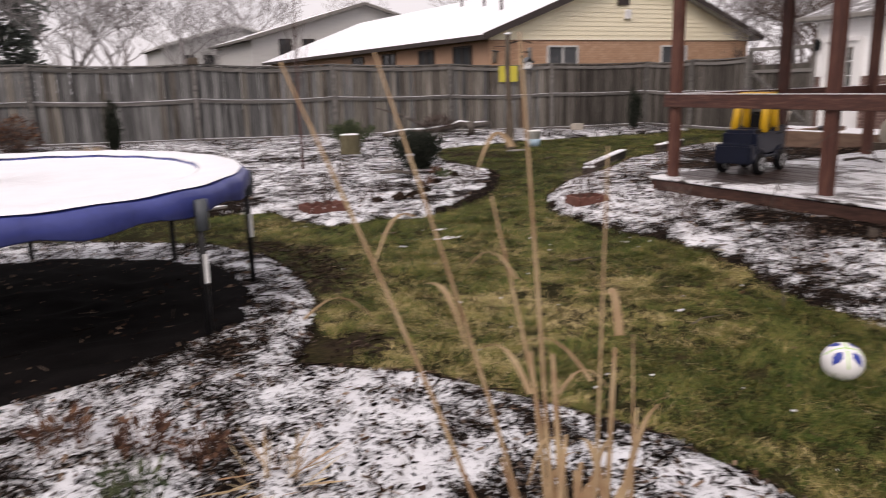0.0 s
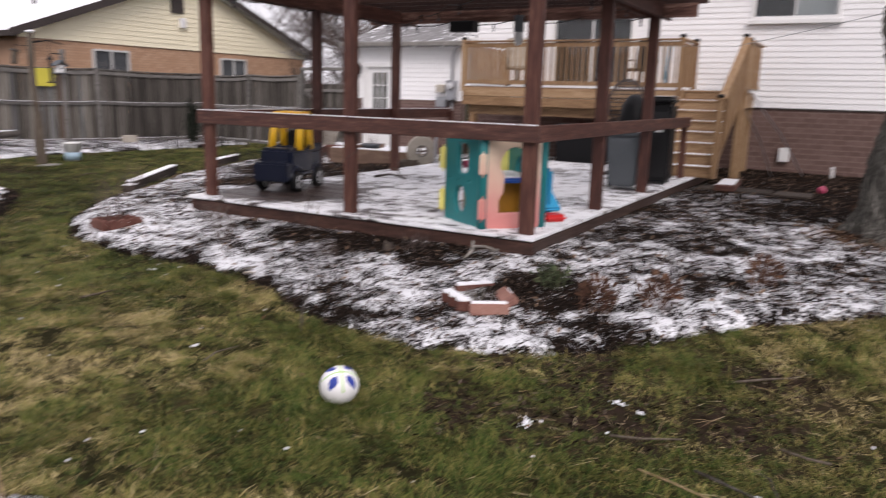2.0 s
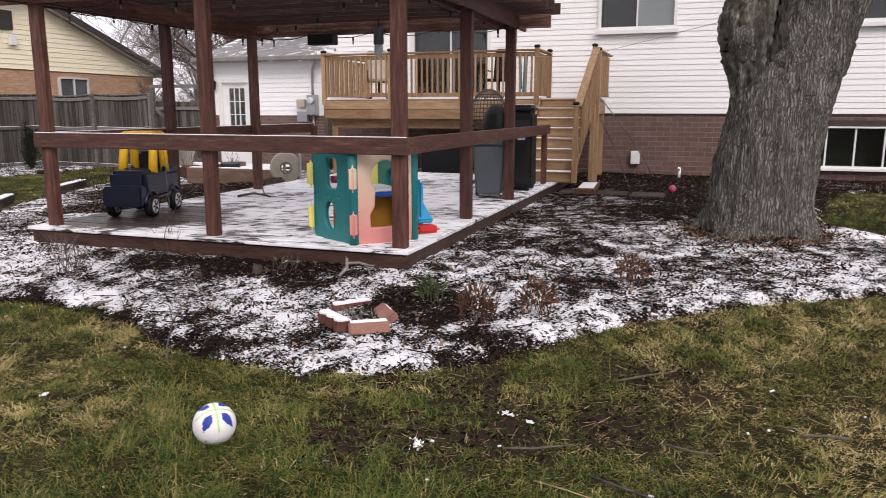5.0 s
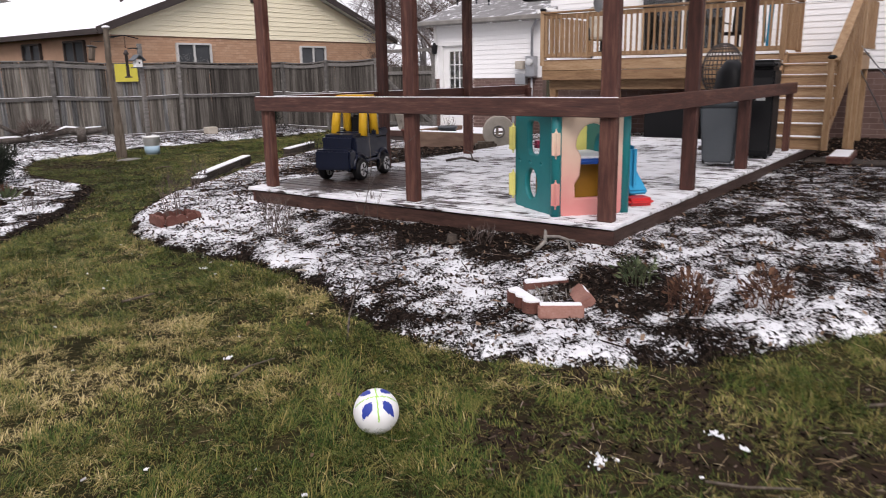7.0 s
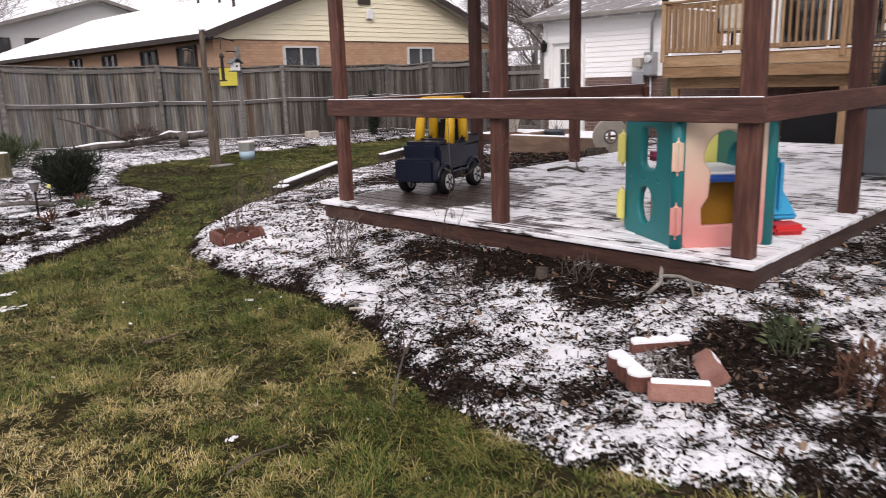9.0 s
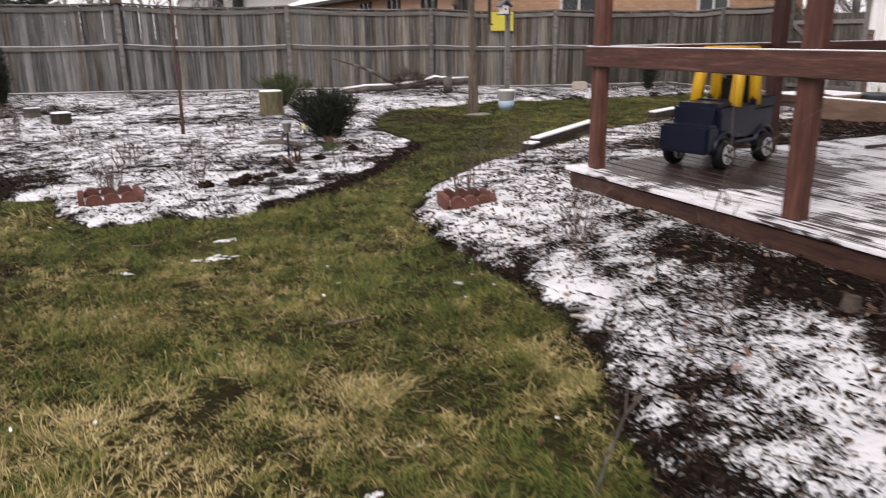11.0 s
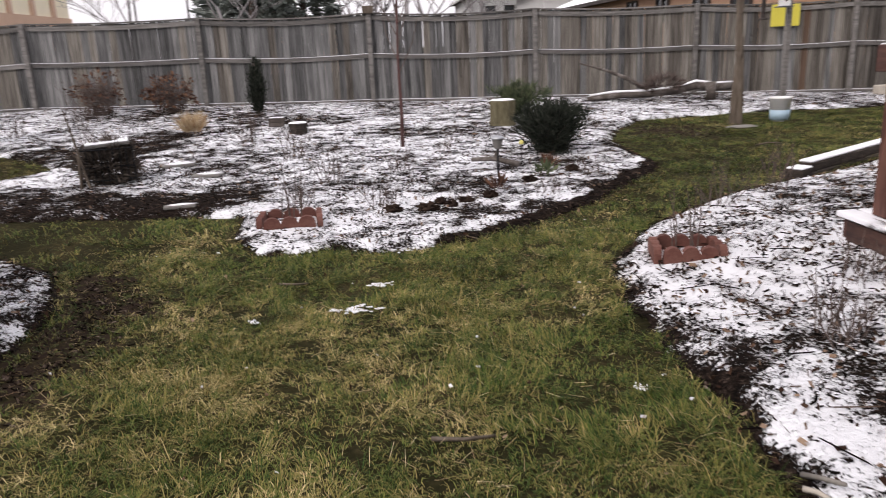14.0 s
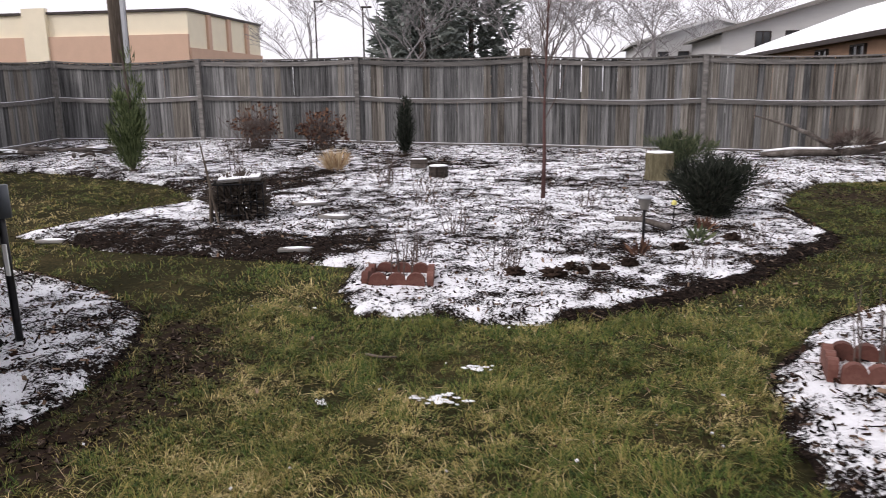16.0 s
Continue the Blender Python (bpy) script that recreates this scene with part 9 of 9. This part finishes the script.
def lawn(name, tufts, blades, xr, yr, size, width, label, outside=None, spread_=0.016, shift=0.0):
    x, y = rs.uniform(*xr, tufts), rs.uniform(*yr, tufts)
    k = np.ones(tufts, bool)
    for poly in BEDS:
        k &= ~(in_poly(x, y, poly) & (edge_gap(x, y, poly) > 0.03 + 0.22 * np.clip(bumps(x, y, 0.28, 8) - 0.3, 0, 1)))
    mud = np.zeros(tufts)
    for mx, my, mr in MUD:
        mud = np.maximum(mud, (1.3 if mx < 3 else 0.8) * (1 - np.hypot(x - mx, y - my) / mr))
    k &= rs.rand(tufts) > np.clip(mud, 0, 0.85)
    k &= rs.rand(tufts) < 0.08 + 1.2 * bumps(x, y, 0.16, 3)
    for tx, ty, tq in THIN:
        k &= rs.rand(tufts) > 0.3 * np.exp(-((x - tx) ** 2 + (y - ty) ** 2) / (tq * tq))
    if outside:
        k &= ~((x < outside[0] + 0.8 * (rs.rand(tufts) - 0.5)) & (y > outside[1] + 0.8 * (rs.rand(tufts) - 0.5)))
    x, y = x[k], y[k]
    m = len(x)
    tone = 0.02 + shift + 0.36 * (bumps(x, y, 1.1, 1) - 0.5) + 0.45 * (bumps(x, y, 0.4, 2) - 0.5) + 0.65 * (bumps(x, y, 0.12, 4) - 0.5) + rs.normal(0, 0.13, m)
    for qx, qy, qr, qs in PATCHES:
        tone += qs * np.exp(-((x - qx) ** 2 + (y - qy) ** 2) / (qr * qr)) * 1.1
    for mx, my, mr in MUD:
        tone -= 0.05 * np.exp(-((x - mx) ** 2 + (y - my) ** 2) / (mr * mr))
    tone = np.clip(tone, -0.2, 0.50)
    tall = (0.6 + 1.0 * bumps(x, y, 0.35, 5) * (1.25 - 0.6 * tone)) * (1 - 0.45 * np.clip(mud[k], 0, 1))
    n = m * blades
    rep = lambda v: np.repeat(v, blades)
    a = rs.uniform(0, math.tau, n)
    off = np.abs(rs.normal(0, spread_, n))
    px, py = rep(x) + off * np.cos(a), rep(y) + off * np.sin(a)
    a = np.where(rs.rand(n) < 0.55, rep(math.tau * 1.6 * bumps(x, y, 0.45, 6) + rs.normal(0, 0.5, m)) + rs.normal(0, 0.5, n), a + rs.normal(0, 0.7, n))
    flat = rep(np.clip(tone, 0, 1))
    el = np.clip(rs.normal(0.54 - 0.5 * flat, 0.34, n), 0.04, 1.4)
    L = size * (0.4 + rs.gamma(2.2, 0.26, n)) * rep(tall)
    D = np.stack([np.cos(a) * np.cos(el), np.sin(a) * np.cos(el), np.sin(el)], 1)
    S = np.stack([-np.sin(a), np.cos(a), np.zeros(n)], 1) * (width * rs.uniform(0.6, 1.3, n))[:, None]
    P = np.stack([px, py, ground_z(px, py) - 0.004], 1)
    mid = P + D * (L * 0.55)[:, None] + np.array([0, 0, 0.005])
    tip = P + D * L[:, None] * np.array([1.15, 1.15, 0.65]) + rs.normal(0, 0.004, (n, 3)) * np.array([1, 1, 0])
    v = np.stack([P - S, P + S, mid + S * 0.8, mid - S * 0.8, tip], 1).reshape(-1, 3)
    b = np.arange(n)[:, None] * 5
    me = raw_mesh(name, v, np.concatenate([b, b + 1, b + 2, b + 3], 1), np.concatenate([b + 3, b + 2, b + 4], 1))
    me.attributes.new("tone", "FLOAT", "POINT").data.foreach_set("value", np.repeat(rep(tone), 5).astype(np.float32))
    me.materials.append(M["grass"])
    return tagged(new(name, me), label, "grass", kind="stuff")


lawn("lawn_grass", 95000, 10, (1.8, 8.3), (-2.3, 8.6), 0.050, 0.0017, "short matted green and straw-yellow winter grass")
lawn("lawn_grass", 62000, 6, (2.0, 18), (8.5, 17), 0.040, 0.0026, "short green winter grass beyond the beds", None, 0.05, -0.22)
lawn("lawn_grass", 16000, 8, (3.5, 17), (-6.0, 0.6), 0.06, 0.0026, "yellowed winter grass beside the house", (8.0, -2.0), 0.03)
lawn("lawn_grass", 9000, 8, (-6.8, 3.0), (8.3, 15), 0.05, 0.0030, "thin yellow-green winter grass by the soil plot", None, 0.04)


# matted dead blades between the tufts
x, y = rs.uniform(2.2, 8.0, 70000), rs.uniform(-2.2, 8.6, 70000)
k = ~(in_poly(x, y, BED_DECK) | in_poly(x, y, BED_BACK) | in_poly(x, y, BED_NEAR)) 
near_mud = np.zeros(70000)
for mx, my, mr in MUD + THIN:
    near_mud += np.exp(-((x - mx) ** 2 + (y - my) ** 2) / (mr * mr))
k &= rs.rand(70000) < np.clip(0.08 + 0.7 * near_mud, 0, 0.75) * bumps(x, y, 0.3, 33)
scatter_boxes("matted_thatch", x[k], y[k], ground_z(x[k], y[k]) + 0.010, (0.02, 0.06), (0.0010, 0.0024), 0.25, "thatch", "brown matted thatch between the grass tufts", "grass", (0.0006, 0.0014))
# dead straw lying loose on the turf, and flecks of old snow
x, y = rs.uniform(2.4, 8.0, 9000), rs.uniform(-2.0, 8.6, 9000)
k = ~(in_poly(x, y, BED_DECK) | in_poly(x, y, BED_BACK) | in_poly(x, y, BED_NEAR)) & (rs.rand(9000) < 0.9 * bumps(x, y, 0.5, 31) ** 2)
scatter_boxes("dry_thatch", x[k], y[k], ground_z(x[k], y[k]) + 0.028, (0.03, 0.11), (0.0010, 0.0020), 0.3, "straw", "loose pale straw lying on the turf", "grass", (0.0006, 0.0014))
x, y = rs.uniform(2.4, 7.0, 110), rs.uniform(-1.5, 9.0, 110)
k = ~(in_poly(x, y, BED_DECK) | in_poly(x, y, BED_BACK) | in_poly(x, y, BED_NEAR))
scatter_boxes("snow_flecks", x[k], y[k], ground_z(x[k], y[k]) + 0.03, (0.008, 0.03), (0.006, 0.018), 0.3, "crumb", "small flecks of leftover snow on the turf", "snow")
mx = np.concatenate([rs.normal(a, r * 0.55, int(420 * r)) for a, b, r in MUD])
rs2 = np.random.RandomState(17)
my = np.concatenate([rs2.normal(b, r * 0.55, int(420 * r)) for a, b, r in MUD])
k = ~(in_poly(mx, my, BED_DECK) | in_poly(mx, my, BED_BACK) | in_poly(mx, my, BED_NEAR))
scatter_boxes("mud_litter", mx[k], my[k], ground_z(mx[k], my[k]) + 0.008, (0.010, 0.045), (0.002, 0.007), 0.4, "chip", "bark bits and dead stems trodden into bare soil", "litter")
